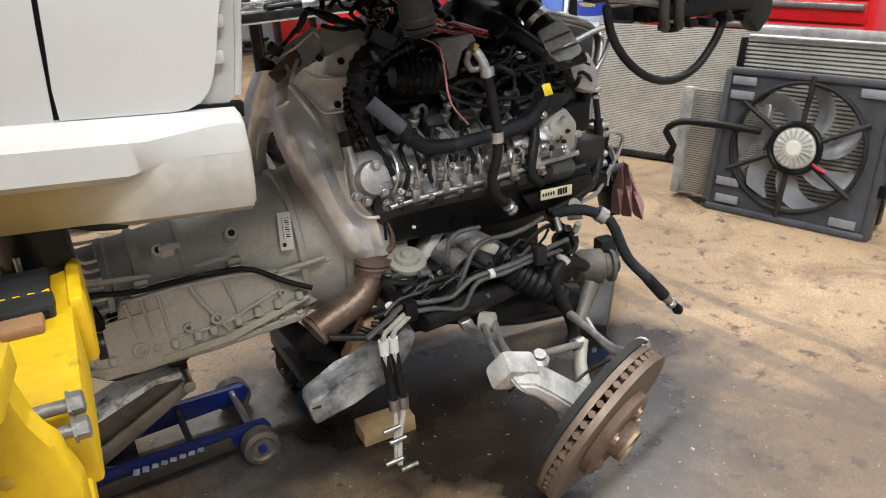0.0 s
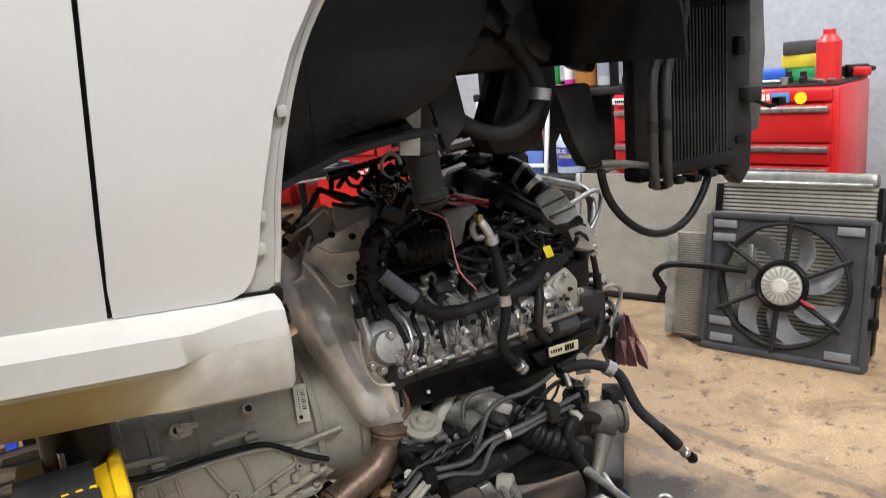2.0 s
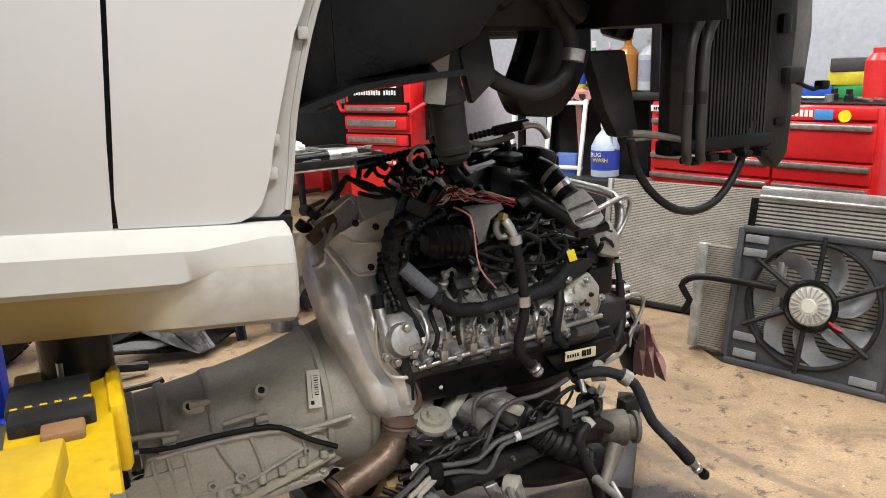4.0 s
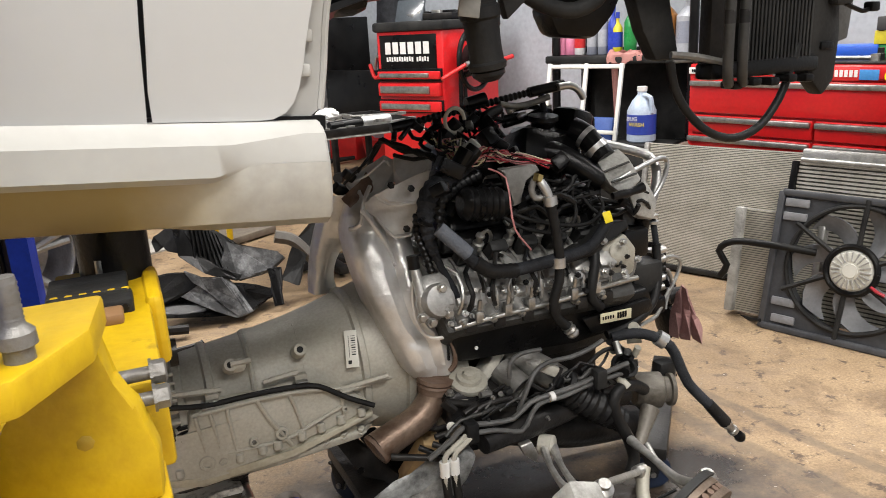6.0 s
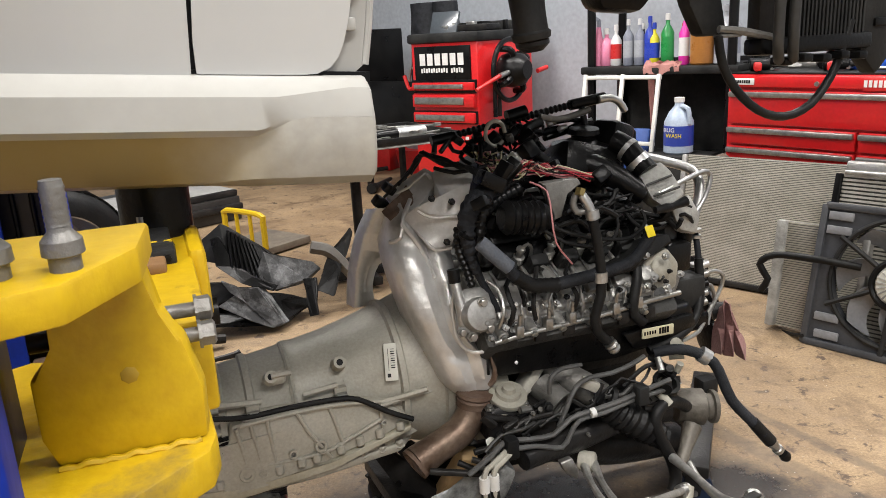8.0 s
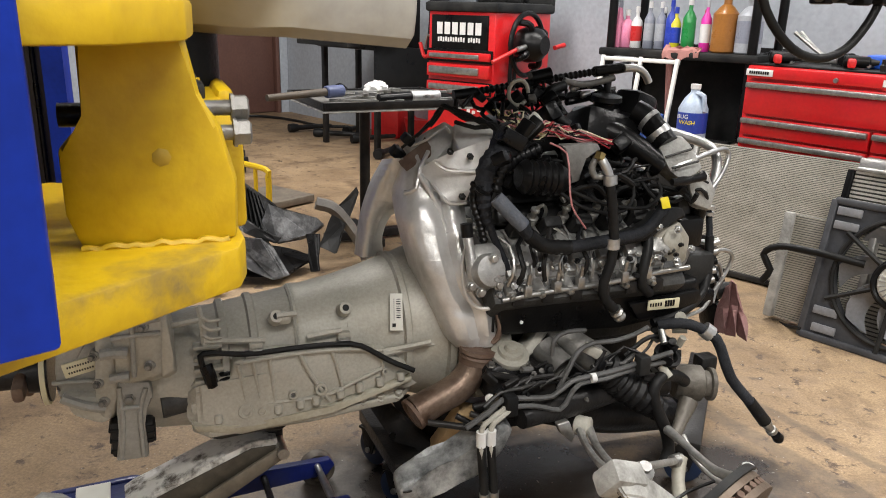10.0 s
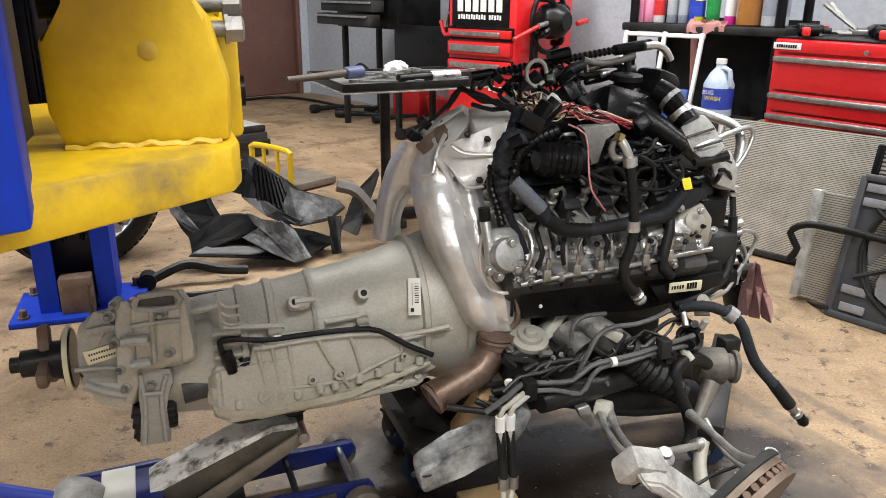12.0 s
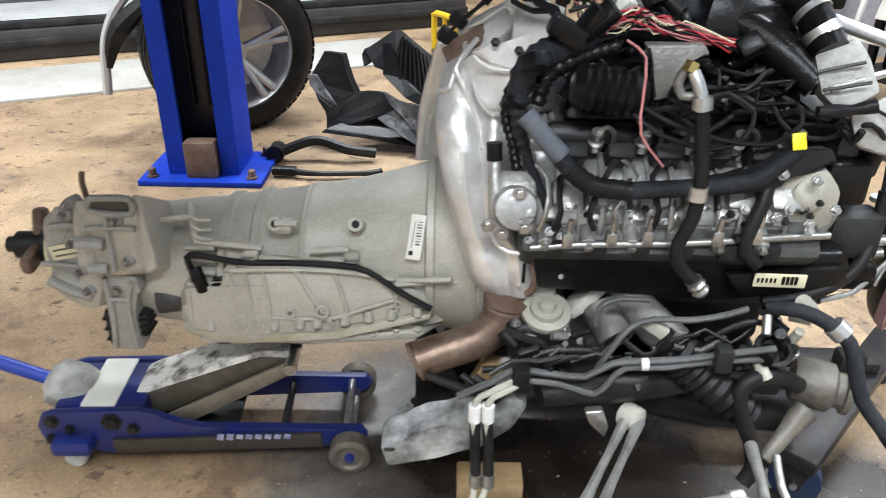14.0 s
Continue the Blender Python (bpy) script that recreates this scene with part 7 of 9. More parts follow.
    e, g = V((0.007, -0.060, 1.043)), V((0.030, -0.140, 1.015))
    for i in range(26):
        made("wire", tube, (GREENWIRE, LABELY, PINKWIRE, LABELY, BLACK)[i % 5], t, "", [e + j(0.02), (e + g) / 2 + j(0.03), g + j(0.02), V((0.069, -0.180, 1.009)) + j(0.025)], 0.0025, 5)
    made("wire", tube, PINKWIRE, t, "single pink wire hanging down", [(0.072, -0.240, 0.989), (0.101, -0.280, 0.968), (0.098, -0.310, 0.902), (0.099, -0.330, 0.840), (0.151, -0.320, 0.774)], 0.0026, 6)
    made("yellow_tag", box, YTAG, t, "yellow plastic tag", (0.394, -0.317, 0.828), (0.026, 0.004, 0.032), 0.002, Euler((radians(-25), radians(-6), 0)).to_matrix())
    # far cylinder bank, an added black block and the clutter over it
    made("far_cover", box, ALU_MATT, t, "far cam cover", (0.18, 0.27, 0.70), (0.56, 0.14, 0.16), 0.03, Euler((radians(42), 0, 0)).to_matrix())
    made("far_mass", box, BLACK, t, "", (0.30, 0.20, 0.84), (0.46, 0.20, 0.10), 0.03)
    for i in range(34):
        q = V(rng.uniform(0.02, 0.58), rng.uniform(0.06, 0.34), rng.uniform(0.80, 0.90))
        s = rng.uniform(0.02, 0.05)
        if i % 2:
            made("small_fitting", box, (BLACK, BLACKGREY, BRACKET, BLACK)[i % 4], t, "", q, (s * rng.uniform(1, 2), s, s * 0.8), s * 0.2, Euler((rng.uniform(-1, 1), rng.uniform(-1, 1), rng.uniform(-1, 1))).to_matrix())
        else:
            made("cable", tube, (RUBBER, BLACK, LOOM)[i % 3], t, "", [q, q + V(rng.uniform(0.03, 0.08), rng.uniform(-0.06, 0.06), 0.03), q + V(rng.uniform(0.09, 0.16), rng.uniform(-0.08, 0.08), rng.uniform(-0.02, 0.02)), q + V(0.2, rng.uniform(-0.1, 0.1), -0.03)], rng.uniform(0.006, 0.014), 8)
    # front covers and drive side
    bm = bmesh.new()
    slab(bm, [(0.238, -0.320, 0.747), (0.328, -0.315, 0.758), (0.379, -0.310, 0.804), (0.475, -0.290, 0.804), (0.492, -0.290, 0.775), (0.411, -0.310, 0.766), (0.355, -0.320, 0.725), (0.247, -0.325, 0.716)], (0, 0.05, -0.01), 0.008)
    part("front_guide", bm, BLACKGREY, t, "black plastic guide")
    made("front_cover", box, CASTING_DARK, t, "", (0.56, 0.0, 0.60), (0.08, 0.42, 0.42), 0.03)
    made("front_module", box, BLACK, t, "", (0.539, -0.220, 0.714), (0.09, 0.08, 0.09), 0.014)
    made("front_module", box, BLACKGREY, t, "", (0.585, -0.220, 0.597), (0.11, 0.08, 0.10), 0.014)
    made("front_module", box, BLACK, t, "", (0.588, -0.220, 0.508), (0.12, 0.1, 0.06), 0.014)
    made("sensor_can", lathe, BLACK, t, "", (0.589, -0.210, 0.725), (0, -0.1, 1), [(0, 0.02), (0.05, 0.024), (0.055, 0.03), (0.07, 0.03), (0.08, 0.018)], 18)
    for i, (q, r) in enumerate((((0.729, -0.120, 0.494), 0.06), ((0.748, -0.050, 0.584), 0.05), ((0.733, -0.150, 0.389), 0.055))):
        made("pulley", lathe, DARKSTEEL, t, "", q, (1, 0, 0), [(0, r * 0.6), (0.008, r), (0.014, r * 0.9), (0.024, r * 0.9), (0.03, r), (0.036, r * 0.6)], 26)
    for pts in ([(0.640, -0.220, 0.636), (0.701, -0.220, 0.640), (0.734, -0.220, 0.615), (0.717, -0.220, 0.566), (0.672, -0.240, 0.523), (0.656, -0.250, 0.484)], [(0.640, -0.220, 0.610), (0.687, -0.220, 0.596), (0.705, -0.220, 0.549)], [(0.523, -0.300, 0.474), (0.600, -0.280, 0.484), (0.654, -0.250, 0.520), (0.680, -0.240, 0.541)]):
        made("steel_line", tube, STEEL, t, "", pts, 0.0061, 8)
    made("idler_hub", rod, RUBBER, t, "", (0.708, -0.200, 0.502), (0.747, -0.220, 0.512), 0.028, 0.02)
    for i in range(5):
        q = V((0.636, -0.220, 0.663)) + V(0, 0, -0.03 * i)
        made("line_fitting", rod, (ALU, STEEL, BLACK)[i % 3], t, "", q, q + V(0.03, -0.01, 0.01), 0.012)
    # small fittings that break up the dark middle
    for i in range(110):
        u, v = rng.uniform(-0.04, 0.52), rng.uniform(-0.27, 0.08)
        z = 0.895 + rng.uniform(-0.03, 0.03) - 0.5 * max(0, -v - 0.16)
        s = rng.uniform(0.006, 0.026)
        made("small_fitting", box, (BLACK, BLACK, RUBBER, BLACKGREY, CASTING_DARK, BLACK, STEEL)[i % 7], t, "", (u, v, z), (s * rng.uniform(1, 2.4), s, s * rng.uniform(0.6, 1.2)), s * 0.2, Euler((rng.uniform(-1, 1), rng.uniform(-1, 1), rng.uniform(-1, 1))).to_matrix())
    for i in range(30):
        f = rng.random()
        q = V((-0.115, -0.340, 0.631)).lerp(V((0.503, -0.330, 0.658)), f) + V(0, rng.uniform(0, 0.02), rng.uniform(-0.02, 0.05))
        bolt(t, q, (0, -1, 0.3), rng.uniform(0.004, 0.008), 0.012, (STEEL, ALU, DARKSTEEL, BLACK)[i % 4])
    for i in range(5):
        q = V((-0.092, -0.340, 0.644)).lerp(V((0.456, -0.330, 0.663)), i / 9 + rng.uniform(-0.03, 0.03))
        made("small_line", tube, (STEEL, RUBBER, DARKSTEEL)[i % 3], t, "", [q, q + V(rng.uniform(-0.02, 0.03), -0.012, 0.045), q + V(rng.uniform(-0.02, 0.05), 0.03, 0.095), q + V(rng.uniform(-0.03, 0.06), 0.07, 0.12)], rng.uniform(0.004, 0.007), 6)


build_engine()


def build_towel():
    t = thing("shop_towel", "dirty red shop towel hanging from the engine", "towel", ENGINE_AT @ Matrix.Translation(V((0.719, -0.250, 0.531))) @ pose(0, 0, 0, 0, 0, -30))
    rows = []
    for j in range(12):
        f = j / 11
        rows.append([((-0.04 + 0.08 * i / 8) * (0.5 + 0.7 * f) + 0.02 * f, 0.025 * math.sin(i * 2.1 + f * 3) * (0.4 + f), -0.15 * f + 0.012 * math.sin(i * 1.7) * f + 0.02 * (1 - f) * math.cos((i - 4) * 0.6)) for i in range(9)])
    bm = bmesh.new()
    sheet(bm, rows, 0.006)
    part("cloth", bm, TOWEL, t)


build_towel()


def build_subframe():
    t = thing("front_subframe", "black front subframe with steering gear and arms", "subframe", ENGINE_AT)
    rng = random.Random(4)
    made("side_member", tube, DARKSTEEL, t, "", [(-0.057, -0.420, 0.302), (0.010, -0.400, 0.301), (0.152, -0.360, 0.293), (0.321, -0.320, 0.289), (0.472, -0.300, 0.264)], [0.0269, 0.0378, 0.0378, 0.0353, 0.0336], 12)
    made("cross_member", tube, DARKSTEEL, t, "", [(0.024, -0.340, 0.287), (0.08, -0.1, 0.26), (0.08, 0.1, 0.26), (0.05, 0.4, 0.30)], 0.05, 10)
    bm = bmesh.new()
    slab(bm, [(-0.127, -0.340, 0.412), (-0.074, -0.340, 0.424), (0.013, -0.350, 0.396), (0.080, -0.360, 0.370), (0.075, -0.370, 0.311), (0.006, -0.380, 0.264), (-0.081, -0.370, 0.284), (-0.118, -0.350, 0.317)], (0, 0.13, 0.02), 0.014)
    part("tower", bm, DARKSTEEL, t, "pressed black frame tower")
    made("tower_rim", tube, DARKSTEEL, t, "", [(-0.129, -0.345, 0.412), (-0.082, -0.360, 0.399), (-0.010, -0.365, 0.382), (0.078, -0.365, 0.368)], 0.0098, 8)
    made("tower_eye", rod, STEEL, t, "", (-0.120, -0.360, 0.342), (-0.127, -0.375, 0.351), 0.012)
    made("far_member", tube, DARKSTEEL, t, "", [(-0.3, 0.42, 0.25), (0, 0.36, 0.32), (0.45, 0.36, 0.28)], 0.05, 10)
    made("skid", box, BLACK, t, "", (0.28, 0.0, 0.24), (0.40, 0.46, 0.06), 0.02)
    made("engine_mount", lathe, CASTING, t, "cast aluminium engine mount", (-0.041, -0.300, 0.420), (0, -0.35, 1), [(0, 0.05), (0.008, 0.054), (0.018, 0.052), (0.022, 0.036), (0.032, 0.033), (0.033, 0.02), (0.044, 0.016), (0.046, 0.008)], 24)
    made("mount_plate", box, CASTING, t, "", (-0.043, -0.300, 0.397), (0.105, 0.09, 0.014), 0.005)
    bm = bmesh.new()
    slab(bm, [(0.004, -0.280, 0.418), (0.054, -0.260, 0.458), (0.111, -0.250, 0.506), (0.123, -0.250, 0.484), (0.052, -0.270, 0.412), (0.017, -0.290, 0.397)], (0, 0.05, 0), 0.008)
    part("mount_arm", bm, CASTING, t)
    for q in ((-0.107, -0.330, 0.418), (-0.003, -0.330, 0.405), (-0.068, -0.270, 0.429)):
        bolt(t, q, (0, -0.2, 1), 0.009, 0.012)
    made("mount_tube", lathe, BRACKET, t, "open cast tube", (0.077, -0.260, 0.419), (0.35, -0.75, -0.42), [(0, 0.038), (0.06, 0.038), (0.085, 0.041), (0.085, 0.032), (0.01, 0.03)], 24)
    # steering rack with bellows
    made("rack", tube, BRACKET, t, "grey cast steering rack tube", [(0.118, -0.220, 0.459), (0.156, -0.270, 0.431), (0.188, -0.310, 0.410), (0.233, -0.330, 0.378)], [0.036, 0.040, 0.042, 0.040], 18)
    made("rack_label", box, CASTING, t, "", (0.174, -0.365, 0.442), (0.055, 0.02, 0.03), 0.006, Euler((0, 0.5, -0.3)).to_matrix())
    made("rack_bellows", tube, RUBBER, t, "ribbed black steering bellows", [(0.221, -0.350, 0.381), (0.273, -0.360, 0.334), (0.328, -0.380, 0.291), (0.393, -0.390, 0.241)], [0.046, 0.045, 0.040, 0.030], 20, 0.02, 0.006, 0.022)
    made("cross_beam", tube, DARKSTEEL, t, "black subframe cross beam", [(-0.049, -0.280, 0.285), (0.113, -0.260, 0.229), (0.328, -0.240, 0.153), (0.569, -0.220, 0.109)], [0.05, 0.055, 0.055, 0.05], 12)
    made("socket_cup", lathe, BLACKGREY, t, "open black socket cup", (0.424, -0.360, 0.386), (0.1, -0.5, 0.85), [(-0.05, 0.03), (0, 0.034), (0.004, 0.04), (0.012, 0.04), (0.012, 0.03), (-0.02, 0.026)], 22)
    made("tie_rod", tube, ALU_MATT, t, "", [(0.451, -0.440, 0.173), (0.448, -0.500, 0.140), (0.460, -0.560, 0.118), (0.453, -0.620, 0.127)], 0.0090, 10)
    # pump at the front
    made("steering_pump", lathe, mat("grimy_casting", (0.17, 0.155, 0.13), (0.07, 0.062, 0.05), 0.55, 0.2, 16, 0.5, 90), t, "cast steering pump", (0.523, -0.280, 0.255), (0.9, -0.3, -0.06), [(0, 0.045), (0.02, 0.055), (0.08, 0.055), (0.09, 0.04), (0.105, 0.04), (0.108, 0.05), (0.12, 0.05), (0.122, 0.02)], 24)
    made("pump_leg", tube, MATS["grimy_casting"], t, "", [(0.539, -0.340, 0.217), (0.496, -0.370, 0.175), (0.448, -0.400, 0.126)], [0.0302, 0.0202, 0.0168], 10)
    made("pump_block", box, BLACKGREY, t, "", (0.650, -0.260, 0.293), (0.06, 0.05, 0.05), 0.01)
    made("reservoir_hose", tube, RUBBER, t, "fat black hose loop", [(0.499, -0.360, 0.298), (0.448, -0.380, 0.334), (0.387, -0.400, 0.348), (0.355, -0.410, 0.316), (0.365, -0.420, 0.262), (0.396, -0.430, 0.199), (0.408, -0.440, 0.139), (0.390, -0.450, 0.103)], 0.0176, 14)
    made("outlet_hose", tube, LOOM, t, "black hose ending in a silver fitting", [(0.406, -0.330, 0.473), (0.458, -0.360, 0.486), (0.502, -0.390, 0.478), (0.539, -0.420, 0.452), (0.555, -0.440, 0.404), (0.575, -0.460, 0.344), (0.628, -0.480, 0.279), (0.666, -0.490, 0.234)], 0.0152, 14)
    made("hose_collar", rod, ALU, t, "", (0.512, -0.395, 0.476), (0.533, -0.405, 0.460), 0.023)
    made("hose_grip", tube, RUBBER, t, "", [(0.632, -0.482, 0.275), (0.692, -0.490, 0.204)], 0.0172, 12, 0.02, 0.002, 0.01)
    made("hose_fitting", lathe, STEEL, t, "", (0.692, -0.490, 0.204), V((0.754, -0.495, 0.133)) - V((0.692, -0.490, 0.204)), [(0, 0.017), (0.014, 0.016), (0.016, 0.012), (0.036, 0.012), (0.038, 0.016), (0.05, 0.016)], 16)
    made("hose_tip", lathe, BLACK, t, "", (0.738, -0.494, 0.154), V((0.754, -0.495, 0.133)) - V((0.692, -0.490, 0.204)), [(0, 0.014), (0.015, 0.017), (0.026, 0.012)], 14)
    # hydraulic lines across the frame
    for pts, r in (([(-0.226, -0.460, 0.328), (-0.159, -0.450, 0.358), (-0.112, -0.430, 0.374), (-0.036, -0.420, 0.359), (0.033, -0.420, 0.354), (0.085, -0.420, 0.389), (0.160, -0.420, 0.397), (0.231, -0.415, 0.400), (0.304, -0.410, 0.410), (0.409, -0.400, 0.420)], 0.0075),
                   ([(-0.096, -0.430, 0.349), (-0.021, -0.425, 0.337), (0.054, -0.425, 0.314), (0.083, -0.420, 0.344), (0.111, -0.420, 0.378), (0.187, -0.420, 0.382), (0.288, -0.410, 0.392), (0.403, -0.400, 0.394)], 0.007),
                   ([(0.059, -0.400, 0.360), (0.083, -0.400, 0.409), (0.115, -0.390, 0.455), (0.163, -0.380, 0.470), (0.244, -0.370, 0.464), (0.312, -0.360, 0.471), (0.358, -0.350, 0.481)], 0.007),
                   ([(0.055, -0.360, 0.440), (0.059, -0.360, 0.484), (0.095, -0.355, 0.501), (0.158, -0.350, 0.497)], 0.0065)):
        made("hydraulic_line", tube, mat("dull_line", (0.15, 0.15, 0.147), (0.08, 0.08, 0.077), 0.42, 0.4, 14, 0.3, 110), t, "bent grey hydraulic line", pts, r, 8)
    for q in ((-0.099, -0.440, 0.361), (0.301, -0.420, 0.408)):
        made("line_clamp", box, BLACKGREY, t, "", q, (0.034, 0.035, 0.055), 0.006)
    made("line_band", rod, WHITE, t, "", (0.140, -0.425, 0.392), (0.154, -0.425, 0.393), 0.013)
    for i in range(16):
        q = V((0.430, -0.360, 0.406)) + V(rng.uniform(-0.05, 0.07), rng.uniform(-0.03, 0.05), rng.uniform(-0.05, 0.07))
        made("valve_fitting", rod, (BLACK, STEEL, BLACKGREY, CASTING)[i % 4], t, "", q, q + V(rng.uniform(-0.03, 0.04), rng.uniform(-0.03, 0.02), rng.uniform(-0.03, 0.03)), rng.uniform(0.008, 0.018))
    # small brackets, unions and bolts crowded along the frame
    for i in range(46):
        f = rng.random()
        q = V((-0.135, -0.410, 0.368)).lerp(V((0.405, -0.380, 0.349)), f) + V(0, rng.uniform(-0.015, 0.05), rng.uniform(-0.05, 0.05))
        s = rng.uniform(0.010, 0.026)
        mt = (DARKSTEEL, BRACKET, BLACKGREY, CASTING_DARK, BLACK, DARKSTEEL, BLACK)[i % 7]
        if i % 3 == 0:
            bolt(t, q, (rng.uniform(-0.3, 0.3), -1, rng.uniform(-0.2, 0.6)), s * 0.4, 0.012, mt)
        elif i % 3 == 1:
            made("line_union", rod, mt, t, "", q, q + V(rng.uniform(-0.04, 0.04), rng.uniform(-0.01, 0.01), rng.uniform(-0.025, 0.025)), s * 0.42, None, 8)
        else:
            made("small_bracket", box, mt, t, "", q, (s * 1.8, s * 0.5, s), 0.002, Euler((rng.uniform(-0.6, 0.6), rng.uniform(-0.8, 0.8), rng.uniform(-0.6, 0.6))).to_matrix())
    for i in range(9):
        q = V((-0.162, -0.420, 0.353)).lerp(V((0.336, -0.360, 0.420)), i / 9)
        made("small_line", tube, (CASTING_DARK, DARKSTEEL, RUBBER)[i % 3], t, "", [q, q + V(0.05, rng.uniform(-0.02, 0.02), rng.uniform(0.0, 0.04)), q + V(0.10, rng.uniform(-0.02, 0.02), rng.uniform(-0.01, 0.05)), q + V(0.15, 0.02, rng.uniform(0.0, 0.06))], rng.uniform(0.004, 0.008), 7)
    # twin lines dropping to the floor at the back
    for dx, dy in ((0, 0), (24, 4)):
        q = [V((-0.116, -0.450, 0.360)), V((-0.164, -0.470, 0.345)), V((-0.190, -0.480, 0.328)), V((-0.190, -0.490, 0.247)), V((-0.184, -0.500, 0.137))]
        q = [a + V(dx * 0.0011, 0.006, -0.004) for a in q] + [V(-0.20 + dx * 0.0004, -0.53, 0.06), V(-0.215, -0.56 - dx * 0.001, 0.022)]
        made("drop_line", tube, CASTING, t, "pale metal line ending in fittings", q, 0.007, 8)
        made("line_sleeve", rod, RUBBER, t, "", q[2] + V(0, 0, -0.04), q[4] + V(0, 0, 0.02), 0.0115)
        made("sleeve_end", rod, WHITE, t, "", q[2] + V(0, 0, -0.005), q[2] + V(0, 0, -0.045), 0.013)
        made("sleeve_end", rod, STEEL, t, "", q[4] + V(0, 0, 0.022), q[4] + V(0, 0, -0.012), 0.0135)
    for q in ((-0.235, -0.54, 0.10), (-0.225, -0.55, 0.07), (-0.25, -0.58, 0.035), (-0.215, -0.59, 0.012)):
        made("line_stud", rod, STEEL, t, "", q, V(q) + V(0.045, 0.0, 0.004), 0.006)
    bm = bmesh.new()
    slab(bm, [(-0.391, -0.435, 0.164), (-0.366, -0.432, 0.183), (-0.325, -0.43, 0.192), (-0.284, -0.43, 0.199), (-0.243, -0.43, 0.221), (-0.201, -0.43, 0.244), (-0.132, -0.43, 0.294), (-0.11, -0.43, 0.312), (-0.076, -0.43, 0.278), (-0.105, -0.43, 0.217), (-0.174, -0.43, 0.155), (-0.267, -0.43, 0.132), (-0.376, -0.435, 0.099)], (0, 0.07, 0.015), 0.014)
    part("rear_brace", bm, mat("scuffed_alloy", (0.52, 0.53, 0.52), (0.10, 0.105, 0.105), 0.5, 0.3, 13, 0.6, 90), t, "scuffed pale aluminium brace")
    made("brace_eye", rod, DARKSTEEL, t, "", (-0.368, -0.438, 0.160), (-0.368, -0.4365, 0.163), 0.012)
    made("stay_rod", rod, DARKSTEEL, t, "", (-0.291, -0.360, 0.300), (-0.143, -0.420, 0.285), 0.009)
    for q in (((-0.191, -0.400, 0.330), (-0.145, -0.420, 0.313)), ((-0.175, -0.380, 0.335), (-0.141, -0.380, 0.337)), ((-0.218, -0.370, 0.312), (-0.178, -0.390, 0.291))):
        made("stub_pipe", rod, DARKSTEEL, t, "", q[0], q[1], 0.008)
    # inner end of the lower arm
    bm = bmesh.new()
    slab(bm, [(0.035, -0.450, 0.286), (0.071, -0.450, 0.291), (0.085, -0.460, 0.254), (0.080, -0.460, 0.228), (0.047, -0.455, 0.258)], (0, 0.02, 0), 0.004)
    part("arm_bracket", bm, STEEL, t)


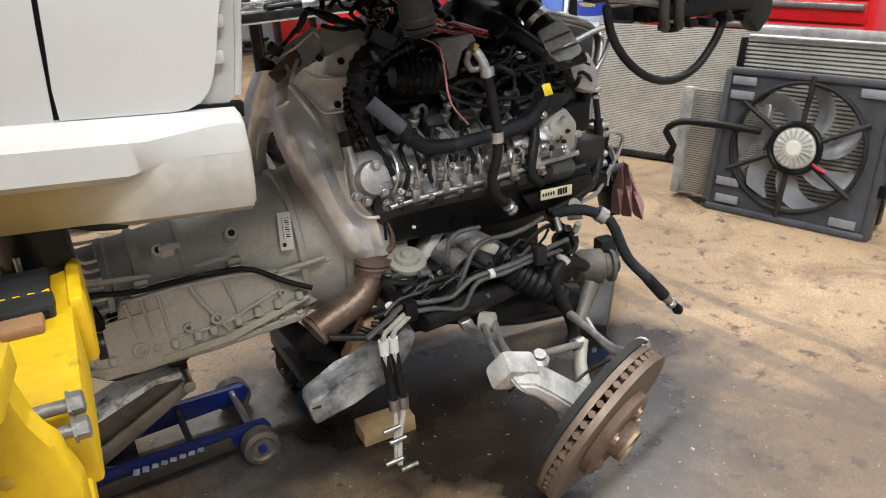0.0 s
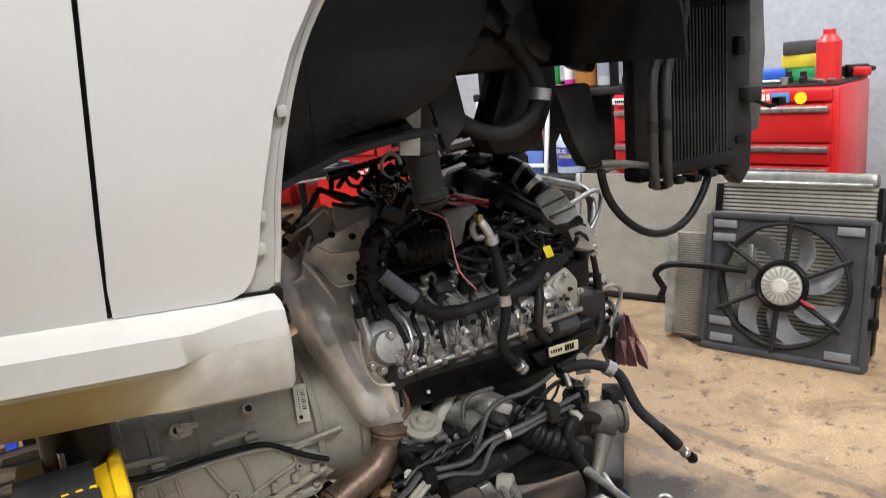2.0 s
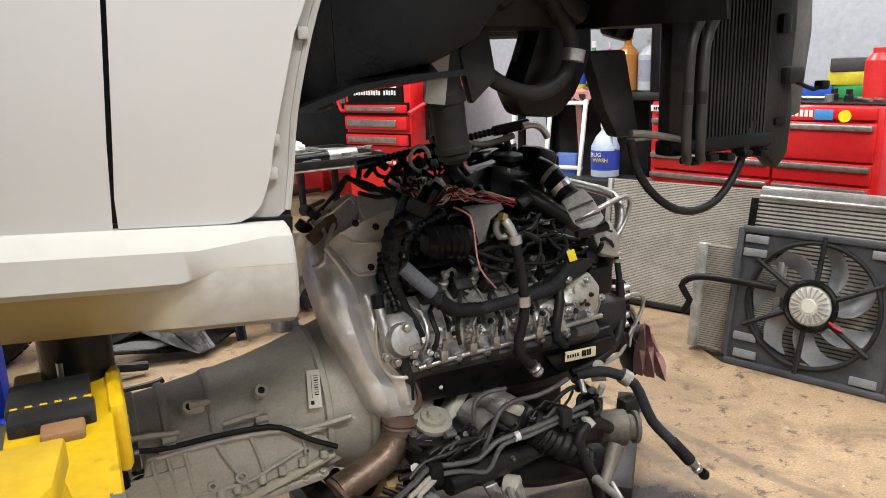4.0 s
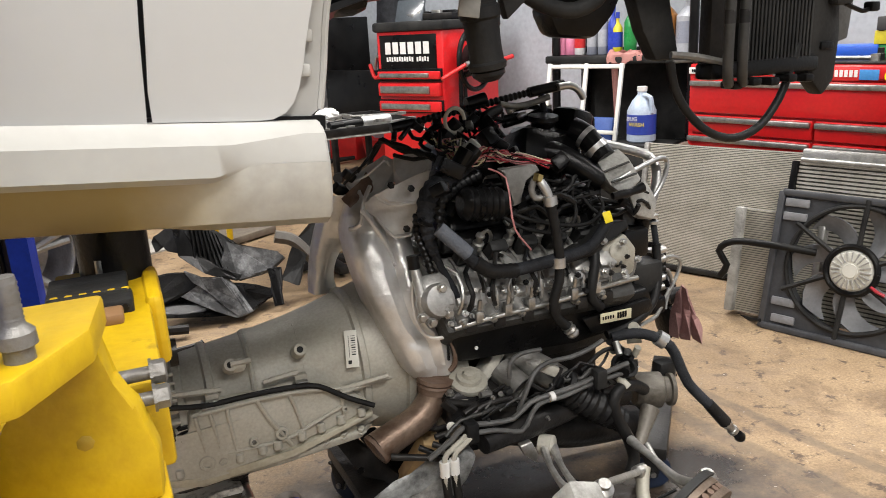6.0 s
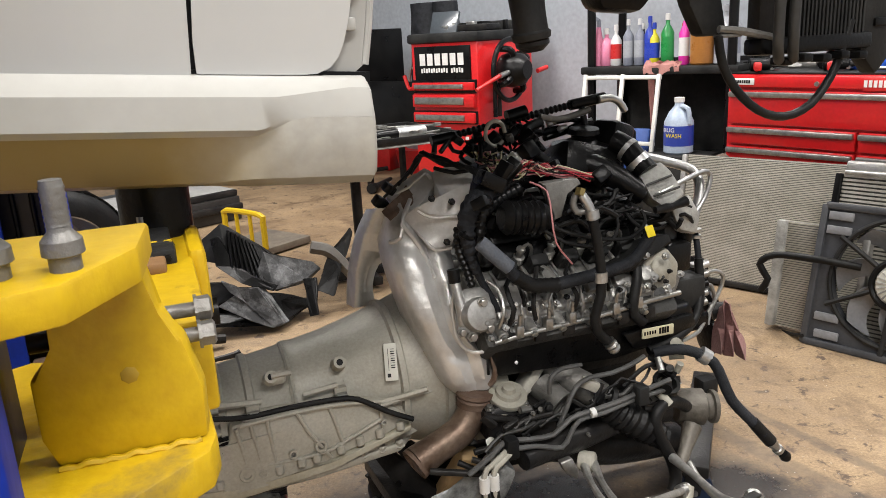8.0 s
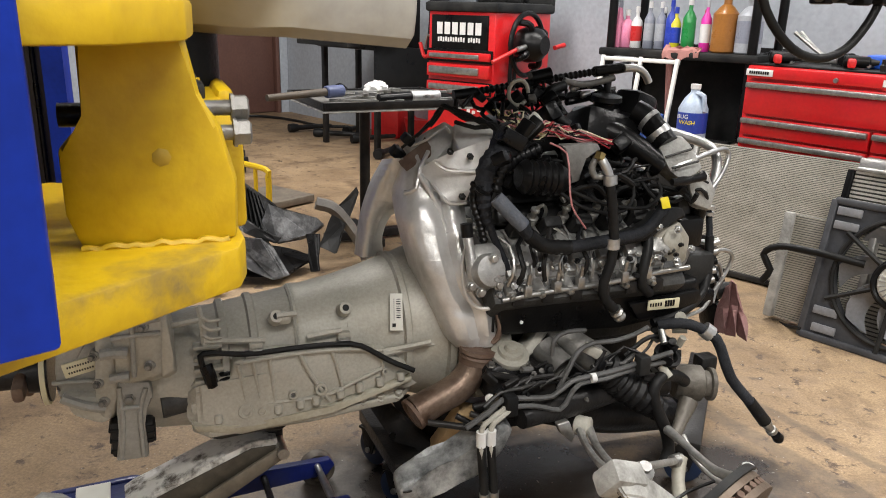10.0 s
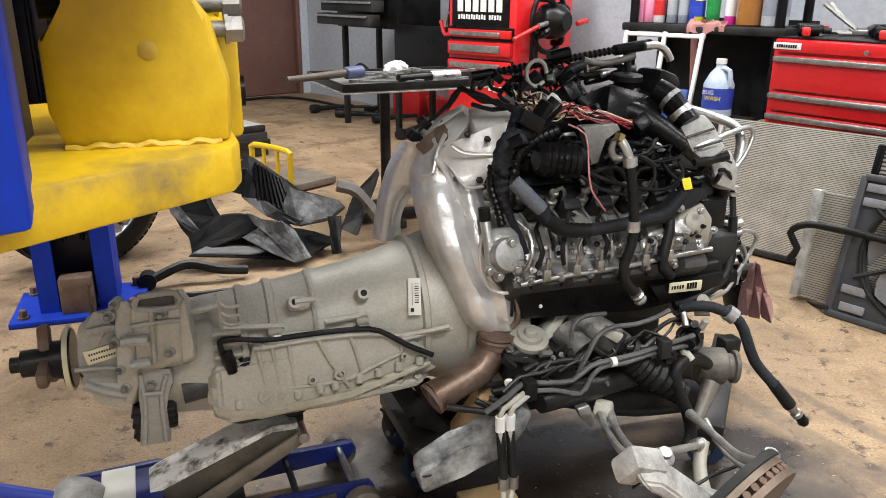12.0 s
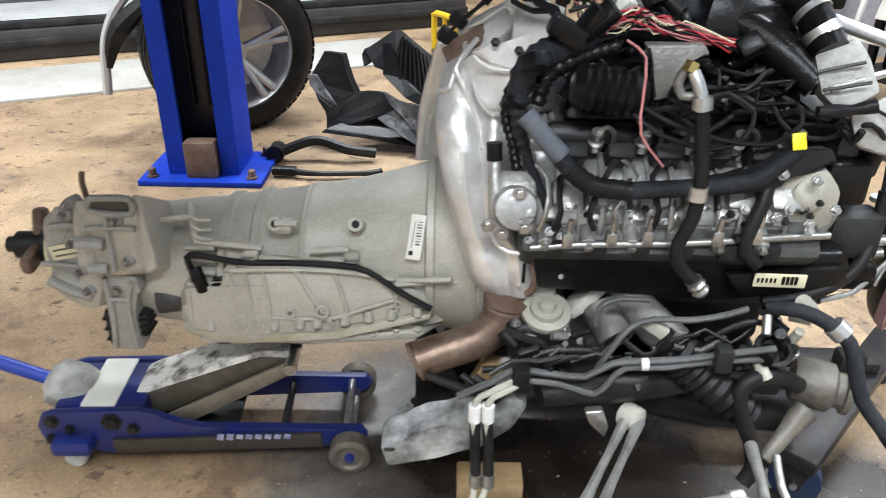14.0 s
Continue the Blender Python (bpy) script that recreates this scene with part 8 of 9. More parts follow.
def build_knuckle():
    t = thing("hub_knuckle", "pale cast steering knuckle with rusty brake disc", "wheel hub", pose(0, 0, RISE))
    c, n = V((0.367, 1.447, 0.178)), V(0.72, -0.58, -0.38).normalized()
    x, y = frame_of(n)

    def at(a, r, s):
        return c + n * s + (x * math.cos(a) + y * math.sin(a)) * r

    R = 0.208
    iron = mat("disc_iron", (0.16, 0.125, 0.095), (0.11, 0.075, 0.05), 0.5, 0.45, 6, 0.3, 110)
    made("brake_disc", lathe, iron, t, "rust-tinted vented brake disc", c, n, [(0.008, 0.10), (0.008, R), (0.024, R), (0.024, 0.125), (0.026, 0.114)], 64)
    made("disc_plate", lathe, iron, t, "", c, n, [(-0.024, 0.11), (-0.024, R), (-0.008, R), (-0.008, 0.11)], 64)
    for i in range(46):
        a = 2 * math.pi * i / 46
        made("disc_vane", rod, RUSTDARK, t, "", at(a, R - 0.05, 0), at(a + 0.03, R - 0.002, 0), 0.009, None, 6)
    made("disc_hat", lathe, RUSTDARK, t, "", c, n, [(0.0, 0.118), (0.045, 0.114), (0.05, 0.106), (0.05, 0.05), (0.055, 0.046), (0.075, 0.044), (0.075, 0.034), (0.055, 0.032)], 40)
    made("hub_nose", lathe, mat("yellowed_steel", (0.3, 0.24, 0.13), (0.2, 0.15, 0.09), 0.5, 0.5), t, "yellowed hub nose", c + n * 0.055, n, [(0, 0.044), (0.028, 0.044), (0.028, 0.034), (0.01, 0.032)], 28)
    for i in range(5):
        bolt(t, at(2 * math.pi * i / 5, 0.076, 0.05), n, 0.012, 0.010, RUST)
    bm = bmesh.new()
    rows = []
    for j, r in enumerate((0.10, 0.17, 0.214, 0.218)):
        rows.append([at(1.0 + 4.6 * i / 28, r, -0.042 - (0.0 if j < 3 else -0.018)) for i in range(29)])
    sheet(bm, rows, 0.006)
    part("dust_shield", bm, BLACKGREY, t, "black dust shield")
    # knuckle casting: a split clamp on top, a broad pale web down to the hub
    bm = bmesh.new()
    sheet(bm, [[(0.128, 1.30, 0.425), (0.148, 1.285, 0.405), (0.166, 1.29, 0.392)], [(0.165, 1.315, 0.425), (0.185, 1.30, 0.395), (0.20, 1.31, 0.37)], [(0.205, 1.345, 0.395), (0.225, 1.325, 0.355), (0.235, 1.345, 0.32)],
               [(0.25, 1.385, 0.345), (0.265, 1.365, 0.30), (0.272, 1.39, 0.255)], [(0.30, 1.43, 0.29), (0.315, 1.415, 0.24), (0.32, 1.43, 0.195)], [(0.34, 1.46, 0.25), (0.35, 1.45, 0.20), (0.35, 1.455, 0.165)]], 0.03)
    bmesh.ops.bevel(bm, geom=bm.edges[:], offset=0.005, segments=2, affect="EDGES")
    part("knuckle_web", bm, PRIMER, t, "broad pale cast web")
    grip = Euler((0.55, 0.35, 0.55)).to_matrix()
    made("clamp_block", box, PRIMER, t, "pale split clamp with a bore", (0.158, 1.312, 0.418), (0.085, 0.055, 0.075), 0.012, grip)
    # bore and split are black pieces with their shade as colour
    made("clamp_bore", rod, BLACK, t, "", V(0.158, 1.312, 0.418) + grip @ V(-0.004, -0.026, 0.006), V(0.158, 1.312, 0.418) + grip @ V(-0.004, -0.0295, 0.006), 0.0155)
    made("clamp_split", box, BLACK, t, "", V(0.158, 1.312, 0.418) + grip @ V(0.004, -0.0275, -0.024), (0.005, 0.004, 0.03), 0, grip)
    made("web_boss", rod, PRIMER, t, "", (0.225, 1.33, 0.35), (0.222, 1.31, 0.365), 0.018, 0.014, 12, 0.003)
    made("web_boss", rod, PRIMER, t, "", (0.285, 1.39, 0.275), (0.282, 1.37, 0.29), 0.016, 0.012, 12, 0.003)
    made("knuckle_boss", rod, PRIMER, t, "", c - n * 0.04, c - n * 0.10, 0.07, 0.05, 20, 0.01)
    # twin slim arms from the subframe bush down to the clamp
    for dx in (-0.012, 0.016):
        made("control_arm", tube, ALU_MATT, t, "slim pale control arm", [(0.118 + dx, 1.835, 0.228), (0.128 + dx, 1.70, 0.262), (0.145 + dx, 1.52, 0.325), (0.165 + dx, 1.36, 0.395)], [0.013, 0.008, 0.009, 0.014], 8)
    made("arm_bush", lathe, CASTING, t, "cast bush of the arm", (0.095, 1.842, 0.235), (0.9, -0.35, 0.05), [(0, 0.022), (0.004, 0.028), (0.04, 0.028), (0.044, 0.022)], 20)
    # drop link with its ball joint
    made("ball_joint", lathe, STEEL, t, "grey ball joint", (0.217, 1.436, 0.345), (0.15, -0.35, 1), [(0, 0.018), (0.012, 0.024), (0.03, 0.024), (0.036, 0.014), (0.046, 0.014)], 16)
    made("drop_link", rod, ALU_MATT, t, "pale drop link", (0.222, 1.44, 0.372), (0.352, 1.727, 0.222), 0.009)
    made("link_eye", rod, STEEL, t, "", (0.337, 1.712, 0.222), (0.366, 1.738, 0.222), 0.020, 0.018, 14, 0.005)
    made("strut_fork", tube, CASTING, t, "pale anti-roll bar end", [(0.362, 1.735, 0.23), (0.352, 1.69, 0.19), (0.352, 1.60, 0.17), (0.36, 1.52, 0.17)], [0.017, 0.017, 0.02, 0.026], 12)
    made("upper_joint", lathe, STEEL, t, "", (0.480, 1.576, 0.290), (0, 0, 1), [(0, 0.02), (0.02, 0.022), (0.03, 0.014)], 14)
    made("track_arm", tube, ALU_MATT, t, "pale tie rod", [(0.353, 1.90, 0.211), (0.385, 1.80, 0.226), (0.43, 1.64, 0.255), (0.465, 1.59, 0.275)], [0.014, 0.010, 0.010, 0.014], 10)
    made("sensor_cable", tube, BLACK, t, "", [(0.290, 1.533, 0.246), (0.309, 1.507, 0.252), (0.346, 1.537, 0.260), (0.406, 1.559, 0.280)], 0.0041, 6)


build_subframe()
build_knuckle()


def build_dolly():
    t = thing("engine_dolly", "black steel engine dolly on blue castors", "dolly", Matrix())

    def caster(x, y, yaw, r=0.058):
        m = pose(x, y, 0, 0, 0, yaw)
        o = m.translation
        ax = m.to_3x3() @ V(0, 1, 0)
        made("castor", lathe, plain("castor_blue", (0.010, 0.022, 0.055), 0.4), t, "dark blue castor wheel", o + V(0, 0, r) - ax * 0.02, ax, [(0, r * 0.7), (0.005, r), (0.035, r), (0.04, r * 0.7)], 28)
        made("castor_hub", lathe, STEEL, t, "", o + V(0, 0, r) - ax * 0.022, ax, [(0, r * 0.35), (0.044, r * 0.35)], 16)
        for s in (-1, 1):
            made("castor_fork", slab, DARKSTEEL, t, "", [o + ax * s * 0.027 + m.to_3x3() @ V(*q) for q in ((-0.015, 0, r * 0.8), (0.015, 0, r * 0.8), (0.035, 0, r * 2.15), (-0.035, 0, r * 2.15))], ax * s * 0.005, 0.001)
        made("castor_plate", box, DARKSTEEL, t, "", o + V(0, 0, r * 2.2), (0.08, 0.075, 0.010), 0.003, m.to_3x3())
        made("castor_axle", rod, STEEL, t, "", o + V(0, 0, r) - ax * 0.04, o + V(0, 0, r) + ax * 0.04, 0.009)

    caster(-0.518, 2.076, -35)
    caster(-0.40, 1.877, -20)
    caster(0.61, 2.75, 10, 0.05)
    caster(0.46, 2.15, 0, 0.06)
    bm = bmesh.new()
    for a, b, w, h in (((-0.54, 2.12, 0.155), (-0.36, 1.82, 0.155), 0.09, 0.045), ((0.62, 2.78, 0.145), (0.45, 2.10, 0.145), 0.09, 0.04), ((-0.44, 2.06, 0.175), (0.58, 2.56, 0.175), 0.07, 0.05), ((-0.40, 2.02, 0.17), (0.50, 2.42, 0.17), 0.07, 0.05)):
        a, b = V(a), V(b)
        d = (b - a).normalized()
        box(bm, (a + b) / 2, ((b - a).length, w, h), 0.005, Matrix((d, V(-d.y, d.x, 0), V(0, 0, 1))).transposed())
    part("frame", bm, DARKSTEEL, t, "black channel frame")
    bm = bmesh.new()
    for sgn in (0.0, 0.075):
        slab(bm, [V(q) + V(sgn * 0.8, sgn * 0.6, 0) for q in ((-0.52, 2.0, 0.236), (-0.48, 2.0, 0.269), (-0.276, 1.86, 0.191), (-0.282, 1.85, 0.149), (-0.356, 1.85, 0.126))], (0.012, 0.009, 0), 0.003)
    part("slanted_channel", bm, DARKSTEEL, t, "slanted black steel channel")
    for q in ((-0.363, 1.859, 0.158), (-0.43, 1.93, 0.20), (-0.31, 1.865, 0.165)):
        # black disc coloured like the shade of a drilled hole
        made("frame_hole", rod, BLACK, t, "", V(q) + V(0.0, -0.012, 0), V(q) + V(0.0, -0.018, 0), 0.010)
    pine = mat("pine_block", (0.42, 0.29, 0.15), (0.3, 0.2, 0.09), 0.8, 0, 10, 0.3)
    made("wood_block", box, pine, t, "pale wooden packing block", (-0.25, 1.86, 0.27), (0.05, 0.05, 0.22), 0.006, Euler((0.5, 0.3, 0.4)).to_matrix())
    made("wood_block", box, pine, t, "", (-0.19, 1.80, 0.025), (0.16, 0.08, 0.05), 0.004, Euler((0, 0, 0.5)).to_matrix())


build_dolly()


# ---- the raised car; built where it stands before the lift moves ----
def build_car():
    t = thing("car_body", "white car body raised on a lift without engine", "car", ENGINE_AT)
    S = -0.077                                   # the sill falls towards the front

    def zs(u):
        return S * (u + 0.766)

    vo = -0.95
    # front fender: a skin from the door gap, with a rounded lower corner, over the arch flange
    lip = [(-0.548, 1.052), (-0.534, 1.062), (-0.524, 1.119), (-0.512, 1.20), (-0.482, 1.31), (-0.449, 1.394), (-0.407, 1.463), (-0.34, 1.55), (-0.22, 1.66), (-0.06, 1.75)]
    edge = [(-0.625, 1.052), (-0.604, 1.054), (-0.586, 1.062), (-0.573, 1.076), (-0.563, 1.098), (-0.555, 1.125), (-0.550, 1.15), (-0.538, 1.20), (-0.508, 1.31), (-0.472, 1.394), (-0.43, 1.463), (-0.36, 1.56), (-0.24, 1.68), (-0.1, 1.76)]
    bm = bmesh.new()
    rows = []
    for u1, z in edge:
        u0 = -0.763 + 0.035 * max(0, z - 1.1) / 0.4
        rows.append([(u0 + (u1 - u0) * k / 8, vo + 0.012 - 0.02 * math.sin(min(1, max(0, (z - 1.06) / 0.5)) * 1.6), z + (zs(u0 + (u1 - u0) * k / 8) - zs(-0.60)) * max(0.0, 1 - (z - 1.05) / 0.1)) for k in range(9)])
    sheet(bm, rows, 0.012)
    part("fender", bm, PAINT, t, "glossy white front fender")
    bm = bmesh.new()
    sheet(bm, [[(u1 - 0.14 * (3 - k) / 3, vo + 0.026, z) for k in range(4)] for u1, z in lip], 0.006)
    part("arch_flange", bm, SILL, t, "dull white flange of the wheel arch")
    bm = bmesh.new()
    rows = []
    for k in range(7):
        f = k / 6
        z = 1.062 + 0.7 * f
        u1 = -0.770 + 0.035 * max(0, z - 1.1) / 0.4
        rows.append([(-2.2 + (u1 + 2.2) * j / 8, vo + 0.012 - 0.02 * math.sin(min(1, max(0, (z - 1.06) / 0.5)) * 1.6), z + zs(-2.2 + (u1 + 2.2) * j / 8) * (1 - f)) for j in range(9)])
    sheet(bm, rows, 0.012)
    part("front_door", bm, PAINT, t, "glossy white front door")
    # black strips behind the panel gaps, their shade given as colour
    made("gap_strip", box, BLACK, t, "", (-0.755, vo + 0.035, 1.4), (0.05, 0.012, 0.75), 0, Euler((0, radians(5), 0)).to_matrix())
    made("sill_gap", box, BLACK, t, "", (-1.4, vo + 0.03, 1.060 + zs(-1.4)), (1.75, 0.02, 0.02), 0, Euler((0, math.atan(-S), 0)).to_matrix())
    # lip of the arch with its tabs
    made("arch_lip", tube, SILL, t, "", [(u + 0.002, vo + 0.028, z) for u, z in lip[1:]], 0.006, 8)
    for u, z in ((-0.545, 1.165), (-0.552, 1.118), (-0.492, 1.31)):
        made("lip_clip", box, SILL, t, "", (u, vo + 0.018, z), (0.016, 0.014, 0.018), 0.003)
    # sill panel: bright upper face, upright band, then a grimy scoop that runs out into the flat front end
    rear = [(0.03, 0.010), (0.004, 0.006), (-0.020, -0.016), (-0.024, -0.054), (-0.019, -0.061), (-0.012, -0.073), (-0.002, -0.10), (0.014, -0.124), (0.06, -0.135), (0.11, -0.135)]
    front = [(0.03, 0.010), (0.004, 0.007), (-0.012, -0.004), (-0.020, -0.030), (-0.021, -0.040), (-0.022, -0.058), (-0.021, -0.090), (-0.012, -0.118), (0.010, -0.130), (0.11, -0.132)]
    turn_at = [-0.60, -0.60, -0.62, -0.665, -0.672, -0.682, -0.712, -0.735, -0.74, -0.74]
    spans = [-2.3, -1.6, -1.2, -0.95, -0.85, -0.80, -0.775, -0.76, -0.75, -0.74, -0.73, -0.72, -0.71, -0.70, -0.69, -0.68, -0.67, -0.66, -0.65, -0.63, -0.60, -0.57, -0.55, -0.541]
    for nm, lo, hi, material, label in (("sill", 0, 5, SILL, "white plastic sill panel"), ("sill_lower", 4, 10, DIRTYSILL, "grimy lower sill with a scoop")):
        bm = bmesh.new()
        rings = []
        for u in spans:
            ring = []
            for (a1, b1), (a2, b2), c0 in list(zip(rear, front, turn_at))[lo:hi]:
                soft = 0.10 if c0 > -0.63 else 0.06
                k = min(1.0, max(0.0, (u - c0) / soft + 0.5))
                ring.append(V(u, vo + a1 + (a2 - a1) * k, 1.050 + zs(u) + b1 + (b2 - b1) * k))
            rings.append(ring)
        sheet(bm, rings, -0.006)
        part(nm, bm, material, t, label)
    bm = bmesh.new()
    slab(bm, [V(-0.542, vo + a, 1.050 + zs(-0.542) + b) for a, b in front], (0.006, 0, 0), 0.002)
    part("sill_end", bm, SILL, t, "white end cap of the sill")
    # dark underbody, arch and chassis leg
    bm = bmesh.new()
    box(bm, (-1.6, 0.0, 1.22), (2.0, 1.7, 0.16), 0.03)
    part("underbody", bm, BLACKGREY, t)
    bm = bmesh.new()
    rows = []
    for j in range(9):
        v = -0.90 + 0.075 * j
        rows.append([(-0.10 + (0.44 - 0.012 * j) * math.cos(a), v, 1.32 + (0.42) * math.sin(a)) for a in [math.pi * (1.0 - k / 16) for k in range(17)]])
    sheet(bm, rows, 0.008)
    part("wheel_arch", bm, BLACK, t, "black wheel arch liner")
    bm = bmesh.new()
    rows = [[(-0.52, -0.92, 1.20), (-0.4, -0.90, 1.235), (-0.3, -0.88, 1.245), (-0.2, -0.87, 1.25)], [(-0.56, -0.80, 1.15), (-0.42, -0.76, 1.22), (-0.30, -0.74, 1.23), (-0.18, -0.72, 1.24)], [(-0.56, -0.60, 1.15), (-0.40, -0.58, 1.26), (-0.3, -0.56, 1.3), (-0.16, -0.55, 1.3)]]
    sheet(bm, rows, 0.01)
    part("arch_panel", bm, BLACK, t)
    bm = bmesh.new()
    slab(bm, [(-0.50, -0.72, 1.20), (-0.40, -0.72, 1.238), (-0.30, -0.72, 1.245), (-0.20, -0.72, 1.255), (-0.10, -0.72, 1.30), (0.0, -0.72, 1.42), (0.05, -0.72, 1.75), (-0.50, -0.72, 1.75)], (0, 0.03, 0), 0.008)
    part("arch_inner", bm, BLACK, t, "dark inner wheel arch")
    made("bulkhead", box, BLACK, t, "", (-0.45, 0.0, 1.5), (0.08, 1.7, 0.62), 0.03)
    made("chassis_leg", box, BLACKGREY, t, "", (0.2, -0.46, 1.42), (1.3, 0.12, 0.2), 0.03)
    made("chassis_leg", box, BLACKGREY, t, "", (0.2, 0.46, 1.42), (1.3, 0.12, 0.2), 0.03)
    made("inner_wing", box, BLACK, t, "", (0.2, -0.62, 1.62), (1.3, 0.5, 0.2), 0.04)
    made("bonnet_floor", box, BLACK, t, "", (0.25, 0.0, 1.75), (1.5, 1.7, 0.06), 0.02)
    made("far_wing", box, BLACK, t, "", (0.2, 0.75, 1.55), (1.3, 0.2, 0.4), 0.04)
    # outer skin that closes the body above and on its far side
    made("bonnet", box, PAINT, t, "white bonnet", (0.30, 0.0, 1.80), (1.5, 1.72, 0.03), 0.012)
    made("roof_panel", box, PAINT, t, "", (-1.45, 0.0, 1.80), (1.65, 1.78, 0.03), 0.012)
    made("far_side", box, PAINT, t, "", (-1.45, 0.90, 1.46), (1.65, 0.03, 0.66), 0.01)
    # suspension strut hanging down
    top, bot = V(-0.155, -0.6, 1.50), V(-0.098, -0.6, 1.075)
    made("strut_tube", lathe, BLACKGREY, t, "grey black shock absorber tube", bot, top - bot, [(0, 0.030), (0.004, 0.038), (0.015, 0.040), (0.02, 0.035), (0.05, 0.034), (0.10, 0.036), (0.105, 0.041), (0.125, 0.041), (0.13, 0.036), (0.16, 0.036), (0.165, 0.040), (0.43, 0.042)], 24)
    made("strut_label", box, mat("faded_label", (0.30, 0.30, 0.28), (0.18, 0.18, 0.17), 0.6), t, "faded label", (-0.152, -0.645, 1.23), (0.045, 0.006, 0.10), 0.002, Euler((0, radians(8), 0)).to_matrix())
    made("strut_foot", lathe, DARKSTEEL, t, "", bot - (top - bot).normalized() * 0.02, top - bot, [(0, 0.02), (0.012, 0.034), (0.02, 0.034)], 18)
    made("strut_bracket", slab, BLACKGREY, t, "", [(-0.08, -0.6, 1.28), (0.0, -0.58, 1.33), (0.02, -0.58, 1.22), (-0.05, -0.6, 1.17)], (0, 0.03, 0), 0.008)
    # brackets and pipes in the bay
    bm = bmesh.new()
    slab(bm, [(0.20, -0.5, 1.52), (0.32, -0.5, 1.5), (0.325, -0.5, 1.26), (0.28, -0.5, 1.17), (0.23, -0.5, 1.12), (0.13, -0.5, 1.13), (0.10, -0.5, 1.19), (0.17, -0.5, 1.25), (0.21, -0.5, 1.36)], (0, 0.09, 0), 0.018)
    part("bay_bracket", bm, BLACK, t, "dark moulded duct")
    made("bay_hose", tube, BLACKGREY, t, "", [(-0.02, -0.55, 1.25), (0.06, -0.55, 1.20), (0.14, -0.55, 1.185), (0.21, -0.55, 1.22), (0.225, -0.55, 1.30), (0.18, -0.55, 1.37), (0.16, -0.54, 1.46)], 0.018, 10)
    made("hose_clip", rod, STEEL, t, "", (0.215, -0.57, 1.25), (0.22, -0.57, 1.275), 0.026)
    bm = bmesh.new()
    slab(bm, [(0.31, -0.5, 1.27), (0.42, -0.5, 1.27), (0.47, -0.5, 1.06), (0.40, -0.5, 1.06), (0.36, -0.5, 1.13)], (0, 0.05, 0), 0.01)
    part("front_bracket", bm, BLACKGREY, t, "dark triangular bracket")
    made("lower_strap", tube, BRACKET, t, "", [(0.40, -0.55, 1.075), (0.46, -0.56, 1.068), (0.54, -0.57, 1.05)], 0.009, 8)
    for k in range(10):
        q = random.Random(k)
        made("bay_fitting", box, (BLACK, BLACKGREY)[k % 2], t, "", (q.uniform(-0.05, 0.5), q.uniform(-0.6, -0.4), q.uniform(1.35, 1.55)), (q.uniform(0.05, 0.15), 0.08, q.uniform(0.05, 0.15)), 0.015, Euler((q.uniform(-0.4, 0.4), q.uniform(-0.6, 0.6), 0)).to_matrix())
    # oil cooler pack at the front corner
    base = pose(0.515, -0.555, 1.0, 0, 0, 2)

    def cb(name, cc, s, material, r=0.004, label="", parent=t):
        return made(name, box, material, parent, label, base @ V(cc), s, r, base.to_3x3())

    cb("cooler_core", (0.165, 0.03, 0.235), (0.32, 0.04, 0.42), DARKSTEEL, 0.004, "black finned oil cooler")
    for i in range(20):
        cb("cooler_fin", (0.08 + i * 0.0122, 0.0, 0.235), (0.006, 0.03, 0.38), BLACKGREY, 0.0)
    for zz in (0.03, 0.46):
        cb("cooler_frame", (0.165, 0.01, zz), (0.36, 0.06, 0.04), BLACK, 0.01)
    bm = bmesh.new()
    slab(bm, [base @ V(*q) for q in ((0.33, 0.0, 0.50), (0.44, 0.01, 0.49), (0.445, 0.01, 0.30), (0.42, 0.01, 0.20), (0.45, 0.01, 0.10), (0.43, 0.0, -0.02), (0.39, 0.0, -0.06), (0.33, 0.0, 0.0))], base.to_3x3() @ V(0, 0.05, 0), 0.010)
    part("cooler_duct", bm, BLACKGREY, t, "dusty black air duct")
    bm = bmesh.new()
    slab(bm, [base @ V(*q) for q in ((0.43, 0.05, 0.42), (0.47, 0.05, 0.46), (0.545, 0.05, 0.455), (0.55, 0.05, 0.30), (0.53, 0.05, 0.08), (0.44, 0.05, 0.06))], base.to_3x3() @ V(0, 0.02, 0), 0.006)
    part("air_deflector", bm, mat("dusty_grey_plastic", (0.055, 0.056, 0.056), (0.11, 0.11, 0.107), 0.6, 0, 9, 0.3, 90), t, "dusty grey air deflector")
    bm = bmesh.new()
    slab(bm, [base @ V(*q) for q in ((0.36, -0.03, 0.56), (0.43, -0.03, 0.57), (0.455, -0.03, 0.50), (0.445, -0.03, 0.43), (0.40, -0.03, 0.45), (0.36, -0.03, 0.47))], base.to_3x3() @ V(0, 0.06, 0), 0.012)
    part("duct_bracket", bm, BLACKGREY, t, "")
    cb("duct_clip", (0.37, -0.005, 0.32), (0.035, 0.03, 0.05), BLACK, 0.008)
    cb("duct_clip", (0.41, -0.012, 0.19), (0.06, 0.035, 0.045), BLACKGREY, 0.01)
    # black plate whose colour stands in for the slot's shade
    cb("duct_slot", (0.385, -0.003, 0.07), (0.045, 0.01, 0.02), BLACK, 0.004)
    for k in range(5):
        cb("cooler_tab", (0.06 + 0.06 * k, -0.01, -0.005 + 0.004 * (k % 2)), (0.03, 0.05, 0.02), BLACK, 0.006)
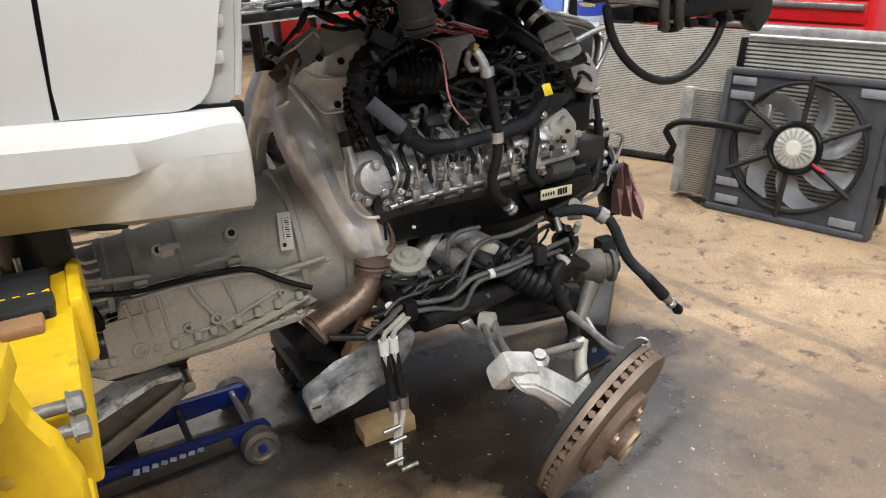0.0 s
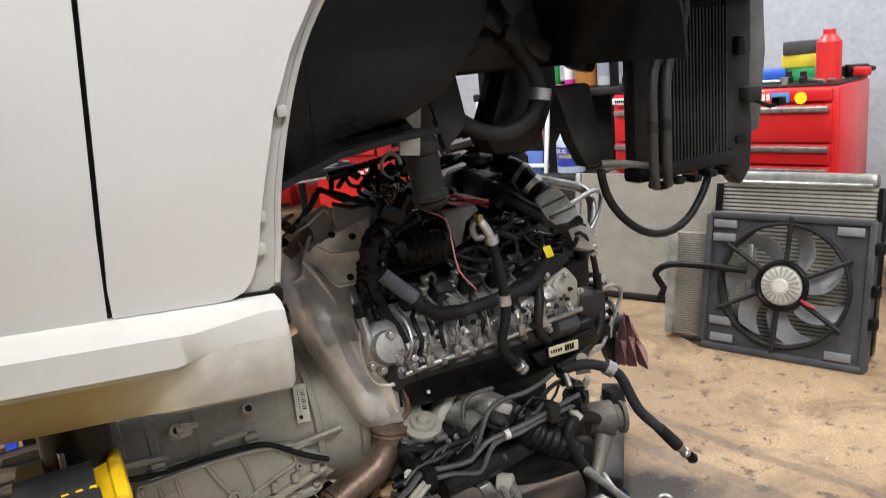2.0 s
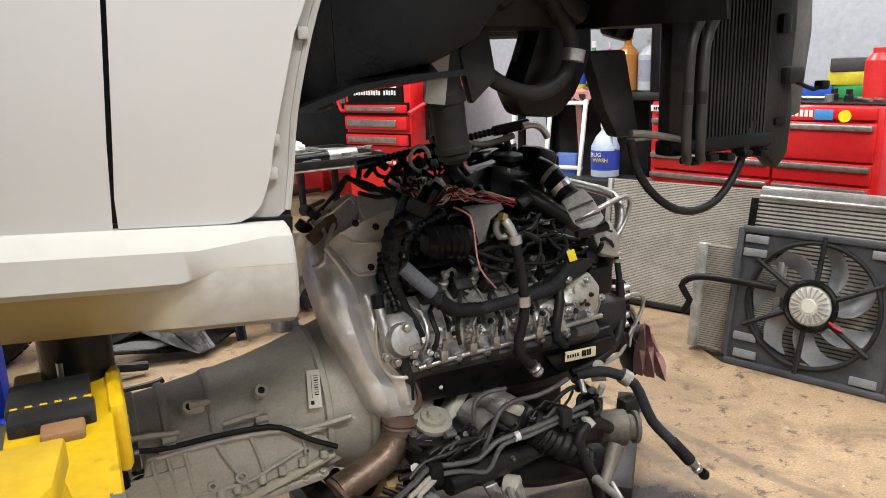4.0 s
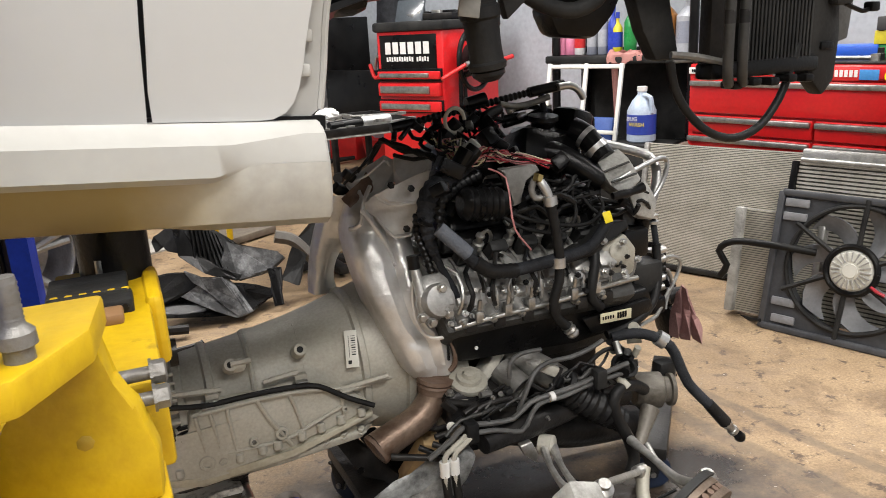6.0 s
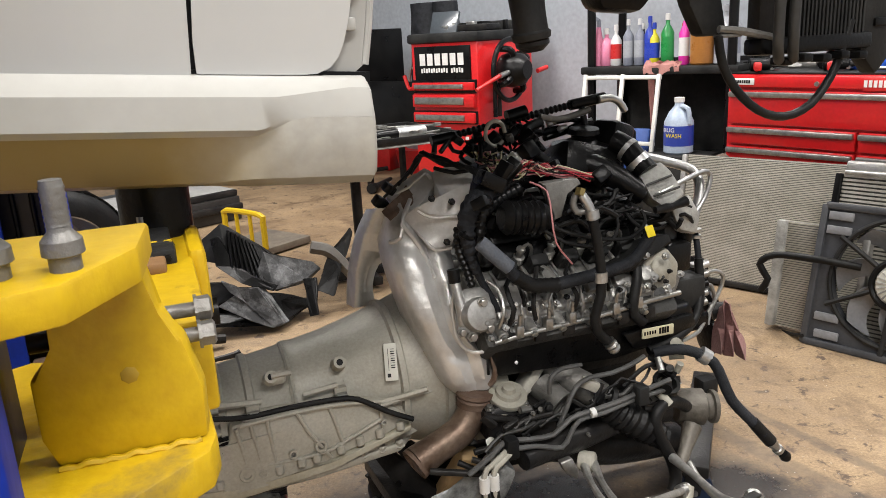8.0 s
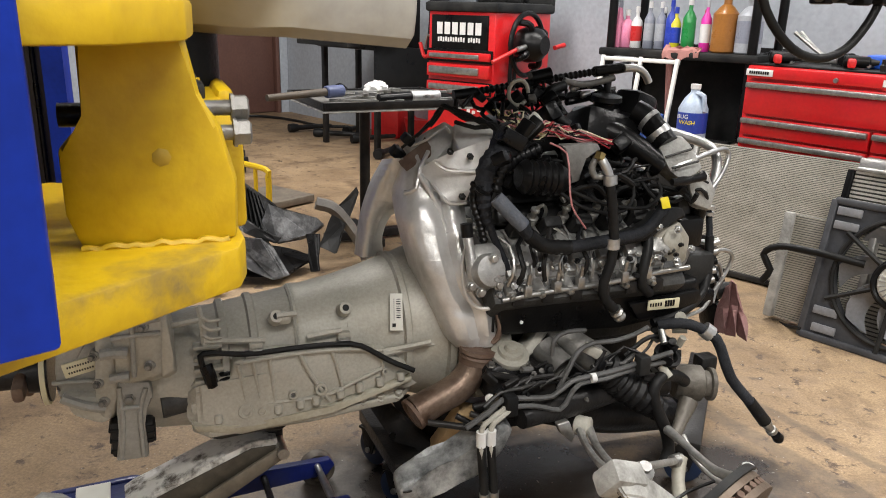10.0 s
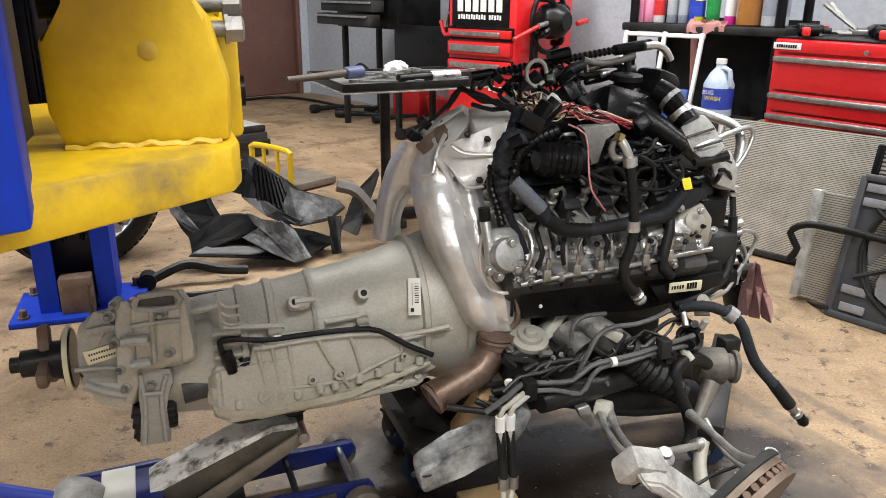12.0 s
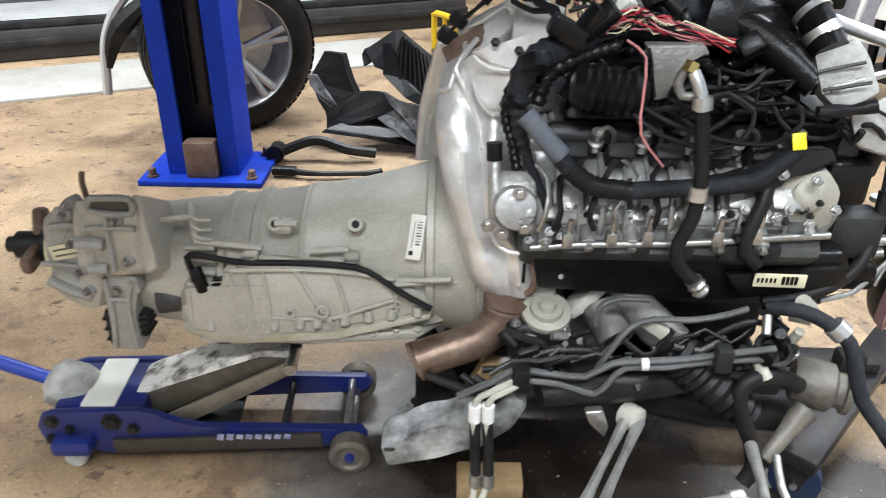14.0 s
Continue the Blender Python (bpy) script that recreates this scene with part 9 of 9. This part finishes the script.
    for x0 in (0.0, 0.045):
        made("cooler_pipe", tube, mat("dull_pipe", (0.05, 0.05, 0.048), (0.03, 0.03, 0.029), 0.5, 0.2, 12, 0.3), t, "dull metal cooler pipe", [base @ V(x0 + 0.075, -0.05, 0.49), base @ V(x0 + 0.07, -0.055, 0.42), base @ V(x0 + 0.035, -0.06, 0.35), base @ V(x0 - 0.01, -0.07, 0.28), base @ V(x0 - 0.016, -0.07, 0.14), base @ V(x0 - 0.005, -0.06, 0.03), base @ V(x0 + 0.03, -0.03, 0.0)], 0.0125, 12)
        made("pipe_label", rod, BLACKGREY, t, "", base @ V(x0 - 0.0165, -0.07, 0.17), base @ V(x0 - 0.016, -0.07, 0.14), 0.0132)
    made("sensor_plug", tube, BLACK, t, "", [base @ V(0.42, -0.02, 0.17), base @ V(0.47, -0.03, 0.15), base @ V(0.495, -0.03, 0.155)], 0.006, 8)
    made("plug_end", box, BLACK, t, "", base @ V(0.505, -0.03, 0.16), (0.03, 0.03, 0.025), 0.006)
    made("bumper_bar", box, BLACK, t, "", (0.95, -0.25, 1.50), (0.1, 1.2, 0.12), 0.02)
    made("hanging_hose", tube, RUBBER, t, "black hose hanging in a loop", [(0.395, -0.555, 1.06), (0.41, -0.555, 1.0), (0.45, -0.555, 0.94), (0.52, -0.555, 0.885), (0.60, -0.555, 0.863), (0.68, -0.555, 0.885), (0.74, -0.555, 0.95), (0.77, -0.555, 1.02), (0.79, -0.555, 1.08)], 0.0105, 12)
    made("hose_tray", box, BRACKET, t, "", (0.43, -0.545, 1.060), (0.06, 0.03, 0.008), 0.003)
    return t


car_body = build_car()


def build_lift_arm():
    """The near lift arm with its carriage, which carries the car up."""
    t = thing("vehicle_lift", "yellow steel lift arm on a blue carriage", "car lift", ENGINE_AT)
    # arm head: top plate, web with cut-back edge, bottom plate
    bm = bmesh.new()
    slab(bm, [(-1.25, -1.58, 0.922), (-0.90, -1.47, 0.922), (-0.852, -1.39, 0.922), (-0.843, -1.30, 0.922), (-1.25, -1.30, 0.922)], (0, 0, 0.03), 0.004)
    part("top_plate", bm, YELLOW, t, "thick yellow top plate")
    bm = bmesh.new()
    slab(bm, [(-0.945, -1.335, 0.752), (-0.82, -1.335, 0.752), (-0.818, -1.335, 0.80), (-0.83, -1.335, 0.85), (-0.85, -1.335, 0.875), (-0.855, -1.335, 0.93), (-0.935, -1.335, 0.93), (-0.93, -1.335, 0.86), (-0.955, -1.335, 0.835), (-0.955, -1.335, 0.78)], (0.004, 0.03, 0), 0.004)
    part("web", bm, YELLOW, t, "yellow web plate with worn mark")
    made("worn_mark", lathe, mat("worn_yellow", (0.42, 0.28, 0.02), (0.34, 0.2, 0.03), 0.6), t, "", (-0.877, -1.3355, 0.826), (0, -1, 0), [(0, 0.008), (0.0006, 0.007)], 7)
    bm = bmesh.new()
    slab(bm, [(-1.3, -1.62, 0.713), (-1.0, -1.50, 0.713), (-0.82, -1.36, 0.713), (-0.812, -1.33, 0.713), (-0.82, -1.12, 0.713), (-1.0, -1.05, 0.713), (-1.3, -1.2, 0.713)], (0, 0, 0.038), 0.004)
    part("bottom_plate", bm, mat("yellow_worn", (0.56, 0.365, 0.004), (0.17, 0.12, 0.04), 0.5, 0, 10, 0.3, 80, spread=(0.5, 0.66)), t, "scuffed yellow bottom plate")
    made("weld_bead", tube, YELLOW, t, "", [(-0.945 + 0.007 * i, -1.338, 0.752 + 0.0012 * math.sin(i * 2.3) + 0.0008 * math.sin(i * 5.1)) for i in range(18)], 0.0035, 6)
    # arm tube reaching under the sill
    bm = bmesh.new()
    box(bm, (-0.865, -1.03, 0.790), (0.125, 0.46, 0.10), 0.006)
    part("arm_tube", bm, YELLOW, t, "yellow box section arm")
    made("arm_end", box, YELLOW, t, "", (-0.797, -0.93, 0.80), (0.022, 0.16, 0.10), 0.010)
    made("arm_stop", rod, BLACK, t, "", (-0.79, -0.955, 0.745), (-0.778, -0.955, 0.745), 0.02)
    made("pad_block", box, BLACKGREY, t, "dark grey rubber door guard", (-0.876, -0.945, 0.852), (0.10, 0.09, 0.018), 0.004)
    made("pad_block", box, BLACKGREY, t, "dark grey rubber door guard", (-0.872, -1.005, 0.846), (0.10, 0.05, 0.026), 0.005)
    for i in range(6):
        made("pad_notch", box, YELLOW, t, "", (-0.915 + 0.017 * i, -0.985, 0.858), (0.010, 0.006, 0.006), 0.001)
    for i in range(5):
        made("pad_stud", rod, DARKSTEEL, t, "", (-0.905 + 0.018 * i, -1.028, 0.848), (-0.905 + 0.018 * i, -1.033, 0.848), 0.005)
    made("brown_block", box, mat("worn_block", (0.28, 0.15, 0.06), (0.2, 0.11, 0.05), 0.7), t, "", (-0.86, -1.05, 0.846), (0.05, 0.04, 0.014), 0.004)
    for u in (-0.86, -0.845):
        made("small_stud", rod, STEEL, t, "", (u, -0.88, 0.84), (u, -0.88, 0.875), 0.007)
    made("lift_adapter", lathe, BLACK, t, "black lift pad adapter", (-0.84, -0.84, 0.80), (0, 0, 1), [(0, 0.05), (0.12, 0.05), (0.125, 0.062), (0.15, 0.062)], 24)
    # bolts on the top plate and nuts beside the web
    for u in (-0.943, -0.898):
        made("pin_bolt", lathe, BRACKET, t, "worn steel pin bolt", (u, -1.433, 0.952), (0, 0, 1), [(0, 0.011), (0.010, 0.011), (0.012, 0.0145), (0.022, 0.014), (0.028, 0.0085), (0.032, 0.008)] + [(0.032 + 0.0022 * k, 0.0086 - 0.0007 * (k % 2)) for k in range(14)] + [(0.064, 0.0075)], 20)
    for z, y in ((0.860, -1.285), (0.840, -1.30)):
        made("cross_bolt", rod, BRACKET, t, "worn grey bolt", (-0.85, y, z), (-0.80, y, z), 0.007)
        made("cross_nut", lathe, BRACKET, t, "", (-0.815, y, z), (1, 0, 0), [(0, 0.014), (0.003, 0.014), (0.003, 0.012), (0.014, 0.012), (0.016, 0.009)], 6)
    made("hidden_nut", rod, BLACK, t, "", (-0.955, -1.30, 0.858), (-0.935, -1.30, 0.858), 0.010)
    # blue carriage behind
    bm = bmesh.new()
    slab(bm, [(-0.99, -1.525, 0.735), (-0.946, -1.506, 0.735), (-0.957, -1.42, 0.735), (-1.3, -1.42, 0.735), (-1.3, -1.54, 0.735)], (0, 0, 0.9), 0.004)
    part("carriage", bm, BLUE, t, "bright blue carriage plate")
    # navy block: shade inside the blue column put into its colour
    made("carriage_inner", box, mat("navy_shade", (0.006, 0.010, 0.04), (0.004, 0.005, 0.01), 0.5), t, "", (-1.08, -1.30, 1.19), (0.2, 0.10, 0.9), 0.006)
    return t


lift_arm = build_lift_arm()


# ---- what moves ----
def motions():
    rows = ((0.0, 0.0), (1.5, 0.0), (1.8, 0.008), (2.1, 0.021), (2.7, 0.049), (4.8, 0.1385), (7.2, 0.2405), (9.3, 0.330), (12.0, 0.445), (12.6, 0.466), (13.0, 0.474), (14.0, 0.474))
    for ob in (car_body, lift_arm):
        walk(ob, [(t, Matrix.Translation((0, 0, dz * K)) @ Matrix.Translation(ENGINE_AT.translation * K) @ ENGINE_AT.to_3x3().to_4x4()) for t, dz in rows])


motions()
